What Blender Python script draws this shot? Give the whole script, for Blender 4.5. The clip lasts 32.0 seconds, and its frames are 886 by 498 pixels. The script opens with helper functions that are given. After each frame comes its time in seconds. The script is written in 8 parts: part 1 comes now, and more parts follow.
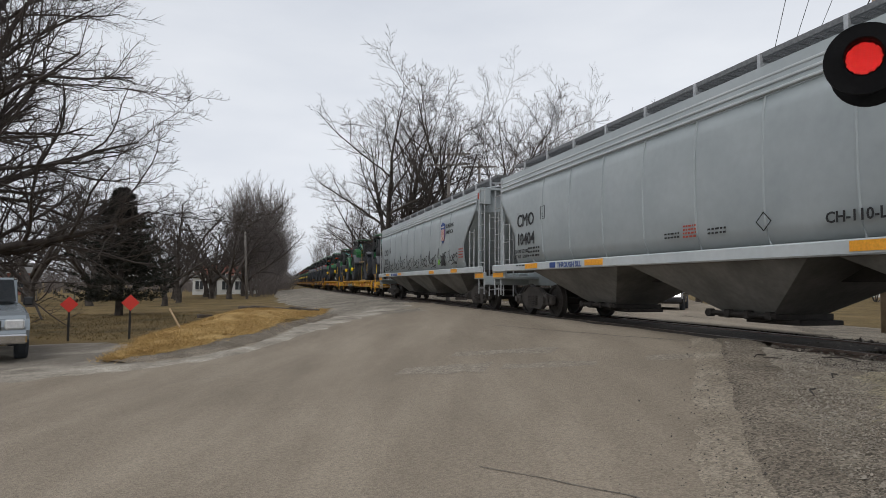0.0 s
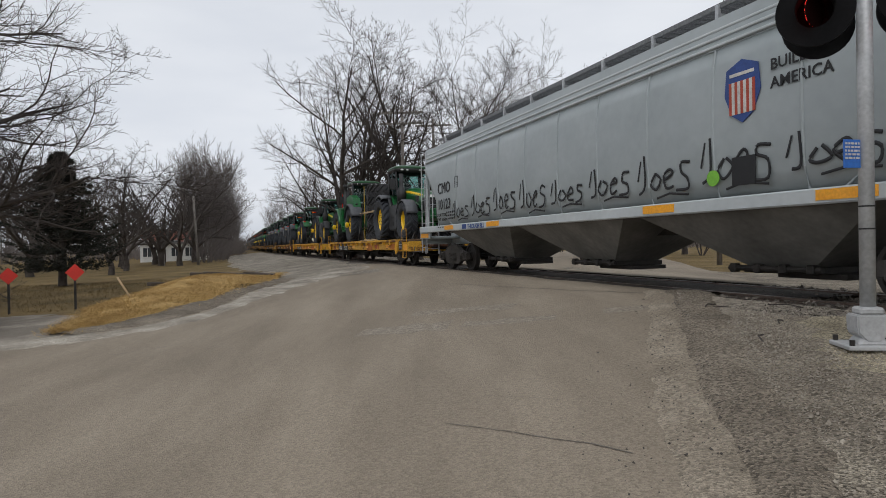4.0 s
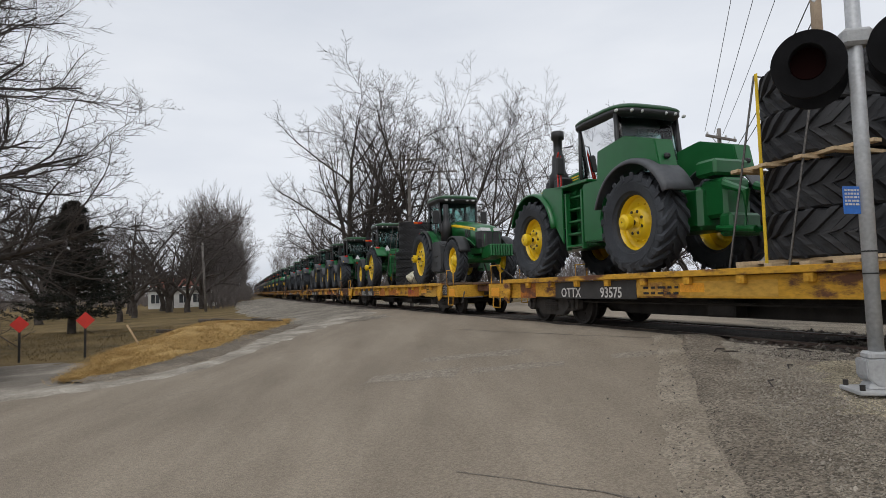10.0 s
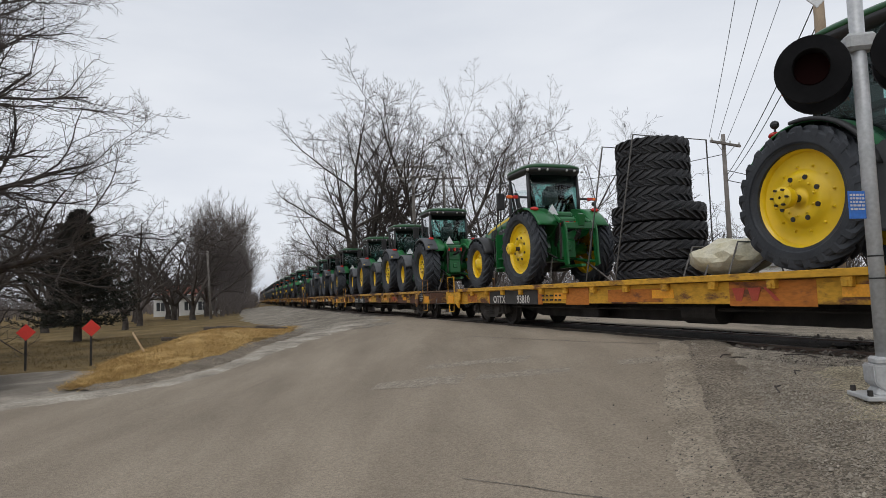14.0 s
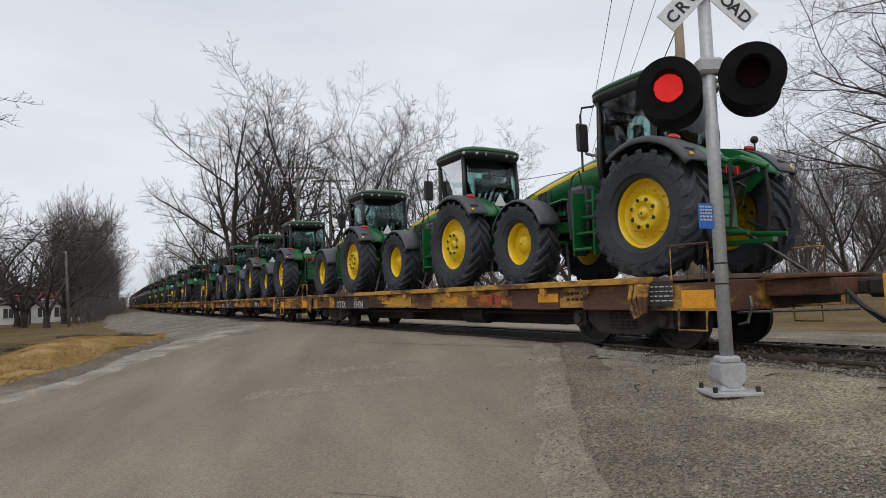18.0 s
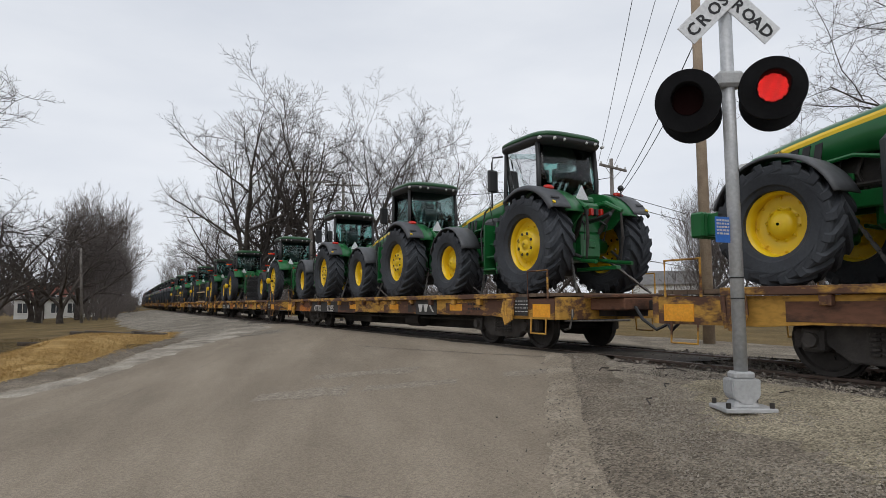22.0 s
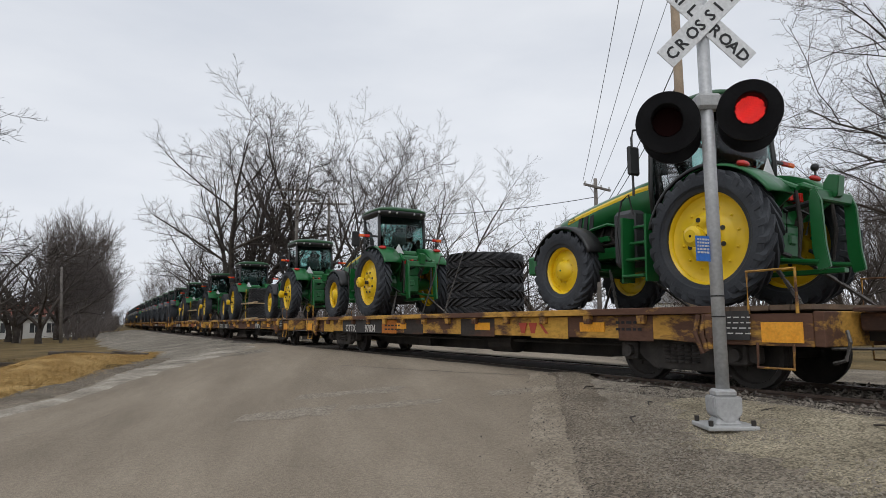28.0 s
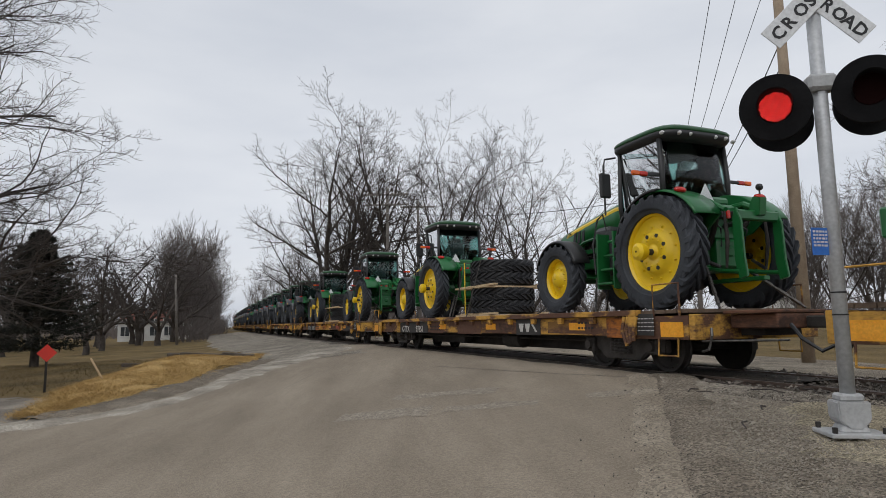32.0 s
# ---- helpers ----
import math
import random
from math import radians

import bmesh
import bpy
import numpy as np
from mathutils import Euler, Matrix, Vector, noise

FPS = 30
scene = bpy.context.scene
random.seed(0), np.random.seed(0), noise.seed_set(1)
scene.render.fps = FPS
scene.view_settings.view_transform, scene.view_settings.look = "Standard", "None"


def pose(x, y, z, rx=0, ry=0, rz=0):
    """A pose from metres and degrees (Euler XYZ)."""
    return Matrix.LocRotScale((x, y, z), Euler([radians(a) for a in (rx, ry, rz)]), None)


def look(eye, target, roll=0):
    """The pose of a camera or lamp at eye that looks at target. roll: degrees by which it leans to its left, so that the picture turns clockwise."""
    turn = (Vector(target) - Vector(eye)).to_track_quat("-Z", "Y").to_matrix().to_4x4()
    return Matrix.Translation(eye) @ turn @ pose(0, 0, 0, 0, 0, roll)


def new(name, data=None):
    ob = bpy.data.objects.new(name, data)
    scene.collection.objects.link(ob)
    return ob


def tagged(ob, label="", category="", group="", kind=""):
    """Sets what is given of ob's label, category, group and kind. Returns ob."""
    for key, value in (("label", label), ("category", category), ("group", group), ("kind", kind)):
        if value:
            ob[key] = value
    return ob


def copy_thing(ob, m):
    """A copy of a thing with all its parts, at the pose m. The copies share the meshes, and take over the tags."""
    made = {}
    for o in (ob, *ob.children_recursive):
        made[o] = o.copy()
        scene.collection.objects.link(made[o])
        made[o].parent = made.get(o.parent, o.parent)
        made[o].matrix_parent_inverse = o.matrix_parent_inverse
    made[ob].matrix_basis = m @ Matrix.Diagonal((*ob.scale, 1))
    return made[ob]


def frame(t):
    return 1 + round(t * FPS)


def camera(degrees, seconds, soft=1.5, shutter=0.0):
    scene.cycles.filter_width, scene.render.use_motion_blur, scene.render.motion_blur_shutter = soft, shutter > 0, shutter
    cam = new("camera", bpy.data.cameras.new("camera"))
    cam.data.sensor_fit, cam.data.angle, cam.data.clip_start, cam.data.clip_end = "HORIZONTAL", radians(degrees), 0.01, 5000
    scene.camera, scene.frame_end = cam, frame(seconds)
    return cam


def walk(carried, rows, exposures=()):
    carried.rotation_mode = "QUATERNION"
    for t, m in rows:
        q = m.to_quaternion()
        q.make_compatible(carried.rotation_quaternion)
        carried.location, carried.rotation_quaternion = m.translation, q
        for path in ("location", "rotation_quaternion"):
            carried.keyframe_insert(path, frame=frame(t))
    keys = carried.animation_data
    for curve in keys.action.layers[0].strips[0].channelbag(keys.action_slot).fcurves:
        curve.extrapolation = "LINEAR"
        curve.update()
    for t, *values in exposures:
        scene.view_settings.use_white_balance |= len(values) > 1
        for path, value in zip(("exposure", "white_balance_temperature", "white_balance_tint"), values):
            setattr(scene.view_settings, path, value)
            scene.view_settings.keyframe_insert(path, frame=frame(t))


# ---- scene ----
cam = camera(71.95, 32.0, soft=0.6, shutter=0.0)


def at(x, y, z, yaw, pitch, roll):
    return pose(x, y, z, 90 + pitch, 0, yaw) @ pose(0, 0, 0, 0, 0, roll)


PATH = [
    (0, at(0.008, -0.025, 1.577, 0.00, 3.29, 0.48)),
    (0.5, at(0.013, -0.003, 1.568, 0.62, 2.82, 0.69)),
    (1, at(0.012, 0.024, 1.565, 0.71, 2.47, 0.47)),
    (1.5, at(0.014, 0.018, 1.558, 0.10, 2.74, 0.89)),
    (2, at(-0.001, 0.024, 1.555, -0.77, 2.30, 0.61)),
    (2.5, at(-0.035, 0.057, 1.547, -1.16, 0.96, 1.09)),
    (3, at(-0.031, 0.009, 1.580, -3.46, 0.09, -0.54)),
    (3.5, at(-0.032, 0.062, 1.563, -3.85, -0.79, -1.16)),
    (5.5, at(-0.047, -0.060, 1.607, -5.66, 2.05, -0.29)),
    (6, at(-0.073, -0.033, 1.596, -4.65, 2.99, -0.23)),
    (6.5, at(-0.077, -0.042, 1.595, -3.22, 4.56, -1.14)),
    (7, at(-0.059, -0.048, 1.587, -2.50, 4.68, -1.42)),
    (7.5, at(-0.065, -0.029, 1.597, -1.96, 4.57, -1.07)),
    (8, at(-0.078, -0.004, 1.588, -1.73, 4.28, -1.22)),
    (8.5, at(-0.088, -0.010, 1.582, -1.38, 3.84, -1.39)),
    (9, at(-0.082, -0.024, 1.581, -1.69, 3.77, -1.74)),
    (9.5, at(-0.080, -0.027, 1.586, -2.65, 3.55, -1.61)),
    (10, at(-0.063, -0.068, 1.601, -3.62, 3.69, -1.46)),
    (10.5, at(-0.056, -0.072, 1.604, -4.16, 3.92, -1.50)),
    (11, at(-0.048, -0.075, 1.596, -4.71, 4.11, -1.11)),
    (11.5, at(-0.039, -0.070, 1.600, -4.95, 4.41, -0.25)),
    (12, at(-0.038, -0.068, 1.591, -3.97, 4.38, -1.14)),
    (12.5, at(-0.029, -0.077, 1.597, -4.21, 4.54, -0.91)),
    (13, at(-0.039, -0.068, 1.589, -3.39, 4.61, -1.34)),
    (13.5, at(-0.049, -0.079, 1.595, -2.70, 4.40, -1.44)),
    (15.5, at(-0.117, -0.049, 1.592, -6.93, 4.35, -2.35)),
    (16, at(-0.068, -0.039, 1.569, -7.94, 4.55, -1.49)),
    (16.5, at(0.027, -0.042, 1.584, -10.25, 3.93, 1.01)),
    (17, at(0.102, -0.004, 1.597, -12.05, 3.66, 1.35)),
    (17.5, at(0.070, 0.031, 1.588, -12.47, 4.44, -1.31)),
    (18, at(0.075, 0.030, 1.598, -13.72, 4.44, -1.76)),
    (18.5, at(0.061, 0.035, 1.608, -12.50, 4.36, -1.27)),
    (19, at(0.044, 0.062, 1.601, -9.69, 4.59, -1.81)),
    (19.5, at(0.028, 0.058, 1.585, -7.62, 4.68, -2.06)),
    (20, at(-0.014, 0.045, 1.570, -6.59, 4.15, -1.07)),
    (20.5, at(-0.001, 0.040, 1.583, -7.97, 3.57, -1.02)),
    (21, at(-0.006, 0.031, 1.582, -9.53, 3.61, 0.07)),
    (21.5, at(0.027, 0.038, 1.591, -11.49, 3.72, -0.45)),
    (22, at(0.039, 0.032, 1.595, -12.72, 5.11, -0.14)),
    (22.5, at(0.057, 0.043, 1.595, -12.59, 4.86, -0.13)),
    (23, at(0.035, 0.018, 1.590, -11.82, 5.42, -0.21)),
    (23.5, at(0.043, 0.021, 1.596, -11.48, 6.06, -1.03)),
    (24, at(0.033, 0.032, 1.575, -11.74, 5.85, -0.07)),
    (24.5, at(0.059, 0.029, 1.585, -12.05, 5.34, -0.54)),
    (25, at(0.063, 0.028, 1.594, -11.63, 5.59, -0.87)),
    (25.5, at(0.040, 0.035, 1.589, -11.35, 5.48, -0.10)),
    (27.5, at(0.062, 0.019, 1.585, -12.94, 6.55, -0.77)),
    (28, at(0.050, 0.005, 1.589, -14.04, 6.88, -0.23)),
    (28.5, at(0.054, 0.013, 1.592, -14.53, 7.39, -0.59)),
    (29, at(0.070, 0.023, 1.597, -14.81, 7.30, -0.43)),
    (29.5, at(0.067, 0.042, 1.600, -13.14, 7.13, -0.74)),
    (30, at(0.048, 0.033, 1.593, -11.49, 7.18, -0.83)),
    (30.5, at(0.044, 0.040, 1.593, -9.80, 7.34, -0.89)),
    (31, at(0.023, 0.017, 1.579, -8.24, 7.52, -0.94)),
    (31.5, at(0.012, -0.005, 1.580, -7.15, 7.07, -0.52)),
    (32, at(0.010, 0.019, 1.606, -5.70, 6.97, -0.80)),
]
# the camera stops down a little where the bright side of the sky fills its view
EXPOSURES = [(0, -0.03), (1.5, -0.04), (3, -0.10), (4.5, -0.04), (6, 0.0), (13, -0.02), (18, -0.02), (25, 0.0), (28, -0.03), (29.5, -0.12), (32, -0.13)]
walk(cam, PATH, EXPOSURES)

# ---------------------------------------------------------------- light
world = bpy.data.worlds.new("overcast")
scene.world = world
world.use_nodes = True
wn, wl = world.node_tree.nodes, world.node_tree.links
wn.clear()
w_out = wn.new("ShaderNodeOutputWorld")
w_bg = wn.new("ShaderNodeBackground")
w_sky = wn.new("ShaderNodeTexSky")
w_sky.sky_type = "NISHITA"
w_sky.sun_disc = False
w_sky.sun_elevation, w_sky.sun_rotation = radians(38), radians(200)
w_sky.dust_density = 3.0
w_hs = wn.new("ShaderNodeHueSaturation")
w_hs.inputs["Saturation"].default_value = 0.10
w_mix = wn.new("ShaderNodeMixRGB")
w_mix.inputs[0].default_value = 0.72
w_cloud = wn.new("ShaderNodeTexNoise")
w_co = wn.new("ShaderNodeTexCoord")
w_map = wn.new("ShaderNodeMapping")
w_map.inputs["Scale"].default_value = (1.5, 1.5, 5)
w_ramp = wn.new("ShaderNodeValToRGB")
w_ramp.color_ramp.elements[0].position, w_ramp.color_ramp.elements[0].color = 0.32, (6.2, 6.62, 7.4, 1)
w_ramp.color_ramp.elements[1].position, w_ramp.color_ramp.elements[1].color = 0.68, (7.6, 7.92, 8.5, 1)
w_cloud.inputs["Scale"].default_value, w_cloud.inputs["Detail"].default_value = 1.6, 6
wl.new(w_co.outputs["Generated"], w_map.inputs[0])
wl.new(w_map.outputs[0], w_cloud.inputs["Vector"])
wl.new(w_cloud.outputs["Fac"], w_ramp.inputs[0])
wl.new(w_sky.outputs[0], w_hs.inputs["Color"])
wl.new(w_hs.outputs[0], w_mix.inputs[1])
wl.new(w_ramp.outputs[0], w_mix.inputs[2])
wl.new(w_mix.outputs[0], w_bg.inputs["Color"])
w_bg.inputs["Strength"].default_value = 0.125
wl.new(w_bg.outputs[0], w_out.inputs[0])
sun = new("sun", bpy.data.lights.new("sun", "SUN"))
sun.data.energy, sun.data.angle, sun.data.color = 0.6, radians(25), (1.0, 0.97, 0.93)
sun.matrix_world = look((0, 0, 50), (14, 30, 0))


# ---------------------------------------------------------------- materials
def surface(name, c1, c2=None, scale=2.0, rough=0.7, metal=0.0, bump=0.0, fine=30.0, contrast=(0.35, 0.65), fine_amount=0.15, spec=0.5, rnd=0.0):
    """Two colours mixed by a large noise, darkened and lightened by a fine one, with relief."""
    m = bpy.data.materials.new(name)
    m.use_nodes = True
    n, l = m.node_tree.nodes, m.node_tree.links
    b = n["Principled BSDF"]
    b.inputs["Roughness"].default_value, b.inputs["Metallic"].default_value = rough, metal
    b.inputs["Specular IOR Level"].default_value = spec
    c2 = c2 or tuple(v * 0.8 for v in c1)
    co = n.new("ShaderNodeTexCoord")
    big = n.new("ShaderNodeTexNoise")
    big.inputs["Scale"].default_value, big.inputs["Detail"].default_value = scale, 6
    ramp = n.new("ShaderNodeValToRGB")
    ramp.color_ramp.elements[0].position, ramp.color_ramp.elements[1].position = contrast
    ramp.color_ramp.elements[0].color, ramp.color_ramp.elements[1].color = (*c1, 1), (*c2, 1)
    small = n.new("ShaderNodeTexNoise")
    small.inputs["Scale"].default_value, small.inputs["Detail"].default_value = fine, 4
    mr = n.new("ShaderNodeMapRange")
    mr.inputs[1].default_value, mr.inputs[2].default_value = 0.25, 0.75
    mr.inputs[3].default_value, mr.inputs[4].default_value = 1 - fine_amount, 1 + fine_amount
    mul = n.new("ShaderNodeMixRGB")
    mul.blend_type = "MULTIPLY"
    mul.inputs[0].default_value = 1
    l.new(co.outputs["Object"], big.inputs["Vector"])
    l.new(co.outputs["Object"], small.inputs["Vector"])
    l.new(big.outputs["Fac"], ramp.inputs[0])
    l.new(small.outputs["Fac"], mr.inputs[0])
    l.new(ramp.outputs[0], mul.inputs[1])
    l.new(mr.outputs[0], mul.inputs[2])
    last = mul.outputs[0]
    if rnd:
        info = n.new("ShaderNodeObjectInfo")
        r2 = n.new("ShaderNodeMapRange")
        r2.inputs[3].default_value, r2.inputs[4].default_value = 1 - rnd, 1 + rnd
        l.new(info.outputs["Random"], r2.inputs[0])
        mul2 = n.new("ShaderNodeMixRGB")
        mul2.blend_type = "MULTIPLY"
        mul2.inputs[0].default_value = 1
        l.new(last, mul2.inputs[1])
        l.new(r2.outputs[0], mul2.inputs[2])
        last = mul2.outputs[0]
    l.new(last, b.inputs["Base Color"])
    if bump:
        bp = n.new("ShaderNodeBump")
        bp.inputs["Strength"].default_value, bp.inputs["Distance"].default_value = min(bump, 1), 0.02
        l.new(small.outputs["Fac"], bp.inputs["Height"])
        l.new(bp.outputs[0], b.inputs["Normal"])
    return m


def rusted(name, paint, rust, amount, scale=1.2, stretch=(0.6, 1, 1.6)):
    """Paint worn through to rust in patches and runs, with a little chalk."""
    m = bpy.data.materials.new(name)
    m.use_nodes = True
    n, l = m.node_tree.nodes, m.node_tree.links
    b = n["Principled BSDF"]
    co, mp = n.new("ShaderNodeTexCoord"), n.new("ShaderNodeMapping")
    mp.inputs["Scale"].default_value = stretch
    info = n.new("ShaderNodeObjectInfo")
    off = n.new("ShaderNodeVectorMath")
    off.operation = "ADD"
    l.new(co.outputs["Object"], off.inputs[0])
    sc = n.new("ShaderNodeMath")
    sc.operation = "MULTIPLY"
    sc.inputs[1].default_value = 60
    l.new(info.outputs["Random"], sc.inputs[0])
    l.new(sc.outputs[0], off.inputs[1])
    l.new(off.outputs[0], mp.inputs[0])
    a = n.new("ShaderNodeTexNoise")
    a.inputs["Scale"].default_value, a.inputs["Detail"].default_value, a.inputs["Roughness"].default_value = scale, 9, 0.68
    ra = n.new("ShaderNodeValToRGB")
    ra.color_ramp.elements[0].position, ra.color_ramp.elements[1].position = 0.64 - amount * 0.3, 0.72 - amount * 0.3
    ra.color_ramp.elements[0].color, ra.color_ramp.elements[1].color = (0, 0, 0, 1), (1, 1, 1, 1)
    g = n.new("ShaderNodeTexNoise")
    g.inputs["Scale"].default_value, g.inputs["Detail"].default_value = 14, 5
    rg = n.new("ShaderNodeValToRGB")
    rg.color_ramp.elements[0].color, rg.color_ramp.elements[1].color = tuple(v * 0.72 for v in paint) + (1,), paint + (1,)
    rg.color_ramp.elements[0].position, rg.color_ramp.elements[1].position = 0.3, 0.6
    rr = n.new("ShaderNodeValToRGB")
    rr.color_ramp.elements[0].color, rr.color_ramp.elements[1].color = tuple(v * 0.5 for v in rust) + (1,), rust + (1,)
    mix = n.new("ShaderNodeMixRGB")
    l.new(mp.outputs[0], a.inputs["Vector"])
    l.new(mp.outputs[0], g.inputs["Vector"])
    l.new(a.outputs["Fac"], ra.inputs[0])
    l.new(g.outputs["Fac"], rg.inputs[0])
    l.new(g.outputs["Fac"], rr.inputs[0])
    l.new(ra.outputs[0], mix.inputs[0])
    l.new(rg.outputs[0], mix.inputs[1])
    l.new(rr.outputs[0], mix.inputs[2])
    l.new(mix.outputs[0], b.inputs["Base Color"])
    b.inputs["Roughness"].default_value = 0.75
    b.inputs["Specular IOR Level"].default_value = 0.3
    bp = n.new("ShaderNodeBump")
    bp.inputs["Strength"].default_value, bp.inputs["Distance"].default_value = 0.4, 0.01
    l.new(a.outputs["Fac"], bp.inputs["Height"])
    l.new(bp.outputs[0], b.inputs["Normal"])
    return m


def glass(name, tint, alpha_rough=0.02):
    m = bpy.data.materials.new(name)
    m.use_nodes = True
    n, l = m.node_tree.nodes, m.node_tree.links
    n.clear()
    o, mx = n.new("ShaderNodeOutputMaterial"), n.new("ShaderNodeMixShader")
    tr, gl, fr = n.new("ShaderNodeBsdfTransparent"), n.new("ShaderNodeBsdfGlossy"), n.new("ShaderNodeFresnel")
    tr.inputs[0].default_value = (*tint, 1)
    gl.inputs["Roughness"].default_value = alpha_rough
    fr.inputs[0].default_value = 1.45
    l.new(fr.outputs[0], mx.inputs[0])
    l.new(tr.outputs[0], mx.inputs[1])
    l.new(gl.outputs[0], mx.inputs[2])
    l.new(mx.outputs[0], o.inputs[0])
    return m


def glow(name, colour, strength):
    m = bpy.data.materials.new(name)
    m.use_nodes = True
    b = m.node_tree.nodes["Principled BSDF"]
    b.inputs["Base Color"].default_value = (*colour, 1)
    b.inputs["Emission Color"].default_value = (*colour, 1)
    b.inputs["Emission Strength"].default_value = strength
    return m


def diodes(name, colour, low, high):
    """A lamp face of separate diodes, each of its own brightness."""
    m = glow(name, colour, high)
    n, l = m.node_tree.nodes, m.node_tree.links
    geo, mr = n.new("ShaderNodeNewGeometry"), n.new("ShaderNodeMapRange")
    mr.inputs[3].default_value, mr.inputs[4].default_value = low, high
    l.new(geo.outputs["Random Per Island"], mr.inputs[0])
    l.new(mr.outputs[0], n["Principled BSDF"].inputs["Emission Strength"])
    return m


def ground_mat(name, cols, scale, fine, bump, rough=0.95, speck=None, streak=None):
    """Ground: three colours over a big noise, a pebble or blade pattern over a fine one."""
    m = bpy.data.materials.new(name)
    m.use_nodes = True
    n, l = m.node_tree.nodes, m.node_tree.links
    b = n["Principled BSDF"]
    b.inputs["Roughness"].default_value = rough
    b.inputs["Specular IOR Level"].default_value = 0.2
    cols = [(r * 1.03, g, b * 0.95) for r, g, b in cols]
    co = n.new("ShaderNodeTexCoord")
    src = co.outputs["Object"]
    if streak:
        mp = n.new("ShaderNodeMapping")
        mp.inputs["Scale"].default_value, mp.inputs["Rotation"].default_value = streak[0], (0, 0, radians(streak[1]))
        l.new(src, mp.inputs[0])
        big_src = mp.outputs[0]
    else:
        big_src = src
    big = n.new("ShaderNodeTexNoise")
    big.inputs["Scale"].default_value, big.inputs["Detail"].default_value, big.inputs["Roughness"].default_value = scale, 8, 0.62
    l.new(big_src, big.inputs["Vector"])
    ramp = n.new("ShaderNodeValToRGB")
    e = ramp.color_ramp.elements
    e[0].position, e[0].color = 0.3, (*cols[0], 1)
    e[1].position, e[1].color = 0.7, (*cols[-1], 1)
    if len(cols) > 2:
        k = e.new(0.5)
        k.color = (*cols[1], 1)
    l.new(big.outputs["Fac"], ramp.inputs[0])
    vor = n.new("ShaderNodeTexVoronoi")
    vor.inputs["Scale"].default_value = fine
    l.new(src, vor.inputs["Vector"])
    hs = n.new("ShaderNodeSeparateColor")
    l.new(vor.outputs["Color"], hs.inputs[0])
    mr = n.new("ShaderNodeMapRange")
    k = speck or 0.3
    mr.inputs[3].default_value, mr.inputs[4].default_value = 1 - k, 1 + k
    l.new(hs.outputs[0], mr.inputs[0])
    mul = n.new("ShaderNodeMixRGB")
    mul.blend_type = "MULTIPLY"
    mul.inputs[0].default_value = 1
    l.new(ramp.outputs[0], mul.inputs[1])
    l.new(mr.outputs[0], mul.inputs[2])
    l.new(mul.outputs[0], b.inputs["Base Color"])
    bp = n.new("ShaderNodeBump")
    bp.inputs["Strength"].default_value, bp.inputs["Distance"].default_value = bump, 0.03
    l.new(vor.outputs["Distance"], bp.inputs["Height"])
    l.new(bp.outputs[0], b.inputs["Normal"])
    return m


ASPHALT = ground_mat("worn_asphalt", [(0.19, 0.161, 0.127), (0.243, 0.208, 0.166), (0.305, 0.264, 0.213)], 0.5, 75, 0.4, 0.85, 0.22, streak=((1.6, 0.35, 1), 20))
GRAVEL = ground_mat("limestone_gravel", [(0.17, 0.145, 0.118), (0.262, 0.23, 0.188), (0.40, 0.358, 0.292)], 0.9, 62, 1.0, 0.95, 0.55)
PALE_GRAVEL = ground_mat("pale_gravel", [(0.24, 0.212, 0.158), (0.345, 0.306, 0.23), (0.47, 0.42, 0.32)], 1.4, 64, 0.9, 0.95, 0.55)
CONCRETE_EDGE = ground_mat("pale_worn_edge", [(0.17, 0.152, 0.128), (0.30, 0.274, 0.237), (0.46, 0.43, 0.38)], 1.1, 50, 0.5, 0.9, 0.3)
BALLAST = ground_mat("dark_ballast", [(0.075, 0.066, 0.06), (0.14, 0.125, 0.112), (0.22, 0.2, 0.18)], 0.7, 22, 1.0, 0.95, 0.6)
GRASS = ground_mat("dormant_grass", [(0.095, 0.075, 0.036), (0.165, 0.12, 0.055), (0.23, 0.165, 0.08)], 0.35, 45, 0.8, 1.0, 0.35)
STRAW = ground_mat("straw_grass", [(0.36, 0.235, 0.09), (0.50, 0.335, 0.135), (0.60, 0.425, 0.19)], 1.5, 60, 0.9, 1.0, 0.4)
PATCH = ground_mat("road_paint_worn", [(0.205, 0.178, 0.145), (0.24, 0.211, 0.175), (0.31, 0.281, 0.24)], 9, 50, 0.3, 0.85, 0.3)
CRACK = surface("tar_crack", (0.09, 0.078, 0.064), (0.17, 0.148, 0.122), 8, 0.9)
RAILSTEEL = surface("rail_steel", (0.10, 0.07, 0.055), (0.16, 0.12, 0.10), 3, 0.5, 0.6)
TIE = surface("creosote_wood", (0.06, 0.048, 0.038), (0.12, 0.1, 0.085), 3, 0.9, bump=0.5)
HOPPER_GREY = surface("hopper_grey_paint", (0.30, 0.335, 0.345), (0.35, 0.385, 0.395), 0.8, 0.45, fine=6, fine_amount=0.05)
# lighter than the side walls; on roof, hatches, eaves ribs and side sill
LIGHTER_GREY = surface("hopper_lighter_grey", (0.42, 0.455, 0.465), (0.48, 0.51, 0.52), 0.8, 0.5, fine=8, fine_amount=0.06)
HOPPER_DIRT = surface("dusty_hopper_chute", (0.12, 0.117, 0.107), (0.2, 0.193, 0.178), 1.2, 0.8, fine=10)
STEEL_DARK = surface("dark_grimy_steel", (0.018, 0.016, 0.014), (0.04, 0.034, 0.03), 3, 0.7, 0.2, bump=0.3)
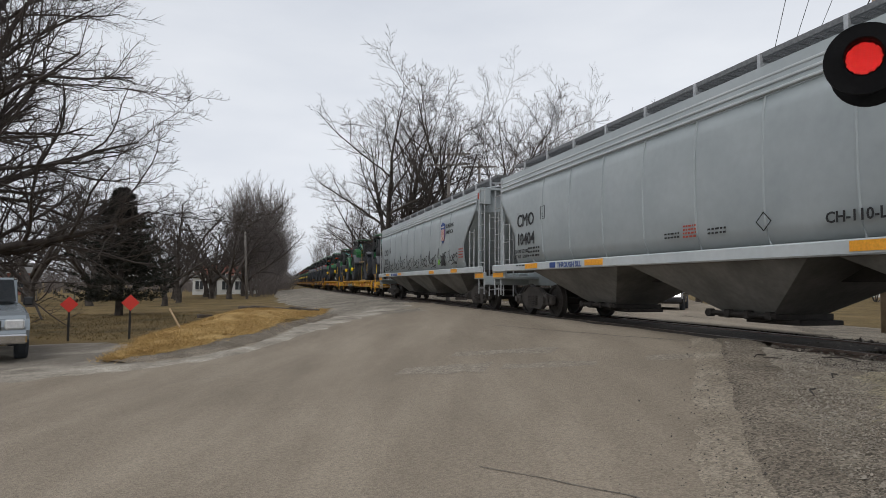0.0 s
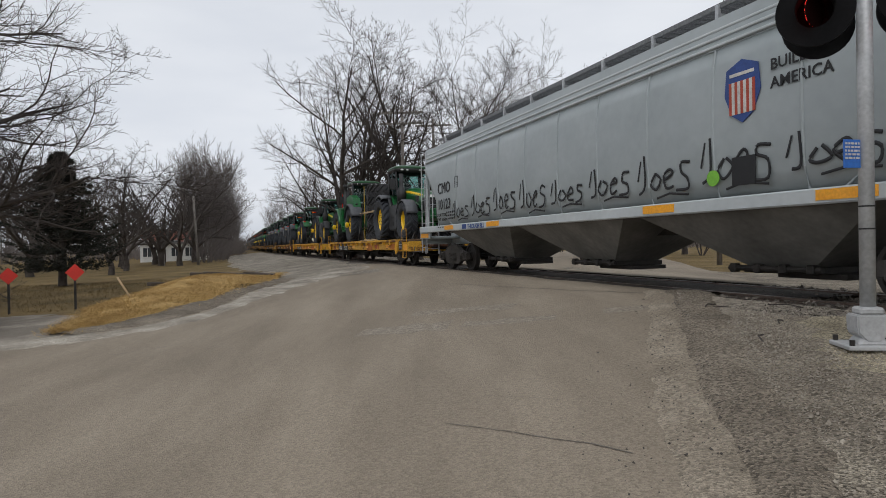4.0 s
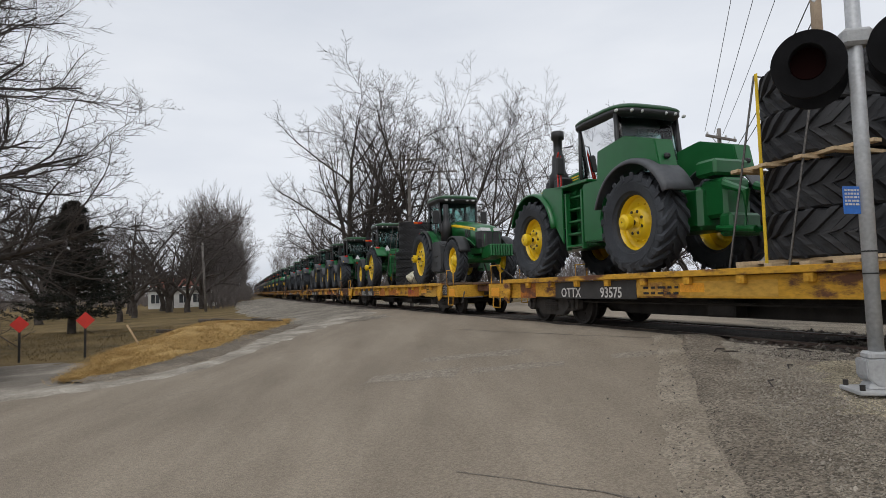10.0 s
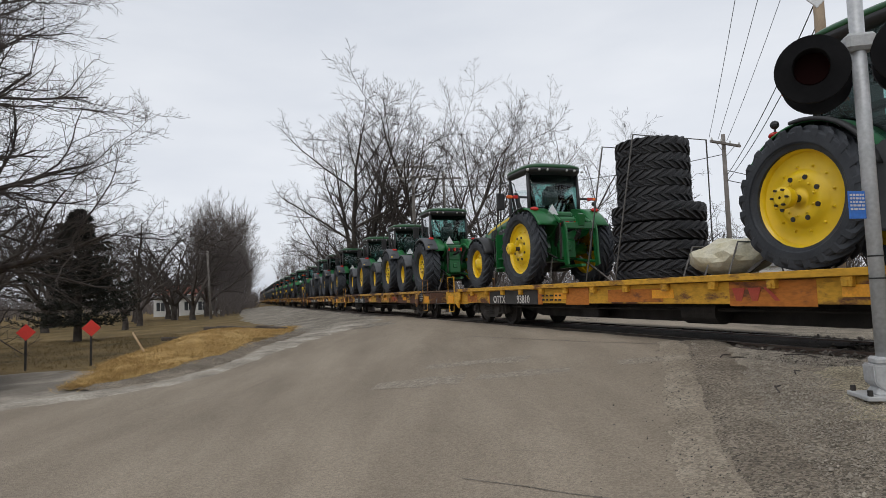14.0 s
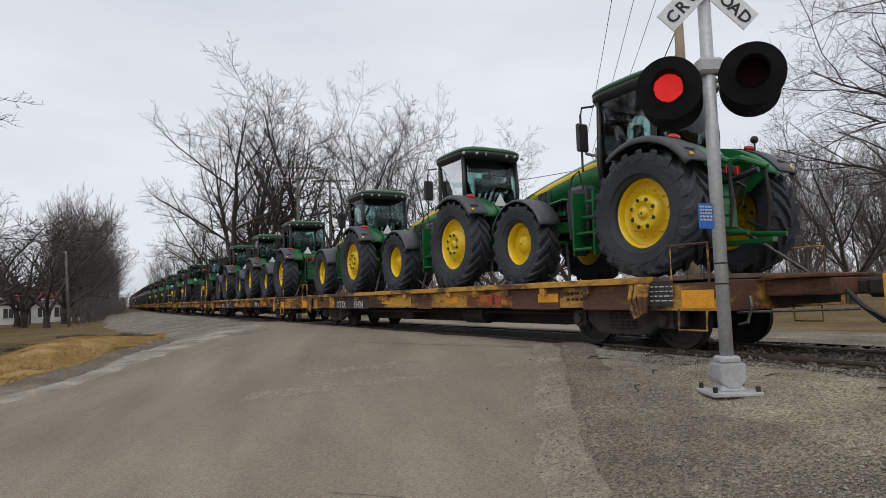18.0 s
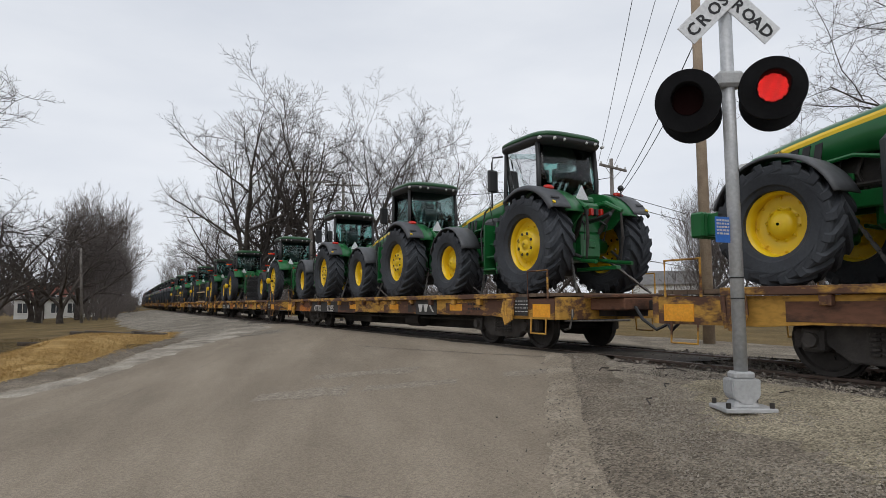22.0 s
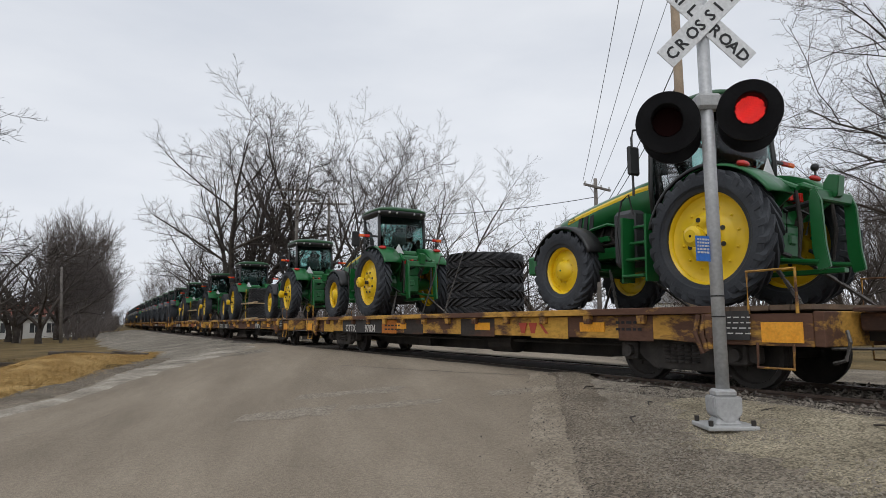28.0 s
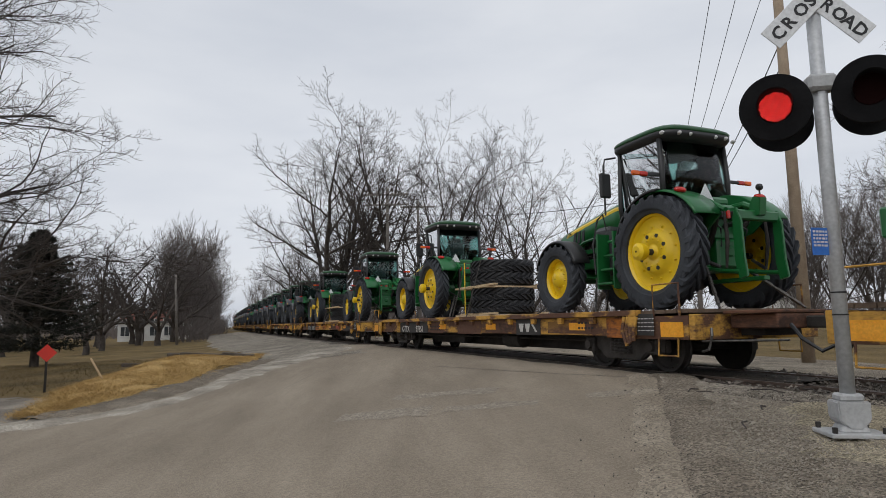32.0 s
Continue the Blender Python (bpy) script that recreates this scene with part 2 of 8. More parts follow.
TRUCK_STEEL = surface("dusty_cast_steel", (0.032, 0.028, 0.025), (0.06, 0.052, 0.046), 4, 0.8, bump=0.3)
GALV = surface("galvanized_steel", (0.38, 0.39, 0.4), (0.48, 0.49, 0.5), 5, 0.45, 0.6)
GRATE = surface("grating_grey", (0.14, 0.145, 0.15), (0.2, 0.205, 0.21), 20, 0.6, 0.4)
REFLECTOR = surface("orange_reflector", (0.78, 0.33, 0.02), (0.85, 0.38, 0.03), 9, 0.35)
INK = surface("black_lettering", (0.012, 0.012, 0.014), None, 5, 0.6)
INK_BLUE = surface("blue_lettering", (0.03, 0.07, 0.25), None, 5, 0.6)
INK_WHITE = surface("white_lettering", (0.62, 0.61, 0.58), (0.5, 0.48, 0.45), 5, 0.6)
INK_RED = surface("red_lettering", (0.42, 0.055, 0.03), (0.36, 0.06, 0.03), 5, 0.6)
YELLOW_CAR = rusted("yellow_flatcar_paint", (0.62, 0.33, 0.035), (0.17, 0.075, 0.04), 0.35)
RUSTY_CAR = rusted("rusty_yellow_flatcar_paint", (0.55, 0.30, 0.06), (0.14, 0.07, 0.045), 0.62)
PATCHES = (rusted("orange_primer_patch", (0.5, 0.17, 0.03), (0.2, 0.08, 0.04), 0.4), rusted("fresh_yellow_patch", (0.6, 0.34, 0.06), (0.3, 0.13, 0.05), 0.25), rusted("brown_rust_patch", (0.16, 0.075, 0.045), (0.08, 0.045, 0.033), 0.5), rusted("brown_rust_plate", (0.12, 0.06, 0.04), (0.3, 0.16, 0.05), 0.3), rusted("tar_black_patch", (0.05, 0.04, 0.035), (0.12, 0.06, 0.04), 0.35))
DECK = surface("oily_wood_deck", (0.09, 0.06, 0.04), (0.16, 0.11, 0.075), 2.0, 0.9, bump=0.4)
NUMBER_PATCH = surface("black_number_panel", (0.025, 0.023, 0.022), (0.04, 0.037, 0.035), 3, 0.7)
GREEN = surface("tractor_green_paint", (0.010, 0.108, 0.028), (0.012, 0.12, 0.032), 1.0, 0.28, fine=4, fine_amount=0.05)
YELLOW = surface("tractor_yellow_paint", (0.78, 0.53, 0.01), (0.74, 0.49, 0.012), 2.0, 0.35, fine=6, fine_amount=0.06)
RUBBER = surface("dusty_tyre_rubber", (0.022, 0.025, 0.031), (0.042, 0.047, 0.055), 1.6, 0.8, fine=25, bump=0.2)
NEW_RUBBER = surface("new_tyre_rubber", (0.016, 0.016, 0.018), (0.028, 0.028, 0.03), 1.6, 0.65, fine=25, bump=0.2)
FENDER_GREY = surface("grey_fender_plastic", (0.06, 0.063, 0.07), (0.085, 0.088, 0.095), 2, 0.55, fine=12)
PLASTIC = surface("charcoal_plastic", (0.04, 0.042, 0.045), (0.058, 0.06, 0.063), 2, 0.6)
BLACK = surface("black_trim", (0.014, 0.014, 0.015), (0.02, 0.02, 0.021), 4, 0.5)
CAB_GLASS = glass("cab_glass", (0.66, 0.80, 0.78))
LAMP_CLEAR = surface("lamp_lens", (0.6, 0.6, 0.58), (0.5, 0.5, 0.5), 9, 0.15)
LAMP_RED = surface("red_lens", (0.5, 0.02, 0.012), None, 9, 0.2)
LAMP_ORANGE = surface("orange_lens", (0.75, 0.12, 0.012), None, 9, 0.25)
PALLET = surface("pale_pine", (0.46, 0.33, 0.19), (0.56, 0.42, 0.26), 6, 0.8, bump=0.3)
STRAP = surface("yellow_strap", (0.75, 0.5, 0.02), None, 8, 0.7)
CHAIN = surface("steel_chain", (0.08, 0.075, 0.07), (0.14, 0.13, 0.12), 20, 0.5, 0.7)
WRAP = surface("cream_wrapping", (0.5, 0.45, 0.3), (0.6, 0.57, 0.45), 4, 0.5, bump=0.3)
BARK = surface("grey_brown_bark", (0.035, 0.028, 0.024), (0.075, 0.062, 0.053), 3, 0.95, bump=0.5)
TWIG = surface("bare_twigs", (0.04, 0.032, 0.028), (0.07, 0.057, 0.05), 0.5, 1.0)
# distance haze is put into this colour: paler than the near twigs
HAZY_BRUSH = surface("hazy_bare_brush", (0.115, 0.098, 0.09), (0.165, 0.143, 0.133), 0.2, 1.0)
PALE_TWIG = surface("pale_bare_twigs", (0.055, 0.046, 0.041), (0.085, 0.072, 0.064), 0.5, 1.0)
NEEDLES = surface("dark_conifer_needles", (0.010, 0.013, 0.010), (0.026, 0.026, 0.017), 1.2, 1.0)
POLEWOOD = surface("weathered_pole_wood", (0.24, 0.18, 0.125), (0.33, 0.255, 0.18), 2.5, 0.9, bump=0.3)
OLDPOLE = surface("grey_pole_wood", (0.14, 0.125, 0.11), (0.2, 0.18, 0.165), 2.5, 0.9)
MAST = surface("aluminium_paint", (0.40, 0.41, 0.42), (0.5, 0.51, 0.52), 3, 0.5, 0.3)
SIGN_WHITE = surface("white_reflective_sheet", (0.6, 0.61, 0.62), (0.66, 0.67, 0.68), 3, 0.5)
SIGN_RED = surface("red_reflective_sheet", (0.62, 0.03, 0.016), (0.55, 0.03, 0.018), 3, 0.5)
SIGN_BLUE = surface("blue_reflective_sheet", (0.03, 0.13, 0.45), (0.035, 0.15, 0.5), 3, 0.5)
CASTING = surface("grey_cast_iron_paint", (0.34, 0.345, 0.345), (0.42, 0.42, 0.42), 3, 0.6, bump=0.2)
SILVER = surface("silver_car_paint", (0.26, 0.29, 0.31), (0.29, 0.32, 0.34), 1, 0.25, 0.5, fine_amount=0.03)
CAR_DARK = surface("dark_car_paint", (0.02, 0.02, 0.022), None, 1, 0.25)
CHROME = surface("chrome", (0.6, 0.6, 0.6), None, 3, 0.12, 1.0)
BRICK_RED = surface("far_red_brick", (0.22, 0.09, 0.07), (0.27, 0.12, 0.095), 0.5, 0.9)
SIDING = surface("white_siding", (0.55, 0.55, 0.53), (0.62, 0.62, 0.6), 0.6, 0.8)
ROOFING = surface("grey_shingle_roof", (0.13, 0.125, 0.12), (0.17, 0.165, 0.16), 1, 0.9)
WINDOW = surface("dark_window_glass", (0.03, 0.035, 0.04), (0.05, 0.055, 0.06), 1, 0.1)
LED_ON = diodes("lit_red_leds", (1.0, 0.04, 0.035), 0.5, 2.2)
LED_OFF = surface("unlit_red_lens", (0.012, 0.003, 0.003), None, 30, 0.7, spec=0.05)
LAMP_BLACK = surface("matt_black_enamel", (0.007, 0.007, 0.008), (0.011, 0.011, 0.012), 4, 0.85, spec=0.15)
ROOF_GREEN = surface("dark_green_roof", (0.008, 0.06, 0.016), (0.01, 0.07, 0.02), 1.0, 0.35)
STONE = surface("tan_gravel_stone", (0.2, 0.172, 0.138), (0.36, 0.318, 0.258), 12, 0.95)
EDGE_DIRT = ground_mat("tan_road_dirt", [(0.225, 0.193, 0.153), (0.28, 0.243, 0.196), (0.345, 0.302, 0.246)], 1.6, 60, 0.7, 0.95, 0.35)
EDGE_SOIL = ground_mat("dark_gritty_soil", [(0.165, 0.141, 0.114), (0.222, 0.192, 0.156), (0.305, 0.267, 0.219)], 1.3, 60, 0.9, 0.95, 0.55)
VERGE = ground_mat("grey_gravel_verge", [(0.17, 0.152, 0.128), (0.25, 0.228, 0.196), (0.36, 0.33, 0.285)], 0.7, 40, 0.9, 0.95, 0.5)
DRIVE = ground_mat("patched_drive", [(0.13, 0.117, 0.1), (0.19, 0.171, 0.147), (0.36, 0.332, 0.29)], 0.55, 60, 0.5, 0.9, 0.25)
DARK_ASPHALT = ground_mat("tarry_crossing", [(0.035, 0.031, 0.028), (0.055, 0.049, 0.044), (0.095, 0.085, 0.075)], 0.8, 60, 0.5, 0.8, 0.3)
DARK_STONE = surface("dark_asphalt_crumb", (0.04, 0.034, 0.029), (0.09, 0.078, 0.067), 20, 0.9)
HEADLIGHT = glow("lit_headlight", (1.0, 0.97, 0.9), 6.0)
MILKY = surface("milky_poly", (0.55, 0.56, 0.55), (0.62, 0.63, 0.62), 3, 0.4)
BUILD_GREEN = surface("lime_green_paint", (0.2, 0.5, 0.05), None, 3, 0.5)


# ---------------------------------------------------------------- mesh helpers
def part(name, bm, material, parent=None, label="", m=None, smooth=False):
    """Links a bmesh as one mesh object under a thing or a part."""
    me = bpy.data.meshes.new(name)
    if smooth:
        for f in bm.faces:
            f.smooth = True
    bm.to_mesh(me)
    bm.free()
    me.materials.append(material)
    ob = new(name, me)
    if parent:
        ob.parent = parent
    if m is not None:
        ob.matrix_basis = m
    if label:
        tagged(ob, label)
    return ob


def share(name, me, parent, m):
    ob = new(name, me)
    ob.parent = parent
    ob.matrix_basis = m
    return ob


def thing(name, label, category, group="", m=None):
    ob = new(name)
    ob.empty_display_size = 0.3
    tagged(ob, label, category, group)
    if m is not None:
        ob.matrix_basis = m
    return ob


def box(bm, cx, cy, cz, sx, sy, sz, bev=0.0, m=None, taper=None):
    """A box by centre and size; taper scales its top in x and y."""
    r = bmesh.ops.create_cube(bm, size=1.0)
    vs = r["verts"]
    for v in vs:
        k = taper if (taper and v.co.z > 0) else (1, 1)
        v.co = Vector((cx + v.co.x * sx * k[0], cy + v.co.y * sy * k[1], cz + v.co.z * sz))
    if bev:
        es = list({e for v in vs for e in v.link_edges})
        r2 = bmesh.ops.bevel(bm, geom=es, offset=bev, segments=1, affect="EDGES")
        vs = list({v for v in vs if v.is_valid} | set(r2["verts"]))
    if m is not None:
        bmesh.ops.transform(bm, matrix=m, verts=vs)
    return vs


def tube(bm, pts, r, seg=8, caps=True):
    """A round bar along points; r: one radius or one for each point."""
    pts = [Vector(p) for p in pts]
    rs = r if isinstance(r, (list, tuple)) else [r] * len(pts)
    rings = []
    for i, p in enumerate(pts):
        d = (pts[min(i + 1, len(pts) - 1)] - pts[max(i - 1, 0)]).normalized()
        a = d.orthogonal().normalized() if abs(d.z) > 0.95 else d.cross(Vector((0, 0, 1))).normalized()
        b = d.cross(a)
        rings.append([bm.verts.new(p + (a * math.cos(q) + b * math.sin(q)) * rs[i]) for q in (2 * math.pi * k / seg for k in range(seg))])
    for u, w in zip(rings, rings[1:]):
        for k in range(seg):
            bm.faces.new((u[k], u[(k + 1) % seg], w[(k + 1) % seg], w[k]))
    if caps:
        bm.faces.new(rings[0][::-1])
        bm.faces.new(rings[-1])


def lathe(bm, prof, seg=32, axis="y", closed=False):
    """Turns a profile of (radius, along) about an axis."""
    rings = []
    for r, a in prof:
        ring = []
        for k in range(seg):
            q = 2 * math.pi * k / seg
            c, s = r * math.cos(q), r * math.sin(q)
            ring.append(bm.verts.new((c, a, s) if axis == "y" else ((c, s, a) if axis == "z" else (a, c, s))))
        rings.append(ring)
    pairs = list(zip(rings, rings[1:])) + ([(rings[-1], rings[0])] if closed else [])
    for u, w in pairs:
        for k in range(seg):
            bm.faces.new((u[k], u[(k + 1) % seg], w[(k + 1) % seg], w[k]))
    bmesh.ops.recalc_face_normals(bm, faces=bm.faces)
    return rings


def extrude_poly(bm, pts, y0, y1, bev=0.0):
    """A side outline in x and z, given depth along y."""
    a = [bm.verts.new((x, y0, z)) for x, z in pts]
    b = [bm.verts.new((x, y1, z)) for x, z in pts]
    n = len(pts)
    fs = [bm.faces.new(a), bm.faces.new(b[::-1])]
    for k in range(n):
        fs.append(bm.faces.new((a[k], b[k], b[(k + 1) % n], a[(k + 1) % n])))
    bmesh.ops.recalc_face_normals(bm, faces=fs)
    if bev:
        bmesh.ops.bevel(bm, geom=list({e for f in fs for e in f.edges}), offset=bev, segments=2, affect="EDGES")


def sheet(bm, grid, thick=0.0):
    """A sheet of quads through rows of points, with thickness downward along its normal."""
    vs = [[bm.verts.new(p) for p in row] for row in grid]
    for a, b in zip(vs, vs[1:]):
        for k in range(len(a) - 1):
            bm.faces.new((a[k], a[k + 1], b[k + 1], b[k]))
    bmesh.ops.recalc_face_normals(bm, faces=bm.faces)
    if thick:
        bmesh.ops.solidify(bm, geom=list(bm.faces), thickness=thick)


def words(text, size, material, parent, m, name="lettering", bold=0.0):
    """Lettering in the built-in font as a thin mesh; it reads along x, up z, and faces -y."""
    cu = bpy.data.curves.new("lettering", "FONT")
    cu.body, cu.size, cu.extrude, cu.offset, cu.resolution_u = text, size, 0.002, bold, 2
    tmp = bpy.data.objects.new("tmp", cu)
    scene.collection.objects.link(tmp)
    dg = bpy.context.evaluated_depsgraph_get()
    me = bpy.data.meshes.new_from_object(tmp.evaluated_get(dg))
    bpy.data.objects.remove(tmp)
    me.materials.clear()
    me.materials.append(material)
    ob = new(name, me)
    ob.parent = parent
    ob.matrix_basis = m @ pose(0, 0, 0, 90, 0, 0)
    return ob


def bars(material, parent, m, rows, w, h, gap, name="small_print"):
    """Writing too small to read: broken bars of its size."""
    bm = bmesh.new()
    rng = random.Random(7)
    for r in range(rows):
        x = 0
        while x < w:
            k = min(rng.uniform(0.2, 0.5) * w * 0.5, w - x)
            box(bm, x + k / 2, 0, -r * (h + gap), k, 0.004, h)
            x += k + 0.08 * w
    return tagged(part(name, bm, material, parent, m=m), kind="stuff")


# ---------------------------------------------------------------- track line and ground
def rail_x(y):
    """Where the near rail runs."""
    c = min(max(y, -15.0), 140.0) / 100
    d = 0.4553 * 3 * c * c + 0.3341 * 2 * c - 29.527
    return 8.0712 - 29.527 * c + 0.3341 * c * c + 0.4553 * c ** 3 + (y / 100 - c) * d


def rail_slope(y):
    return (rail_x(y + 0.05) - rail_x(y - 0.05)) / 0.1


def side(y, d):
    """The point at d metres beyond the near rail (negative: towards the viewer)."""
    s = rail_slope(y)
    k = math.sqrt(1 + s * s)
    return rail_x(y) + d / k, y - d * s / k


# the centre line, by distance from a mark beside the crossing, growing away from the viewer
LINE = [side(-60 + 0.5 * i, 0.75) for i in range(960)]
LENS = [0.0]
for a, b in zip(LINE, LINE[1:]):
    LENS.append(LENS[-1] + math.hypot(b[0] - a[0], b[1] - a[1]))
_ys = np.array([p[1] for p in LINE])
_xs = np.array([p[0] for p in LINE])
_ss = np.array(LENS) - np.interp(8.0, _ys, LENS)
RAIL_Z, DECK_Z = 0.71, 1.07


def on_track(s, z=RAIL_Z):
    """The pose on the track at s; x points the way the train goes."""
    x, y = np.interp(s, _ss, _xs), np.interp(s, _ss, _ys)
    x2, y2 = np.interp(s - 1, _ss, _xs), np.interp(s - 1, _ss, _ys)
    return pose(float(x), float(y), z, 0, 0, math.degrees(math.atan2(y2 - y, x2 - x)))


HEIGHTS = ((-80, 0.2), (-12, 0.3), (-4, 0.45), (-2.2, 0.68), (1.0, 0.70), (7.7, 0.0), (12, -0.12), (22, -0.35), (60, -0.5))
_hd, _hz = np.array([h[0] for h in HEIGHTS], float), np.array([h[1] for h in HEIGHTS], float)


def ground_z(x, y):
    d = (rail_x(y) - x) * 0.959
    z = float(np.interp(d, _hd, _hz))
    # the straw bank by the track
    k = math.exp(-(((x + 6.6) / 1.7) ** 2 + ((y - 21.0 + (x + 6.6) * 0.7) / 5.0) ** 2))
    z += 0.62 * k
    return z


def resample(pts, n):
    p = np.array(pts, float)
    l = np.concatenate([[0], np.cumsum(np.hypot(*np.diff(p, axis=0).T))])
    q = np.linspace(0, l[-1], n)
    return [(float(np.interp(t, l, p[:, 0])), float(np.interp(t, l, p[:, 1]))) for t in q]


def strip(name, left, right, nu, nv, off, material, label, rough=0.0, parent=None, edge=0.0):
    """A laid surface between two lines on the ground."""
    L, R = resample(left, nu), resample(right, nu)
    sd = len(name) * 7.3
    bm = bmesh.new()
    grid = []
    for i, ((ax, ay), (bx, by)) in enumerate(zip(L, R)):
        e0 = edge * (noise.noise((ax * 0.9, ay * 0.9, sd)) + 0.6 * noise.noise((ax * 3.1, ay * 3.1, sd)))
        e1 = edge * (noise.noise((bx * 0.9, by * 0.9, sd + 5)) + 0.6 * noise.noise((bx * 3.1, by * 3.1, sd + 5)))
        row = []
        for k in range(nv):
            u = k / (nv - 1)
            u2 = u + e0 * (1 - u) + e1 * u
            x, y = ax + (bx - ax) * u2, ay + (by - ay) * u2
            z = ground_z(x, y) + off + rough * noise.noise((x * 1.3, y * 1.3, 3))
            if edge:
                z += 0.014 * noise.noise((x * 6.1, y * 6.1, sd)) - (abs(2 * u - 1) ** 3) * (off + 0.014)
            row.append((x, y, z))
        grid.append(row)
    sheet(bm, grid)
    for f in bm.faces:
        if f.normal.z < 0:
            f.normal_flip()
        f.smooth = True
    ob = part(name, bm, material, parent)
    if not parent:
        tagged(ob, label, kind="structure")
    return ob


ROAD_LEFT = [(-15, -14), (-13.5, 0), (-11, 6), (-7.6, 10.6), (-5.7, 12.3), (-5.0, 13.6), (-4.7, 15.6), (-4.4, 19.4), (-3.6, 23.8), (-1.8, 28.6)]
ROAD_RIGHT = [(-3.5, -14), (0.9, 0), (2.17, 3.95), (2.41, 4.66), (2.88, 5.81), (3.48, 7.28), (3.99, 8.6), (4.55, 10.0), side(13, -0.12), side(18, -0.12), side(23, -0.12), side(28.5, -0.12)]


def inside(x, y, poly):
    c = False
    for (ax, ay), (bx, by) in zip(poly, poly[1:] + poly[:1]):
        if (ay > y) != (by > y) and x < (bx - ax) * (y - ay) / (by - ay) + ax:
            c = not c
    return c


ROAD_POLY = ROAD_LEFT + ROAD_RIGHT[::-1]


def build_ground():
    def axis(lo, hi, centre):
        v = []
        for i in range(181):
            u = -1 + 2 * i / 180
            v.append(centre + math.sinh(u * 5.2) / math.sinh(5.2) * 900)
        return v
    bm = bmesh.new()
    xs, ys = axis(-900, 900, -3), axis(-900, 900, 14)
    grid = []
    for y in ys:
        row = []
        for x in xs:
            near = abs(x) < 60 and -40 < y < 90
            z = ground_z(x, y)
            if near:
                if inside(x, y, ROAD_POLY) or (-4 < x - rail_x(y) < 6):
                    z -= 0.09
                else:
                    z += 0.04 * noise.noise((x * 0.6, y * 0.6, 0)) - 0.02
            else:
                z += 0.3 * noise.noise((x * 0.03, y * 0.03, 0))
            row.append((x, y, z))
        grid.append(row)
    sheet(bm, grid)
    for f in bm.faces:
        if f.normal.z < 0:
            f.normal_flip()
        f.smooth = True
    tagged(part("ground", bm, GRASS), "dormant yellow-brown winter grass with bare soil", kind="structure")
    strip("road", ROAD_LEFT, ROAD_RIGHT, 120, 60, 0.012, ASPHALT, "worn brown-grey asphalt road rising to the crossing", 0.012)
    # pale broken edge and drive on the left of the road
    strip("pavement", [(-30, 8.5), (-20, 12.8), (-12.8, 16.2), (-9.4, 17.0), (-7.3, 15.0), (-6.2, 14.0)], [(-30, -2), (-18, 1), (-10, 4), (-7.6, 7), (-6.6, 9.2), (-5.9, 11.9)], 40, 12, 0.006, DRIVE, "cracked pale concrete drive with gravel patches", 0.02)
    pale_out = [(-13.5, 10.6), (-9.6, 11.6), (-7.4, 12.1), (-6.2, 12.2), (-5.3, 12.7), (-4.95, 13.8), (-4.6, 15.6), (-4.45, 19.4), (-4.0, 24.0), (-2.6, 27.8)]
    pale_in = [(-13.8, 8.4), (-9.6, 9.4), (-7.0, 10.0), (-5.75, 10.9), (-4.7, 12.0), (-4.2, 13.7), (-3.9, 15.6), (-3.35, 18.7), (-2.3, 22.4), (-0.9, 26.0)]
    strip("trim", pale_out, pale_in, 160, 13, 0.036, CONCRETE_EDGE, "broken pale road edge", 0.03, edge=0.22)
    strip("trim_debris", [(-6.9, 12.4), (-6.2, 13.4), (-5.8, 14.6), (-5.3, 16.3), (-4.95, 20.5), (-4.9, 24.4)], [(-6.1, 12.1), (-5.2, 12.7), (-4.85, 13.8), (-4.5, 15.6), (-4.4, 19.4), (-4.0, 24.0)], 90, 8, 0.045, EDGE_SOIL, "dark grit and dead leaves under the bank", 0.04, edge=0.2)
    strip("trim_dirt", [(x - 0.55, y) for x, y in ROAD_RIGHT[1:8]], [(x + 0.03, y) for x, y in ROAD_RIGHT[1:8]], 140, 9, 0.032, EDGE_DIRT, "pale sandy band of crumbled asphalt at the road edge", 0.012, edge=0.12)
    strip("trim_soil", [(x - 0.15, y) for x, y in ROAD_RIGHT[1:8]], [(x + 0.38 + 0.03 * y, y) for x, y in ROAD_RIGHT[1:8]], 140, 14, 0.043, EDGE_SOIL, "dark gritty soil beside the road edge", 0.035, edge=0.16)
    # gravel on the right between road and track
    strip("pavement_gravel", ROAD_RIGHT[:8], [side(y, -1.5) for y in (-14, -6, 0, 3, 5, 6.5, 8, 9.6)], 60, 24, 0.02, GRAVEL, "grey limestone gravel shoulder beside the crossing", 0.035)
    strip("pavement_signal_pad", [(2.9, 3.7), (3.2, 4.7), (3.75, 5.9), (4.3, 6.7)], [(6.2, 1.5), (5.9, 3.2), (5.6, 4.6), (5.2, 6.0)], 70, 34, 0.035, PALE_GRAVEL, "pale fresh gravel round the signal", 0.025, edge=0.15)
    # gravel lot along the track farther on
    strip("pavement_lot", [(-4.4, 22.5), (-6.5, 30), (-12, 45), (-22, 80), (-32, 118)], [side(y, -1.0) for y in (22.5, 32, 47, 82, 120)], 90, 16, 0.022, VERGE, "pale gravel verge along the track", 0.04, edge=0.12)
    strip("ballast", [side(y, -1.9) for y in range(-60, 220, 4)], [side(y, 3.4) for y in range(-60, 220, 4)], 220, 14, -0.06, BALLAST, "dark oily railway ballast", 0.05)
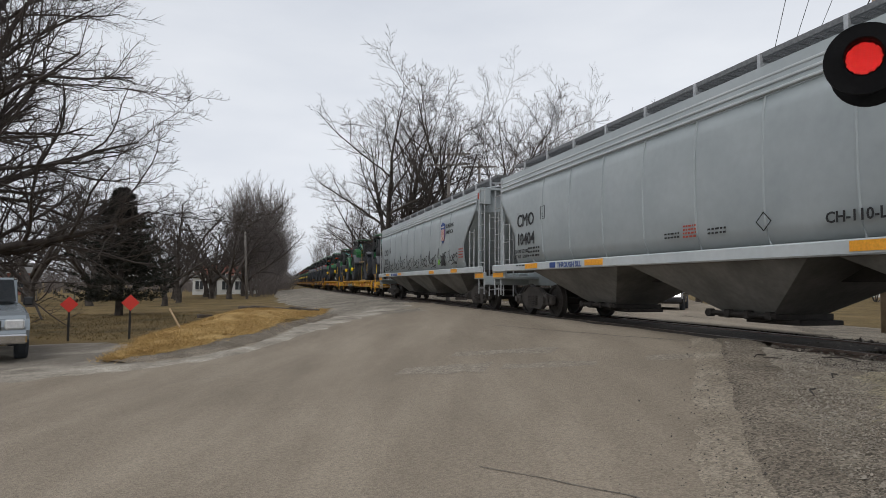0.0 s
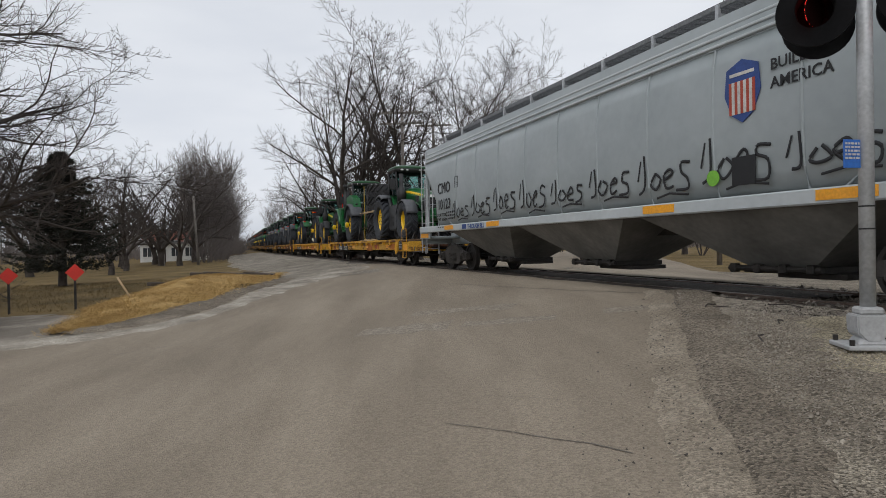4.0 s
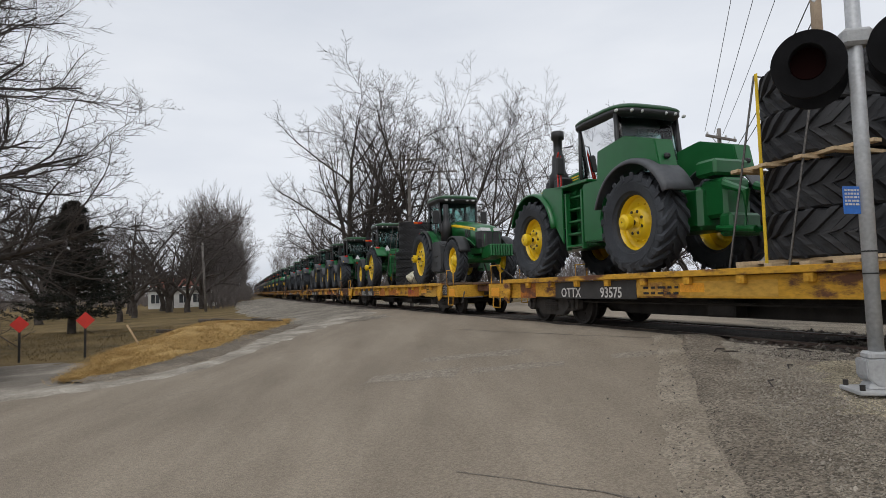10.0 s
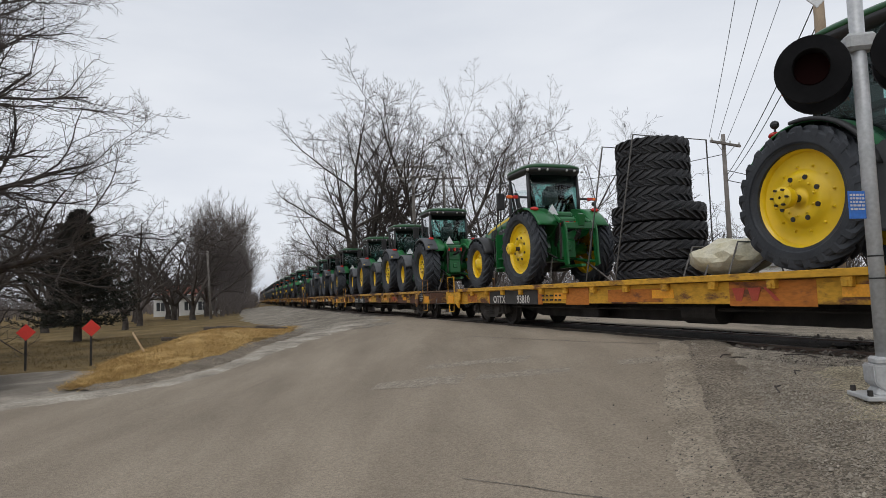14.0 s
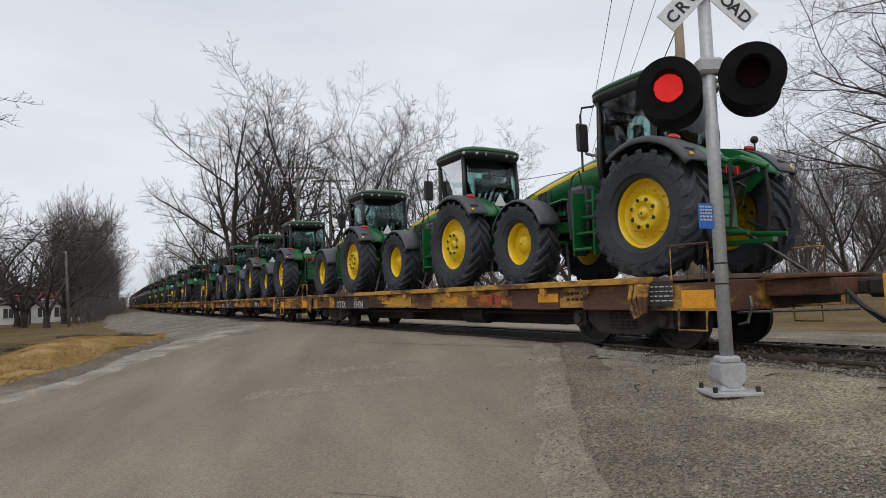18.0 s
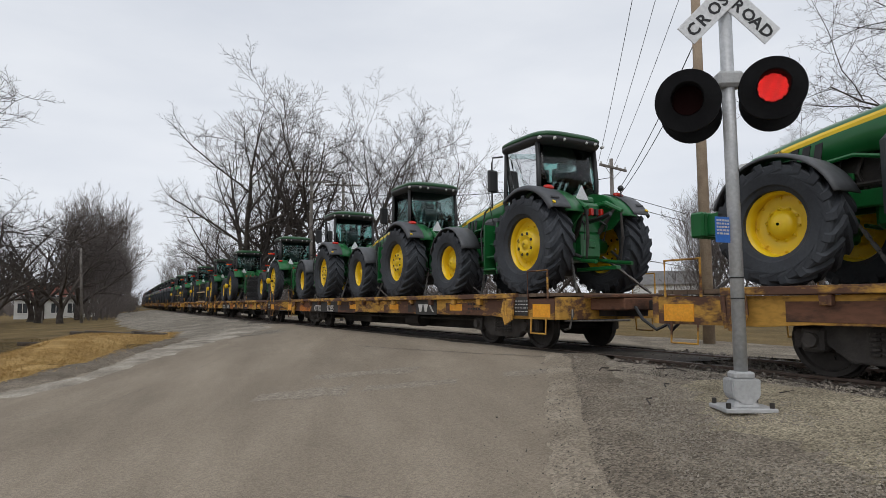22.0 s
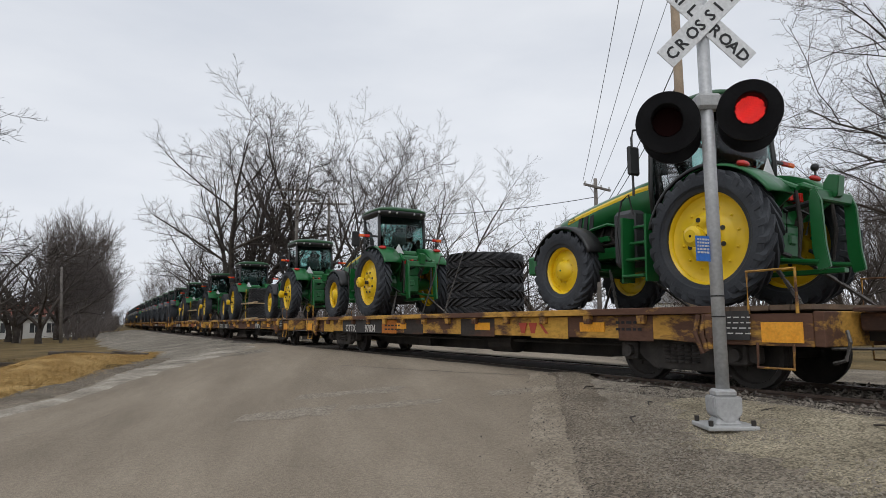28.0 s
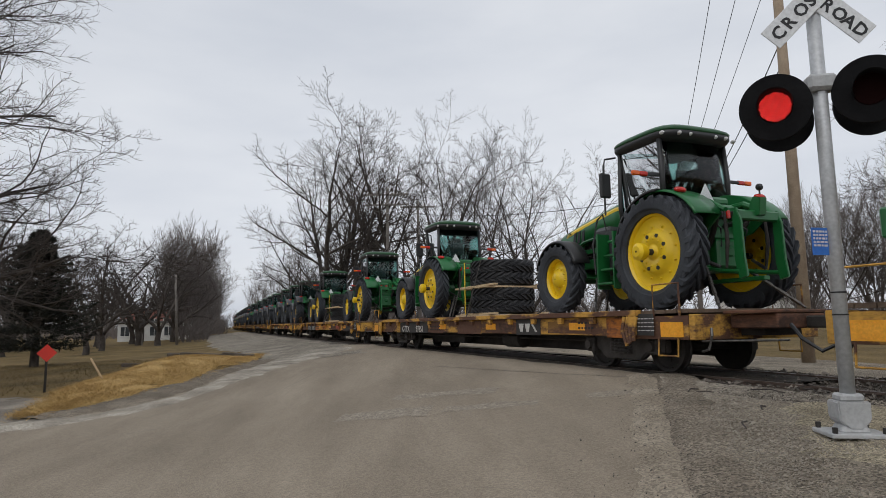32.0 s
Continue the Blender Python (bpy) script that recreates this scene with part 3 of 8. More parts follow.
    strip("pavement_far_shoulder", [side(y, 3.2) for y in range(-40, 130, 5)], [side(y, 9.5) for y in range(-40, 130, 5)], 80, 8, 0.03, GRAVEL, "gravel verge behind the track", 0.05)
    # crossing: road surface between and behind the rails
    strip("road_crossing", [side(8.4 + k, 0.10) for k in range(0, 21)], [side(8.4 + k, 1.34) for k in range(0, 21)], 40, 5, 0.004, DARK_ASPHALT, "dark tarry panels between the rails of the crossing", 0.01)
    strip("road_apron", [side(9.6 + k, -0.5) for k in range(0, 19)], [side(9.6 + k, -0.045) for k in range(0, 19)], 60, 5, 0.022, DARK_ASPHALT, "dark tarry strip along the rail", 0.012, edge=0.2)
    strip("road_beyond", [side(28, 1.56), (3.2, 34), (10, 52), (22, 84)], [side(9.8, 1.56), (8.6, 14), (14.8, 31), (31, 82)], 60, 14, 0.045, ASPHALT, "asphalt road going on behind the crossing", 0.015)


def build_rails():
    for nm, d in (("rail", 0.0), ("rail", 1.435)):
        bm = bmesh.new()
        prof = [(-0.07, -0.17), (0.07, -0.17), (0.07, -0.155), (0.012, -0.13), (0.012, -0.045), (0.036, -0.035), (0.036, 0.0), (-0.036, 0.0), (-0.036, -0.035), (-0.012, -0.045), (-0.012, -0.13), (-0.07, -0.155)]
        rows = []
        for i in range(150):
            y = -60 + i * 2.0
            rows.append([bm.verts.new((*side(y, d + a), RAIL_Z + b)) for a, b in prof])
        for a, b in zip(rows, rows[1:]):
            for k in range(len(prof)):
                bm.faces.new((a[k], a[(k + 1) % len(prof)], b[(k + 1) % len(prof)], b[k]))
        bmesh.ops.recalc_face_normals(bm, faces=bm.faces)
        tagged(part(nm, bm, RAILSTEEL), "worn steel rail with rusty sides", "rail", "rails of the track")
    bm = bmesh.new()
    box(bm, 0, 0, 0, 0.23, 2.6, 0.18, 0.012)
    first = part("railway_tie", bm, TIE)
    tagged(first, "dark creosoted wooden tie in ballast", "tie", "ties under the rails")
    ys = [-20 + 0.55 * k for k in range(53)]
    for k, y in enumerate(ys):
        m = on_track(float(np.interp(y, _ys, _ss)), RAIL_Z - 0.25 + 0.008 * math.sin(k * 7.0)) @ pose(0, 0, 0, 0, 0, 1.5 * math.sin(k * 3.1))
        if k == 0:
            first.matrix_basis = m
        else:
            copy_thing(first, m)


# ---------------------------------------------------------------- train running gear
def wheelset_mesh(r):
    bm = bmesh.new()
    for sg in (1, -1):
        y = sg * 0.75
        lathe(bm, [(0.08, y - 0.06), (0.12, y - 0.04), (r * 0.82, y - 0.025), (r + 0.025, y - 0.07 * sg), (r + 0.025, y - 0.04 * sg), (r, y - 0.03 * sg), (r - 0.004, y + 0.065 * sg), (r * 0.86, y + 0.065 * sg), (r * 0.8, y + 0.02 * sg), (0.16, y + 0.04 * sg), (0.14, y + 0.09 * sg), (0.05, y + 0.09 * sg)], 28)
    tube(bm, [(0, -0.98, 0), (0, 0.98, 0)], 0.075, 10)
    for k in range(5):
        q = k * 2 * math.pi / 5
        for sg in (1, -1):
            box(bm, math.cos(q) * r * 0.5, sg * 0.79, math.sin(q) * r * 0.5, 0.05, 0.02, 0.05)
    me = bpy.data.meshes.new("wheelset")
    bm.to_mesh(me)
    bm.free()
    me.materials.append(STEEL_DARK)
    return me


WHEEL_R = 0.44
WHEELSET = wheelset_mesh(WHEEL_R)


def truck(parent, x, wheelsets):
    """A two-axle truck: side frames, springs, bolster, wheelsets that turn."""
    for sg in (1, -1):
        bm = bmesh.new()
        out = [(-1.15, 0.56), (-0.62, 0.66), (-0.36, 0.80), (0.36, 0.80), (0.62, 0.66), (1.15, 0.56), (1.15, 0.34), (0.78, 0.40), (0.5, 0.2), (-0.5, 0.2), (-0.78, 0.40), (-1.15, 0.34)]
        extrude_poly(bm, out, sg * 0.93, sg * 1.07, 0.02)
        for a in (-0.89, 0.89):
            box(bm, a, sg * 1.05, 0.45, 0.26, 0.2, 0.28, 0.03)
            r = bmesh.ops.create_cone(bm, cap_ends=True, segments=14, radius1=0.095, radius2=0.085, depth=0.08)
            bmesh.ops.transform(bm, matrix=pose(a, sg * 1.17, 0.45, 90, 0, 0), verts=r["verts"])
        frame_ob = part("side_frame", bm, TRUCK_STEEL, parent, m=pose(x, 0, 0))
        bm = bmesh.new()
        for k in range(5):
            px = -0.24 + 0.12 * k
            for j in range(5):
                r = bmesh.ops.create_cone(bm, cap_ends=True, segments=10, radius1=0.055, radius2=0.055, depth=0.028)
                bmesh.ops.transform(bm, matrix=pose(px, sg * 1.085, 0.32 + j * 0.055), verts=r["verts"])
        part("spring", bm, TRUCK_STEEL, frame_ob)
    bm = bmesh.new()
    box(bm, 0, 0, 0.66, 0.42, 2.1, 0.26, 0.03)
    box(bm, 0, 0, 0.85, 0.5, 0.5, 0.14, 0.02)
    for a in (-0.4, 0.4):
        box(bm, a, 0, 0.42, 0.07, 1.5, 0.16, 0.01)
    part("bolster", bm, STEEL_DARK, parent, m=pose(x, 0, 0))
    for a in (-0.89, 0.89):
        w = share("wheelset", WHEELSET, parent, pose(x + a, 0, WHEEL_R))
        wheelsets.append(w)


def coupler(parent, x, way):
    bm = bmesh.new()
    box(bm, x + way * 0.3, 0, 0.85, 0.7, 0.16, 0.18, 0.02)
    box(bm, x + way * 0.62, 0, 0.85, 0.26, 0.3, 0.26, 0.05)
    part("coupler", bm, STEEL_DARK, parent)
    bm = bmesh.new()
    tube(bm, [(x, -0.45, 0.82), (x + way * 0.2, -0.5, 0.62), (x + way * 0.45, -0.45, 0.45), (x + way * 0.7, -0.3, 0.6)], 0.028, 6)
    part("air_hose", bm, BLACK, parent)


def ladder(parent, x, y, z0, z1, w, axis, name="ladder", mat=None):
    """Two stiles and rungs; it stands across x or across y."""
    bm = bmesh.new()
    for s in (-w / 2, w / 2):
        p = (x + s, y) if axis == "x" else (x, y + s)
        tube(bm, [(*p, z0), (*p, z1)], 0.022, 6)
    n = max(2, int((z1 - z0) / 0.38))
    for k in range(n):
        z = z0 + 0.2 + k * (z1 - z0 - 0.3) / max(1, n - 1)
        a = (x - w / 2, y, z) if axis == "x" else (x, y - w / 2, z)
        b = (x + w / 2, y, z) if axis == "x" else (x, y + w / 2, z)
        tube(bm, [a, b], 0.012, 6)
    return part(name, bm, mat or GALV, parent)


LETTER_SHAPES = (((0.1, 0.9), (0.12, 0.2), (0.0, 0.05)), ((0.3, 0.5), (0.22, 0.25), (0.34, 0.1), (0.44, 0.3), (0.34, 0.5)), ((0.5, 0.3), (0.66, 0.4), (0.6, 0.55), (0.5, 0.35), (0.56, 0.1), (0.68, 0.12)), ((0.98, 0.6), (0.82, 0.62), (0.8, 0.42), (0.95, 0.3), (0.92, 0.05), (0.74, 0.0)))


def squiggle(parent, x, z, w, h, seed, mat=INK):
    """A sprayed scrawl that cannot be read: one looping stroke and a sweep under it."""
    rng = random.Random(seed)
    bm = bmesh.new()
    for stroke in LETTER_SHAPES:
        q = [(x * w + rng.uniform(-0.03, 0.03), 0, z * h * 1.15 + rng.uniform(-0.03, 0.03)) for x, z in stroke]
        sm = [Vector(q[0])]
        for i in range(len(q) - 1):
            p0, p1, p2, p3 = (Vector(q[max(i - 1, 0)]), Vector(q[i]), Vector(q[i + 1]), Vector(q[min(i + 2, len(q) - 1)]))
            for j in range(1, 5):
                t = j / 4
                sm.append(0.5 * (2 * p1 + (p2 - p0) * t + (2 * p0 - 5 * p1 + 4 * p2 - p3) * t * t + (3 * p1 - p0 - 3 * p2 + p3) * t ** 3))
        tube(bm, sm, 0.024, 4)
    tube(bm, [(w * 0.35, 0, -0.12 * h), (w * 0.6, 0, -0.02 * h), (w * 0.95, 0, -0.1 * h)], 0.018, 4)
    tube(bm, [(-0.05 * w, 0, 0.4 * h), (0.02 * w, 0, 0.95 * h)], 0.018, 4)
    bmesh.ops.scale(bm, vec=(1, 0.25, 1), verts=bm.verts)
    return part("graffiti", bm, mat, parent, m=pose(x, -1.632, z))


def hopper_car(number, extras):
    """A grey covered hopper car, 19.9 m over couplers."""
    car = thing("hopper_car", "light grey covered hopper railcar with black lettering", "railcar", "cars of the train")
    wheels = []
    H = 8.7                       # half the body length at the roof
    # body section: half width by height; the sides bow out
    sec = [(1.50, 1.45), (1.60, 1.75), (1.625, 2.3), (1.627, 2.6), (1.625, 2.9), (1.60, 3.4), (1.55, 3.7)]
    for sg in (-1, 1):
        bm = bmesh.new()
        grid = []
        for w, z in sec:
            row = []
            n = 96
            for i in range(n + 1):
                u = -1 + 2 * i / n
                # the ends slope in towards the bottom
                half = H - 1.15 * min(1.0, max(0.0, (3.4 - z) / 1.1))
                x = u * half
                seam = abs(((x + 20 * 1.45) / 1.45) % 1 - 0.5)
                row.append((x, sg * (w - 0.012 * (1 if seam > 0.485 else 0)), z))
            grid.append(row)
        sheet(bm, grid, 0.02)
        part("side_wall", bm, HOPPER_GREY, car, "grey side with vertical weld seams", smooth=True)
        bm = bmesh.new()
        tube(bm, [(0, sg * (w - 0.003), z) for w, z in sec], 0.022, 6)
        seam_ob = part("weld_seam", bm, HOPPER_GREY, car, m=pose(-5.75, 0, 0))
        for x in (-4.3, -2.85, -1.4, 0.05, 1.5, 2.95, 4.4, 5.85):
            share("weld_seam", seam_ob.data, car, pose(x, 0, 0))
        # sill and eaves
        bm = bmesh.new()
        box(bm, 0, sg * 1.57, 1.36, 2 * H + 1.2, 0.12, 0.2, 0.02)
        part("side_sill", bm, LIGHTER_GREY, car)
        for j in range(3):
            bm = bmesh.new()
            box(bm, 0, sg * (1.56 - 0.035 * j), 3.74 + 0.14 * j, 2 * H, 0.07, 0.05, 0.012)
            part("eaves_rib", bm, LIGHTER_GREY, car)
        bm = bmesh.new()
        grid = [[(-H, sg * 1.53, 3.68), (H, sg * 1.53, 3.68)], [(-H, sg * 1.45, 4.22), (H, sg * 1.45, 4.22)]]
        sheet(bm, grid, 0.03)
        part("eave", bm, HOPPER_GREY, car)
    bm = bmesh.new()
    grid = [[(-H, y, z), (H, y, z)] for y, z in ((-1.46, 4.22), (-1.0, 4.36), (-0.4, 4.46), (0, 4.48), (0.4, 4.46), (1.0, 4.36), (1.46, 4.22))]
    sheet(bm, grid, 0.04)
    part("roof", bm, LIGHTER_GREY, car)
    # end slope sheets
    for e in (-1, 1):
        bm = bmesh.new()
        a = [(e * (H - 0.02), -1.52, 3.95), (e * (H - 0.02), 1.52, 3.95)]
        c = [(e * (H - 0.02), -1.54, 3.4), (e * (H - 0.02), 1.54, 3.4)]
        d = [(e * (H - 2.4), -1.56, 1.4), (e * (H - 2.4), 1.56, 1.4)]
        sheet(bm, [[(e * (H - 0.02), -1.46, 4.24), (e * (H - 0.02), 1.46, 4.24)], a, c, d], 0.02)
        part("end_sheet", bm, HOPPER_GREY, car)
        bm = bmesh.new()
        box(bm, e * (H + 0.35), 0, 1.08, 0.9, 2.9, 0.08, 0.01)
        box(bm, e * (H + 0.75), 0, 1.0, 0.12, 3.0, 0.3, 0.02)
        box(bm, e * (H - 0.6), 0, 1.05, 2.8, 0.7, 0.4, 0.02)
        for sg in (-1, 1):
            box(bm, e * (H + 0.3), sg * 1.5, 1.16, 1.0, 0.08, 0.22, 0.01)
        part("end_platform", bm, HOPPER_GREY, car)
        for sg in (-1, 1):
            bm = bmesh.new()
            box(bm, e * (H + 0.3), sg * 1.548, 1.16, 0.8, 0.012, 0.14)
            part("reflector", bm, REFLECTOR, car, "orange reflective strip")
        # corner posts and cage
        bm = bmesh.new()
        for sg in (-1, 1):
            box(bm, e * (H + 0.1), sg * 1.46, 2.75, 0.12, 0.1, 2.9, 0.01)
            box(bm, e * (H + 0.15), sg * 1.3, 3.95, 0.2, 0.35, 0.6, 0.01)
        box(bm, e * (H + 0.1), 0, 4.22, 0.3, 2.9, 0.08, 0.01)
        part("corner_post", bm, HOPPER_GREY, car)
        for sg in (-1, 1):
            ladder(car, e * (H + 0.42), sg * 1.5, 0.55, 4.2, 0.5, "x")
            ladder(car, e * (H - 0.42), sg * 1.56, 1.4, 2.75, 0.45, "x")
            ladder(car, e * (H + 0.75), sg * 1.1, 0.5, 3.2, 0.5, "y")
        bm = bmesh.new()
        lathe(bm, [(0.02, -0.25), (0.25, -0.2), (0.25, 0.2), (0.02, 0.25)], 14)
        part("brake_cylinder", bm, GALV, car, m=pose(e * (H - 0.6), 0.5, 2.0))
        coupler(car, e * (H + 0.75), e)
        truck(car, e * 7.5, wheels)
    # running board on brackets
    for sg in (-1, 1):
        bm = bmesh.new()
        grid = [[(-H - 0.4, sg * 0.28, 4.62), (H + 0.4, sg * 0.28, 4.62)], [(-H - 0.4, sg * 0.88, 4.62), (H + 0.4, sg * 0.88, 4.62)]]
        for k in range(10):
            y = sg * (0.3 + 0.064 * k)
            box(bm, 0, y, 4.72, 2 * H + 0.8, 0.02, 0.05)
        for k in range(74):
            box(bm, -H - 0.3 + k * (2 * H + 0.6) / 73, sg * 0.59, 4.70, 0.02, 0.6, 0.02)
        box(bm, 0, sg * 0.9, 4.71, 2 * H + 0.8, 0.03, 0.09)
        part("running_board", bm, GRATE, car)
        bm = bmesh.new()
        box(bm, 0, sg * 0.92, 4.52, 0.07, 0.05, 0.42)
        box(bm, 0, sg * 0.62, 4.56, 0.06, 0.62, 0.05)
        first = part("bracket", bm, GALV, car, m=pose(-H + 0.3, 0, 0))
        for k in range(1, 12):
            share("bracket", first.data, car, pose(-H + 0.3 + k * (2 * H - 0.6) / 11, 0, 0))
    bm = bmesh.new()
    box(bm, 0, 0, 4.55, 1.9, 0.5, 0.1, 0.03)
    first = part("hatch", bm, LIGHTER_GREY, car, m=pose(-7.6, 0, 0))
    for k in range(1, 8):
        share("hatch", first.data, car, pose(-7.6 + k * 2.17, 0, 0))
    # three chutes with gates
    for x in (-4.6, 0, 4.6):
        bm = bmesh.new()
        top = [(x - 2.2, -1.5, 1.42), (x + 2.2, -1.5, 1.42), (x + 2.2, 1.5, 1.42), (x - 2.2, 1.5, 1.42)]
        bot = [(x - 0.55, -0.55, 0.42), (x + 0.55, -0.55, 0.42), (x + 0.55, 0.55, 0.42), (x - 0.55, 0.55, 0.42)]
        mid = [(x - 2.05, -1.46, 1.25), (x + 2.05, -1.46, 1.25), (x + 2.05, 1.46, 1.25), (x - 2.05, 1.46, 1.25)]
        vs = [[bm.verts.new(p) for p in ring] for ring in (top, mid, bot)]
        for a, b in zip(vs, vs[1:]):
            for k in range(4):
                bm.faces.new((a[k], a[(k + 1) % 4], b[(k + 1) % 4], b[k]))
        bm.faces.new(vs[2])
        bm.faces.new(vs[0])
        bmesh.ops.recalc_face_normals(bm, faces=bm.faces)
        chute = part("chute", bm, HOPPER_DIRT, car, "dusty sloping discharge chute")
        bm = bmesh.new()
        box(bm, x, 0, 0.38, 1.2, 1.3, 0.1, 0.01)
        box(bm, x + 0.4, 0, 0.3, 1.1, 0.9, 0.08, 0.01)
        tube(bm, [(x - 0.8, -0.72, 0.4), (x + 0.8, -0.72, 0.4)], 0.045, 8)
        for k in range(4):
            box(bm, x - 0.7 + 0.45 * k, -0.72, 0.4, 0.12, 0.14, 0.14, 0.02)
        part("gate", bm, STEEL_DARK, chute)
    bm = bmesh.new()
    box(bm, 0, 0, 1.15, 2 * H - 1, 0.5, 0.4)
    part("centre_sill", bm, STEEL_DARK, car)
    for x in (-6.4, -3.2, 3.2, 6.4):
        bm = bmesh.new()
        box(bm, x, -1.636, 1.37, 0.75, 0.01, 0.13)
        part("reflector", bm, REFLECTOR, car, "orange reflective strip")
    # writing
    def put(text, x, z, size, mat=INK, bold=0.01):
        words(text, size, mat, car, pose(x, -1.636, z), bold=bold)
    put("CMO", -7.35, 2.48, 0.49, INK, 0.0)
    words("CMO", 0.49, INK, car, pose(-7.333, -1.638, 2.48))
    words("CMO", 0.49, INK, car, pose(-7.342, -1.640, 2.47))
    put(number, -7.35, 1.97, 0.46, INK, 0.008)
    put("THROUGH SILL", -4.9, 1.295, 0.17, INK_BLUE, 0.004)
    bm = bmesh.new()
    box(bm, -5.15, -1.636, 1.36, 0.3, 0.01, 0.13)
    part("maker_mark", bm, INK_BLUE, car, "blue maker mark")
    put("LD LMT 221500", -7.45, 1.75, 0.13, INK, 0.002)
    put("LT WT   63600", -7.45, 1.6, 0.13, INK, 0.002)
    put("C", -5.76, 2.62, 0.14, INK, 0.002)
    bm = bmesh.new()
    for (dx, dz, sx, sz) in ((0, 0.16, 0.24, 0.012), (0, -0.16, 0.24, 0.012), (-0.12, 0, 0.012, 0.33), (0.12, 0, 0.012, 0.33)):
        box(bm, -5.71 + dx, -1.636, 2.73 + dz, sx, 0.008, sz)
    part("plate_frame", bm, INK, car)
    bars(INK, car, pose(-6.6, -1.634, 1.85), 3, 0.7, 0.05, 0.05)
    bars(INK, car, pose(-7.4, -1.634, 1.40), 1, 0.9, 0.03, 0.03)
    for kind in extras:
        if kind == "codes":
            put("CH-110-L", 2.5, 1.68, 0.2, INK, 0.004)
            bars(INK, car, pose(-0.75, -1.634, 1.78), 2, 0.4, 0.03, 0.035)
            bars(INK_RED, car, pose(-0.25, -1.634, 1.88), 4, 0.32, 0.03, 0.03)
            bars(INK, car, pose(0.35, -1.634, 1.78), 2, 0.4, 0.03, 0.035)
            bm = bmesh.new()
            for q in (45, 135, 225, 315):
                box(bm, 0.095, 0, 0, 0.012, 0.008, 0.19, m=pose(0, 0, 0, 0, q, 0))
            part("diamond_mark", bm, INK, car, m=pose(1.5, -1.636, 1.8))
        if kind == "shield":
            bm = bmesh.new()
            extrude_poly(bm, [(-0.3, 0.3), (0, 0.42), (0.3, 0.3), (0.34, -0.1), (0.2, -0.42), (0, -0.55), (-0.2, -0.42), (-0.34, -0.1)], -1.634, -1.645)
            sh = part("shield", bm, INK_BLUE, car, "blue and red striped shield mark", m=pose(4.95, 0, 2.96) @ Matrix.Diagonal((0.9, 1, 0.9, 1)))
            bm = bmesh.new()
            for k in range(5):
                box(bm, -0.22 + 0.11 * k, -1.648, -0.16, 0.05, 0.006, 0.5)
            part("stripe", bm, INK_RED, sh)
            bm = bmesh.new()
            for k in range(4):
                box(bm, -0.165 + 0.11 * k, -1.648, -0.16, 0.055, 0.006, 0.5)
            box(bm, 0, -1.648, 0.2, 0.46, 0.006, 0.05)
            part("stripe", bm, INK_WHITE, sh)
            put("BUILDING", 5.4, 3.06, 0.21, INK, 0.003)
            put("AMERICA", 5.4, 2.82, 0.21, INK, 0.003)
            for k in range(9):
                squiggle(car, -6.0 + 1.46 * k, 1.62 + 0.03 * (k % 3), 1.2, 0.5 + 0.06 * (k % 4), k + 2)
            bars(INK_RED, car, pose(7.0, -1.634, 2.15), 4, 0.5, 0.05, 0.05)
            bm = bmesh.new()
            box(bm, 4.95, -1.636, 1.8, 0.4, 0.008, 0.4)
            part("data_plate", bm, INK, car)
            bm = bmesh.new()
            extrude_poly(bm, [(0.12 * math.cos(q * 0.5236), 0.12 * math.sin(q * 0.5236)) for q in range(12)], -1.634, -1.642)
            part("sticker", bm, BUILD_GREEN, car, m=pose(4.4, 0, 1.75))
    bm = bmesh.new()
    box(bm, H + 0.13, -1.4, 3.95, 0.02, 0.3, 0.24)
    part("caution_mark", bm, INK_RED, car)
    # the upper body sits a little lower than drawn
    done = set()
    for ob in car.children_recursive:
        if ob.type == "MESH" and ob.data.name not in done and ob.matrix_basis.translation.z == 0 and not ob.name.startswith(("lettering", "gate", "spring")):
            done.add(ob.data.name)
            for v in ob.data.vertices:
                if v.co.z > 2.9:
                    v.co.z = 2.9 + (v.co.z - 2.9) * 0.92
    return car, wheels


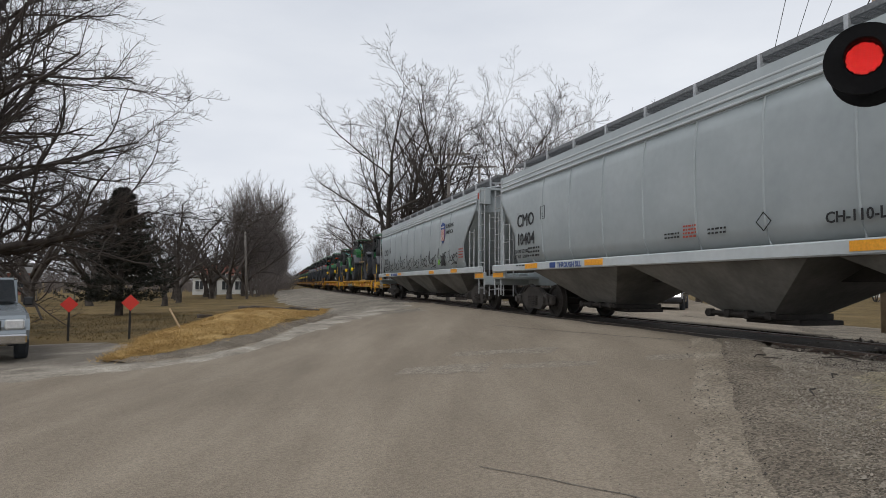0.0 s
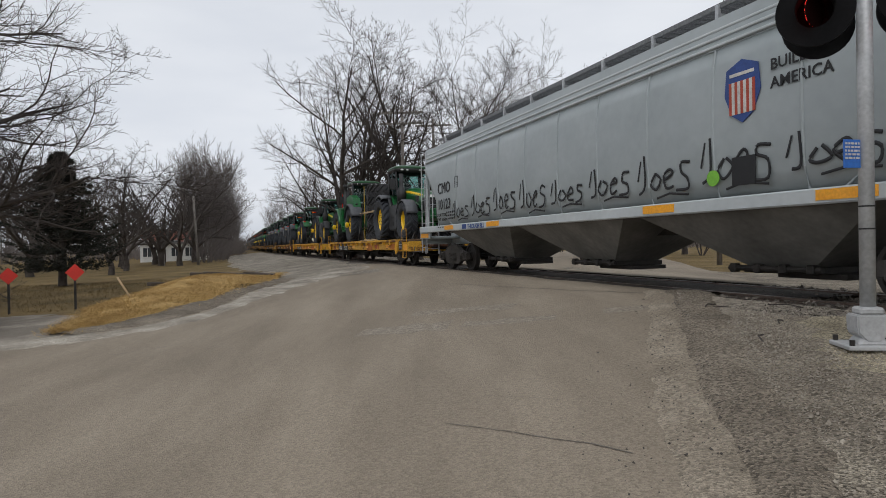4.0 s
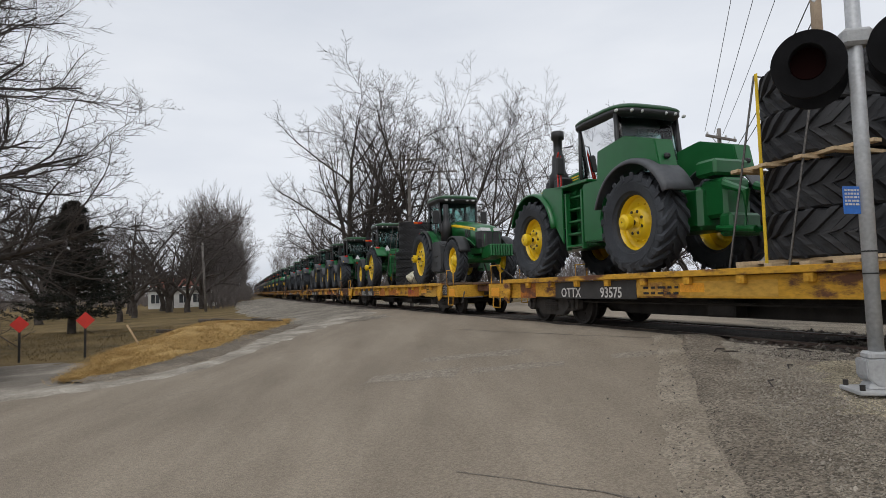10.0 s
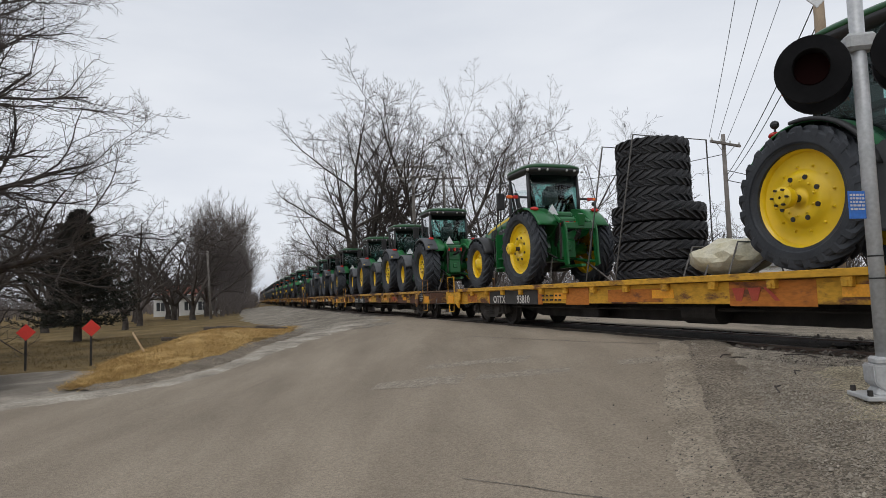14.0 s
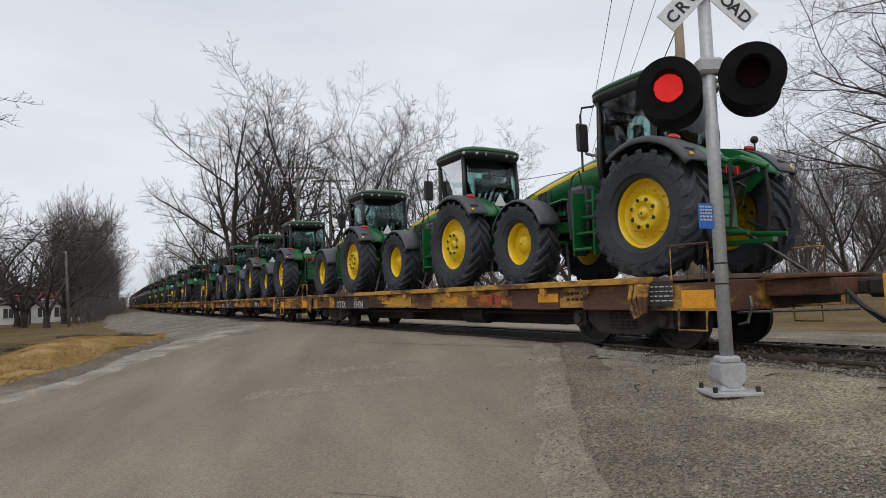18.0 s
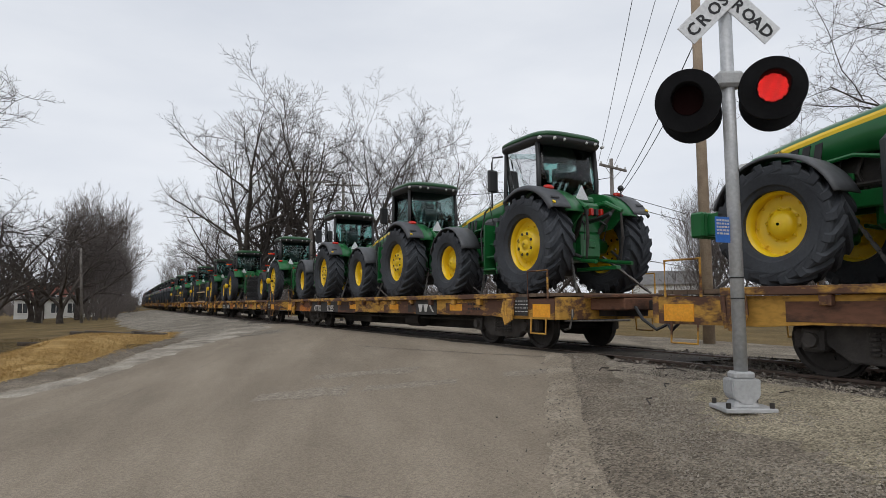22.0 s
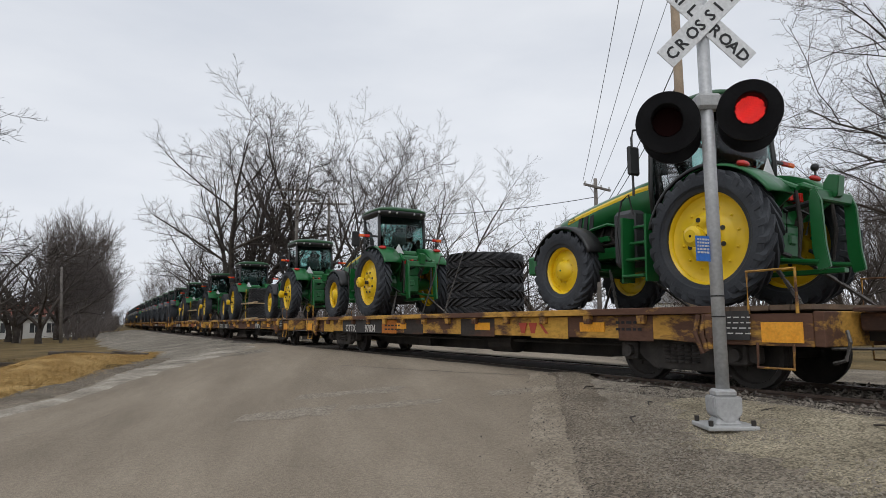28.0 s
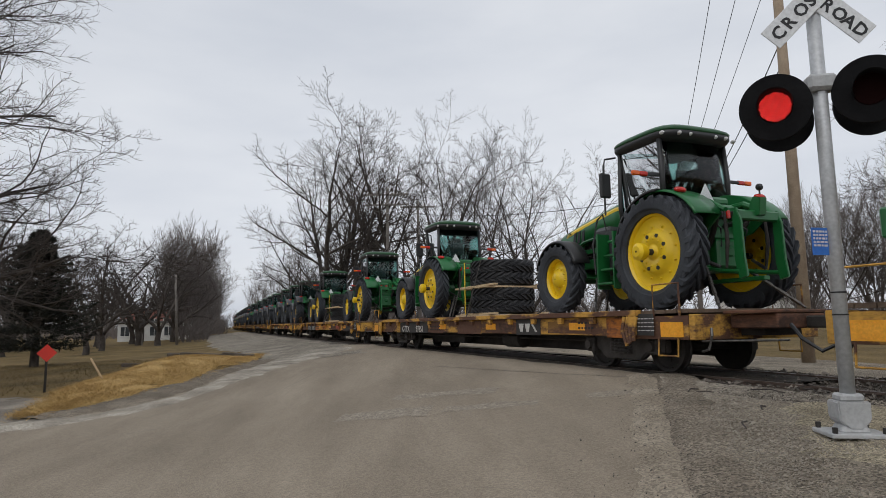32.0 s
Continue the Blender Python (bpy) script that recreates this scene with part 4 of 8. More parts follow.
def flat_car(number, paint, tread_white, seed):
    """A 60-foot flatcar with a fish-bellied side, stake pockets, end platforms."""
    car = thing("flat_car", "weathered yellow railway flatcar with rust streaks", "railcar", "cars of the train")
    wheels = []
    H, D = 9.5, DECK_Z
    E = H - 0.95              # where the full-width deck ends at the leading end
    rng = random.Random(seed)
    for sg in (-1, 1):
        bm = bmesh.new()
        extrude_poly(bm, [(-H, D - 0.1), (E, D - 0.1), (E, D - 0.48), (E - 1.4, D - 0.48), (E - 2.0, D - 0.44), (-H + 2.2, D - 0.44), (-H + 1.6, D - 0.48), (-H, D - 0.48)], sg * 1.36, sg * 1.30, 0.006)
        part("side_sill", bm, paint, car, "yellow side sill with patched paint and rust")
        bm = bmesh.new()
        box(bm, (E - H) / 2, sg * 1.40, D - 0.04, H + E - 2.2, 0.14, 0.1, 0.008)
        part("deck_rail", bm, paint, car)
        for k in range(15):
            bm = bmesh.new()
            box(bm, 0, 0, 0, 0.13, 0.09, 0.13, 0.01, taper=(1.15, 1))
            box(bm, 0, 0.03 * sg, -0.02, 0.05, 0.06, 0.07)
            part("stake_pocket", bm, paint, car, m=pose(-H + 1.3 + k * (H + E - 2.6) / 14, sg * 1.41, D - 0.155))
    # repainted and worn panels on the side sills
    x = -H + 1.9
    while x < H - 2.6:
        ln = rng.uniform(0.5, 1.7)
        mat = rng.choice(PATCHES if paint is RUSTY_CAR else PATCHES[:2])
        bm = bmesh.new()
        box(bm, x + ln / 2, -1.364, D - 0.29, ln, 0.008, rng.choice((0.36, 0.36, 0.24)), 0.002)
        part("paint_patch", bm, mat, car)
        x += ln + rng.uniform(0.3, 1.8)
    bm = bmesh.new()
    n = 70
    for k in range(n):
        x = -H + 0.12 + k * (H + E - 0.24) / (n - 1)
        box(bm, x, 0, D - 0.03 + 0.004 * math.sin(k * 5.3), (H + E) / n - 0.02, 2.7, 0.06)
    tagged(part("deck_planks", bm, DECK, car, "dark oily plank deck"), kind="stuff")
    bm = bmesh.new()
    extrude_poly(bm, [(-H + 0.4, D - 0.1), (H - 0.4, D - 0.1), (H - 0.4, D - 0.42), (H - 2.9, D - 0.44), (H - 5.0, D - 0.80), (-H + 5.0, D - 0.80), (-H + 2.9, D - 0.44), (-H + 0.4, D - 0.42)], -0.4, 0.4)
    part("centre_sill", bm, STEEL_DARK, car)
    bm = bmesh.new()
    box(bm, 0, 0, D - 0.28, 0.09, 2.5, 0.3)
    first = part("crossbearer", bm, STEEL_DARK, car, m=pose(-6, 0, 0))
    for k in range(1, 9):
        share("crossbearer", first.data, car, pose(-6 + 1.5 * k, 0, 0))
    bm = bmesh.new()
    tube(bm, [(-5.5, -0.9, D - 0.55), (5.5, -0.9, D - 0.55)], 0.03, 6)
    part("brake_rod", bm, STEEL_DARK, car)
    bm = bmesh.new()
    tube(bm, [(1.6, -0.8, D - 0.6), (2.4, -0.8, D - 0.6)], 0.2, 14)
    part("air_reservoir", bm, STEEL_DARK, car)
    bm = bmesh.new()
    box(bm, -1.5, -0.7, D - 0.62, 0.6, 0.3, 0.3, 0.03)
    part("brake_valve", bm, STEEL_DARK, car)
    for e in (-1, 1):
        bm = bmesh.new()
        xe = H if e < 0 else E
        box(bm, e * (xe + 0.06), 0, D - 0.28, 0.12, 2.7, 0.4, 0.01)
        part("end_sill", bm, paint, car)
        if e > 0:
            bm = bmesh.new()
            box(bm, (E + H) / 2 + 0.1, 0, D - 0.2, H - E - 0.1, 1.3, 0.22, 0.02)
            box(bm, (E + H) / 2 + 0.1, 0, D - 0.06, H - E - 0.1, 1.6, 0.05, 0.01)
            part("draft_beam", bm, PATCHES[2], car, "rust-brown beam over the coupler")
            bm = bmesh.new()
            tube(bm, [(E + 0.25, -1.15, D - 0.3), (E + 0.3, -1.2, D - 0.42), (E + 0.25, -1.22, D - 0.62), (E + 0.12, -1.22, D - 0.66)], 0.022, 6)
            tube(bm, [(E + 0.1, -1.2, D - 0.5), (H + 0.5, -1.0, D - 0.46)], 0.018, 6)
            part("uncoupling_lever", bm, CHAIN, car)
        # grab rail, stirrup and corner casting
        for sg in (-1, 1):
            bm = bmesh.new()
            x0 = e * (xe - 0.45)
            tube(bm, [(x0 - 0.3, sg * 1.38, D - 0.1), (x0 - 0.3, sg * 1.38, D + 0.42), (x0 + 0.3, sg * 1.38, D + 0.42), (x0 + 0.3, sg * 1.38, D - 0.1)], 0.02, 6)
            part("grab_rail", bm, paint, car)
            bm = bmesh.new()
            tube(bm, [(x0 - 0.22, sg * 1.36, D - 0.45), (x0 - 0.22, sg * 1.38, D - 0.74), (x0 + 0.22, sg * 1.38, D - 0.74), (x0 + 0.22, sg * 1.36, D - 0.45)], 0.018, 6)
            part("stirrup", bm, paint, car)
            bm = bmesh.new()
            box(bm, e * (xe - 1.25), sg * 1.42, D - 0.26, 0.2, 0.14, 0.40, 0.06)
            for q in range(4):
                tube(bm, [(e * (xe - 1.42 + 0.1 * q), sg * 1.44, D - 0.1), (e * (xe - 1.46 + 0.1 * q), sg * 1.47, D - 0.34), (e * (xe - 1.36 + 0.06 * q), sg * 1.46, D - 0.6 + 0.03 * q)], 0.035, 6)
            part("corner_casting", bm, paint, car)
        coupler(car, e * (H + 0.1), e)
        truck(car, e * 6.55, wheels)
        bm = bmesh.new()
        box(bm, e * (xe - 0.36), -1.366, D - 0.32, 0.5, 0.012, 0.24)
        part("reflector", bm, REFLECTOR, car, "orange reflective strip")
    for k in range(4):
        bm = bmesh.new()
        box(bm, -5.4 + 3.6 * k + rng.uniform(-0.4, 0.4), -1.366, D - 0.27, 0.55, 0.012, 0.15)
        part("reflector", bm, REFLECTOR, car, "orange reflective strip")
    y = -1.367
    bm = bmesh.new()
    box(bm, -4.4, y, D - 0.29, 2.9, 0.012, 0.36)
    part("number_panel", bm, NUMBER_PATCH, car, "black number panel")
    words("OTTX", 0.29, INK_WHITE, car, pose(-5.6, y - 0.008, D - 0.44), bold=0.004)
    words(number, 0.29, INK_WHITE, car, pose(-4.1, y - 0.008, D - 0.44), bold=0.004)
    bars(INK, car, pose(-2.75, y - 0.006, D - 0.26), 2, 0.9, 0.04, 0.06)
    # operator's mark as plain shapes
    for k in range(3):
        bm = bmesh.new()
        extrude_poly(bm, [(-0.12, 0.09), (0.12, 0.09), (0.05, -0.1), (-0.05, -0.1)] if k < 2 else [(-0.13, 0.09), (-0.06, 0.09), (0.14, -0.1), (0.06, -0.1)], -0.003, 0.003)
        part("operator_mark", bm, INK_WHITE if tread_white else INK_RED, car, m=pose(3.3 + 0.29 * k, y - 0.008, D - 0.29))
    if tread_white:
        bm = bmesh.new()
        box(bm, 3.6, y, D - 0.28, 1.1, 0.008, 0.36)
        part("mark_panel", bm, NUMBER_PATCH, car)
    bm = bmesh.new()
    box(bm, E - 0.95, y - 0.03, D - 0.24, 0.42, 0.012, 0.36)
    pl = part("data_plate", bm, NUMBER_PATCH, car, "black data plate with small print")
    bars(INK_WHITE, pl, pose(E - 1.12, y - 0.039, D - 0.14), 4, 0.4, 0.016, 0.05)
    bars(INK, car, pose(5.6, y - 0.004, D - 0.2), 2, 0.5, 0.04, 0.06)
    return car, wheels


# ---------------------------------------------------------------- tractors
def tyre(R, w, rim, lugs=22, material=None, name="tyre"):
    """A farm tyre about y: one skin whose tread rises in staggered chevron lugs that wrap the shoulder."""
    h, deep = w / 2, 0.062 * R
    mid = rim + (R - rim) * 0.5
    rows = [(0.70, rim - 0.02, 0, 0), (0.80, rim + 0.03, 0, 0), (0.90, rim + 0.05, 0, 0), (1.0, mid, 0, 0), (0.99, R - 0.23 * R, 0, 0), (0.965, R - 0.17 * R, 0.022, 1.08), (0.94, R - 0.1 * R, deep * 0.95, 1.04), (0.87, R - deep - 0.012, deep, 0.95), (0.45, R - deep, deep, 0.5), (0.07, R - deep + 0.004, deep * 0.9, 0.08)]
    full = [(-v, r, d, u) for v, r, d, u in rows] + [(v, r, d, u) for v, r, d, u in rows[::-1]]
    cut = (0.0, 0.07, 0.41, 0.48, 0.65, 0.83)
    high = (0, 1, 1, 0, 0, 0)
    n = lugs * 6
    bm = bmesh.new()
    rings = []
    for v, r, d, u in full:
        ring = []
        for k in range(n):
            q = 2 * math.pi * (k // 6 + cut[k % 6] + (0.5 if v < 0 else 0)) / lugs - 0.33 * u
            rr = r + d * high[k % 6]
            out = 1 + (0.035 if 0.9 < abs(v) < 0.98 and d else 0) * high[k % 6]
            ring.append(bm.verts.new((rr * math.cos(q), v * h * out, rr * math.sin(q))))
        rings.append(ring)
    for a, b in zip(rings, rings[1:] + rings[:1]):
        for k in range(n):
            bm.faces.new((a[k], a[(k + 1) % n], b[(k + 1) % n], b[k]))
    bmesh.ops.recalc_face_normals(bm, faces=bm.faces)
    me = bpy.data.meshes.new(name)
    bm.to_mesh(me)
    bm.free()
    me.materials.append(material or RUBBER)
    return me


def rim_mesh(rim, w, dish, heavy):
    """A steel wheel: rolled lip, deep barrel, and a disc with a cast hub (heavy) or a domed cap."""
    bm = bmesh.new()
    h = w / 2
    lathe(bm, [(rim + 0.04, -h * 0.80), (rim + 0.045, -h * 0.74), (rim + 0.01, -h * 0.71), (rim - 0.005, -h * 0.5), (rim - 0.05, -h * 0.42), (rim - 0.06, -h * 0.1), (rim - 0.06, h * 0.3), (rim - 0.02, h * 0.6), (rim + 0.035, h * 0.75)], 40)
    if heavy:
        lathe(bm, [(rim - 0.05, -h * 0.15), (rim * 0.84, -h * 0.08), (rim * 0.76, -h * 0.05), (rim * 0.62, -h * 0.12), (rim * 0.56, -h * 0.2), (rim * 0.50, -h * 0.2 - dish), (rim * 0.42, -h * 0.25 - dish), (rim * 0.26, -h * 0.27 - dish), (rim * 0.24, -h * 0.2 - dish), (rim * 0.15, -h * 0.2 - dish), (rim * 0.14, -h * 0.34 - dish), (0.02, -h * 0.34 - dish)], 40)
        bolts = [(rim * 0.66, -h * 0.13, 12, 0.02), (rim * 0.34, -h * 0.26 - dish, 10, 0.018)]
    else:
        lathe(bm, [(rim - 0.05, h * 0.1), (rim * 0.82, h * 0.16), (rim * 0.64, 0.0), (rim * 0.56, -dish), (rim * 0.50, -dish - 0.01), (rim * 0.44, -dish - 0.01), (rim * 0.40, -dish - 0.06), (rim * 0.33, -dish - 0.10), (rim * 0.2, -dish - 0.125), (0.02, -dish - 0.13)], 40)
        bolts = [(rim * 0.48, -dish - 0.012, 10, 0.02), (rim * 0.78, h * 0.1, 8, 0.018)]
    for rad, y, n, s in bolts:
        for k in range(n):
            q = 2 * math.pi * (k + 0.3) / n
            r = bmesh.ops.create_cone(bm, cap_ends=True, segments=6, radius1=s, radius2=s, depth=0.04)
            bmesh.ops.transform(bm, matrix=pose(math.cos(q) * rad, y, math.sin(q) * rad, 90, 0, 0), verts=r["verts"])
    me = bpy.data.meshes.new("rim")
    for f in bm.faces:
        f.smooth = True
    bm.to_mesh(me)
    bm.free()
    me.materials.append(YELLOW)
    return me


def hub_mesh(length):
    bm = bmesh.new()
    tube(bm, [(0, 0, 0), (0, -length, 0)], 0.055, 12)
    me = bpy.data.meshes.new("axle_shaft")
    bm.to_mesh(me)
    bm.free()
    me.materials.append(STEEL_DARK)
    bm = bmesh.new()
    lathe(bm, [(0.02, -length + 0.16), (0.13, -length + 0.16), (0.15, -length + 0.1), (0.15, -length + 0.02), (0.09, -length - 0.02), (0.02, -length - 0.02)], 20)
    m2 = bpy.data.meshes.new("hub")
    bm.to_mesh(m2)
    bm.free()
    m2.materials.append(YELLOW)
    bm = bmesh.new()
    tube(bm, [(0, 0, 0), (0, -0.05, 0)], 0.017, 6)
    m3 = bpy.data.meshes.new("hub_bolt")
    bm.to_mesh(m3)
    bm.free()
    m3.materials.append(STEEL_DARK)
    return me, m2, m3


REAR_WIDE = (tyre(0.97, 0.62, 0.55, 20), rim_mesh(0.55, 0.62, 0.10, True))
REAR_MED = (tyre(1.0, 0.52, 0.60, 22), rim_mesh(0.60, 0.52, 0.08, True))
REAR_THIN = (tyre(1.0, 0.42, 0.70, 24), rim_mesh(0.70, 0.42, 0.07, True))
FRONT_WIDE = (tyre(0.80, 0.52, 0.44, 18), rim_mesh(0.44, 0.52, -0.03, False))
FRONT_THIN = (tyre(0.77, 0.36, 0.47, 20), rim_mesh(0.47, 0.36, 0.02, False))
SHAFT, HUB, HUB_BOLT = hub_mesh(0.42)


def hole_mesh(r, y, n, size):
    """Dark round holes in a wheel disc."""
    bm = bmesh.new()
    for k in range(n):
        q = 2 * math.pi * (k + 0.5) / n
        c = bmesh.ops.create_cone(bm, cap_ends=True, segments=12, radius1=size, radius2=size, depth=0.02)
        bmesh.ops.transform(bm, matrix=pose(math.cos(q) * r, y, math.sin(q) * r, 90, 0, 0), verts=c["verts"])
    me = bpy.data.meshes.new("disc_hole")
    bm.to_mesh(me)
    bm.free()
    me.materials.append(BLACK)
    return me


HOLES_REAR, HOLES_THIN = hole_mesh(0.215, -0.182, 8, 0.03), hole_mesh(0.30, -0.125, 8, 0.035)


def wheel(parent, name, meshes, x, y, z, out, shaft=False):
    """A wheel of tyre and rim; out: -1 or 1, the side it faces."""
    ty = share(name, meshes[0], parent, pose(x, y, z, 0, 17 * x, 0 if out < 0 else 180))
    share("rim", meshes[1], ty, pose(0, 0, 0))
    if "rear" in name or name == "wheel":
        tagged(share("disc_hole", HOLES_THIN if shaft and name != "wheel" else HOLES_REAR, ty, pose(0, 0, 0)), kind="stuff")
    if shaft:
        share("axle_shaft", SHAFT, ty, pose(0, -0.04, 0))
        share("hub", HUB, ty, pose(0, -0.04, 0))
        for k in range(6 if out < 0 else 0):
            share("hub_bolt", HUB_BOLT, ty, pose(0.115 * math.cos(k * 1.047), -0.46, 0.115 * math.sin(k * 1.047)))
    return ty


def arch(R, a0, a1, w, n=14, drop=0.0):
    """Points of a mudguard: an arc over a wheel, w wide."""
    rows = []
    for i in range(n + 1):
        q = radians(a0 + (a1 - a0) * i / n)
        rows.append([(R * math.cos(q), y, R * math.sin(q) - drop * (abs(y) / w) ** 2) for y in (-w / 2, -w / 2 + 0.02, 0, w / 2 - 0.02, w / 2)])
    return rows


def loft(bm, rings, closed=True, ends=True):
    """Skins a row of point rings."""
    vs = [[bm.verts.new(p) for p in r] for r in rings]
    n = len(vs[0])
    for a, b in zip(vs, vs[1:]):
        for k in range(n if closed else n - 1):
            bm.faces.new((a[k], a[(k + 1) % n], b[(k + 1) % n], b[k]))
    if ends:
        bm.faces.new(vs[0])
        bm.faces.new(vs[-1])
    bmesh.ops.recalc_face_normals(bm, faces=bm.faces)


def guard(R, a0, a1, y0, y1, drop=0.05, n=18, cx=0.0, cz=0.0):
    """Rows of a mudguard from y0 (inside) to y1 (outside), its outer lip turned down."""
    rows = []
    for i in range(n + 1):
        q = radians(a0 + (a1 - a0) * i / n)
        row = []
        for u, d in ((0, 0), (0.5, 0.006), (0.88, 0), (0.97, -drop * 0.35), (1.0, -drop)):
            row.append((cx + (R + d) * math.cos(q), y0 + (y1 - y0) * u, cz + (R + d) * math.sin(q)))
        rows.append(row)
    return rows


def cab_roof(tr, fx, bx, hw, z):
    """A crowned roof with a dark rim underneath and oval lamps in it."""
    def shape(k, e):
        q = 2 * math.pi * (k + 0.5) / 32
        c, s = math.cos(q), math.sin(q)
        return math.copysign(abs(c) ** e, c), math.copysign(abs(s) ** e, s)
    bm = bmesh.new()
    rings = []
    for dz, g, e in ((-0.075, 0.985, 0.42), (-0.03, 1.0, 0.42), (0.0, 0.985, 0.45), (0.05, 0.9, 0.5), (0.10, 0.68, 0.55), (0.125, 0.35, 0.7)):
        rings.append([((fx + bx) / 2 + (fx - bx) / 2 * g * shape(k, e)[0], hw * g * shape(k, e)[1], z + dz) for k in range(32)])
    loft(bm, rings)
    roof = part("roof", bm, ROOF_GREEN, tr, "dark green crowned cab roof", smooth=True)
    bm = bmesh.new()
    rings = []
    for dz, g in ((-0.24, 0.84), (-0.19, 0.95), (-0.13, 0.992), (-0.072, 0.992)):
        rings.append([((fx + bx) / 2 + (fx - bx) / 2 * g * shape(k, 0.42)[0], hw * g * shape(k, 0.42)[1], z + dz) for k in range(32)])
    loft(bm, rings)
    part("roof_rim", bm, BLACK, tr, "black roof rim", smooth=True)
    spots = []
    for end in (bx + 0.03, fx - 0.03):
        out = -1 if end < (fx + bx) / 2 else 1
        spots += [(end, y, 90 + 90 * out) for y in (-hw * 0.62, -hw * 0.34, hw * 0.34, hw * 0.62)]
    for sg in (-1, 1):
        spots.append((bx + 0.13, sg * (hw - 0.03), 0))
    for x, y, q in spots:
        bm = bmesh.new()
        r = bmesh.ops.create_uvsphere(bm, u_segments=10, v_segments=6, radius=0.06)
        bmesh.ops.scale(bm, vec=(0.55, 1.25, 0.62) if q else (1.0, 0.55, 0.62), verts=r["verts"])
        part("work_light", bm, LAMP_CLEAR, roof, m=pose(x, y, z - 0.135))
    return roof


def cab(tr, z0, zt, xr, xf, hw):
    """Posts, panes, seat, wheel and screen of a cab between xr and xf; the glass leans in below."""
    rear_low, front_low = z0 + 0.28, z0 - 0.12
    for sg in (-1, 1):
        for nm, pts, r in (("front_post", [(xf + 0.14, sg * (hw - 0.14), front_low), (xf + 0.08, sg * (hw - 0.02), z0 + 0.4), (xf, sg * hw, zt)], 0.04), ("rear_post", [(xr + 0.02, sg * (hw + 0.01), rear_low), (xr, sg * (hw + 0.02), (z0 + zt) / 2), (xr + 0.05, sg * hw, zt)], 0.05)):
            bm = bmesh.new()
            tube(bm, pts, r, 8)
            part(nm, bm, BLACK, tr, smooth=True)
        # door with curved foot following the mudguard
        foot = [(xf + 0.12, front_low), (xf - 0.2, front_low - 0.12), (xr + 0.75, z0 - 0.08), (xr + 0.45, z0 + 0.1), (xr + 0.2, z0 + 0.24), (xr + 0.04, rear_low)]
        top = [(xr + 0.06, zt), (xf, zt)]
        bm = bmesh.new()
        def yy(x, z):
            return sg * (hw - 0.13 * max(0.0, (z0 + 0.4 - z) / 0.5) * max(0.0, (x - xr) / (xf - xr)))
        bm.faces.new([bm.verts.new((x, yy(x, z), z)) for x, z in foot + top])
        bmesh.ops.solidify(bm, geom=list(bm.faces), thickness=0.008)
        part("side_window", bm, CAB_GLASS, tr).visible_shadow = False
        bm = bmesh.new()
        tube(bm, [(x, yy(x, z), z) for x, z in foot], 0.032, 6)
        door = part("door_frame", bm, BLACK, tr)
        bm = bmesh.new()
        box(bm, xr + 0.18, sg * (hw + 0.03), z0 + 0.42, 0.05, 0.05, 0.16, 0.01)
        part("door_handle", bm, BLACK, door)
    for nm, x0, x1, low, w in (("windscreen", xf + 0.12, xf + 0.01, front_low + 0.1, hw - 0.1), ("rear_window", xr - 0.02, xr + 0.04, rear_low + 0.02, hw - 0.02)):
        bm = bmesh.new()
        bow = 0.12 if nm == "windscreen" else -0.1
        rows = []
        for i in range(9):
            u = -1 + i / 4
            b = bow * (1 - u * u)
            rows.append([(x0 + b, u * w, low), ((x0 + x1) / 2 + b, u * (w + 0.04), (low + zt) / 2), (x1 + b, u * (hw - 0.01), zt)])
        sheet(bm, rows, 0.008)
        part(nm, bm, CAB_GLASS, tr, smooth=True).visible_shadow = False
    bm = bmesh.new()
    tube(bm, [(xr, -hw, rear_low), (xr - 0.1, 0, rear_low), (xr, hw, rear_low)], 0.035, 6)
    part("rear_frame", bm, BLACK, tr)
    bm = bmesh.new()
    box(bm, (xr + xf) / 2 + 0.05, 0, z0 - 0.06, xf - xr, 2 * hw - 0.34, 0.16, 0.03)
    box(bm, xf + 0.02, 0, z0 + 0.25, 0.2, 0.5, 0.6, 0.05)
    part("cab_floor", bm, PLASTIC, tr)
    bm = bmesh.new()
    box(bm, xr + 0.45, 0, z0 + 0.38, 0.5, 0.5, 0.14, 0.05)
    box(bm, xr + 0.22, 0, z0 + 0.72, 0.14, 0.48, 0.6, 0.05)
    box(bm, xr + 0.18, 0, z0 + 1.08, 0.1, 0.28, 0.16, 0.04)
    seat = part("seat", bm, PLASTIC, tr, "dark cloth driver seat")
    bm = bmesh.new()
    box(bm, xr + 0.55, -0.38, z0 + 0.55, 0.5, 0.14, 0.12, 0.03)
    part("armrest", bm, PLASTIC, seat)
    bm = bmesh.new()
    tube(bm, [(xf - 0.05, 0, z0), (xf - 0.28, 0, z0 + 0.55)], 0.045, 8)
    tube(bm, [(xf - 0.28 + 0.11 * math.cos(q) * 0.7, 0.2 * math.sin(q), z0 + 0.57 + 0.11 * math.cos(q)) for q in (k * math.pi / 8 for k in range(17))], 0.016, 6)
    part("steering_wheel", bm, BLACK, tr)
    bm = bmesh.new()
    box(bm, xf - 0.1, -0.45, z0 + 0.8, 0.05, 0.26, 0.2, 0.02)
    tube(bm, [(xf - 0.08, -0.6, z0 + 0.3), (xf - 0.08, -0.47, z0 + 0.75)], 0.015, 5)
    part("monitor", bm, BLACK, tr)


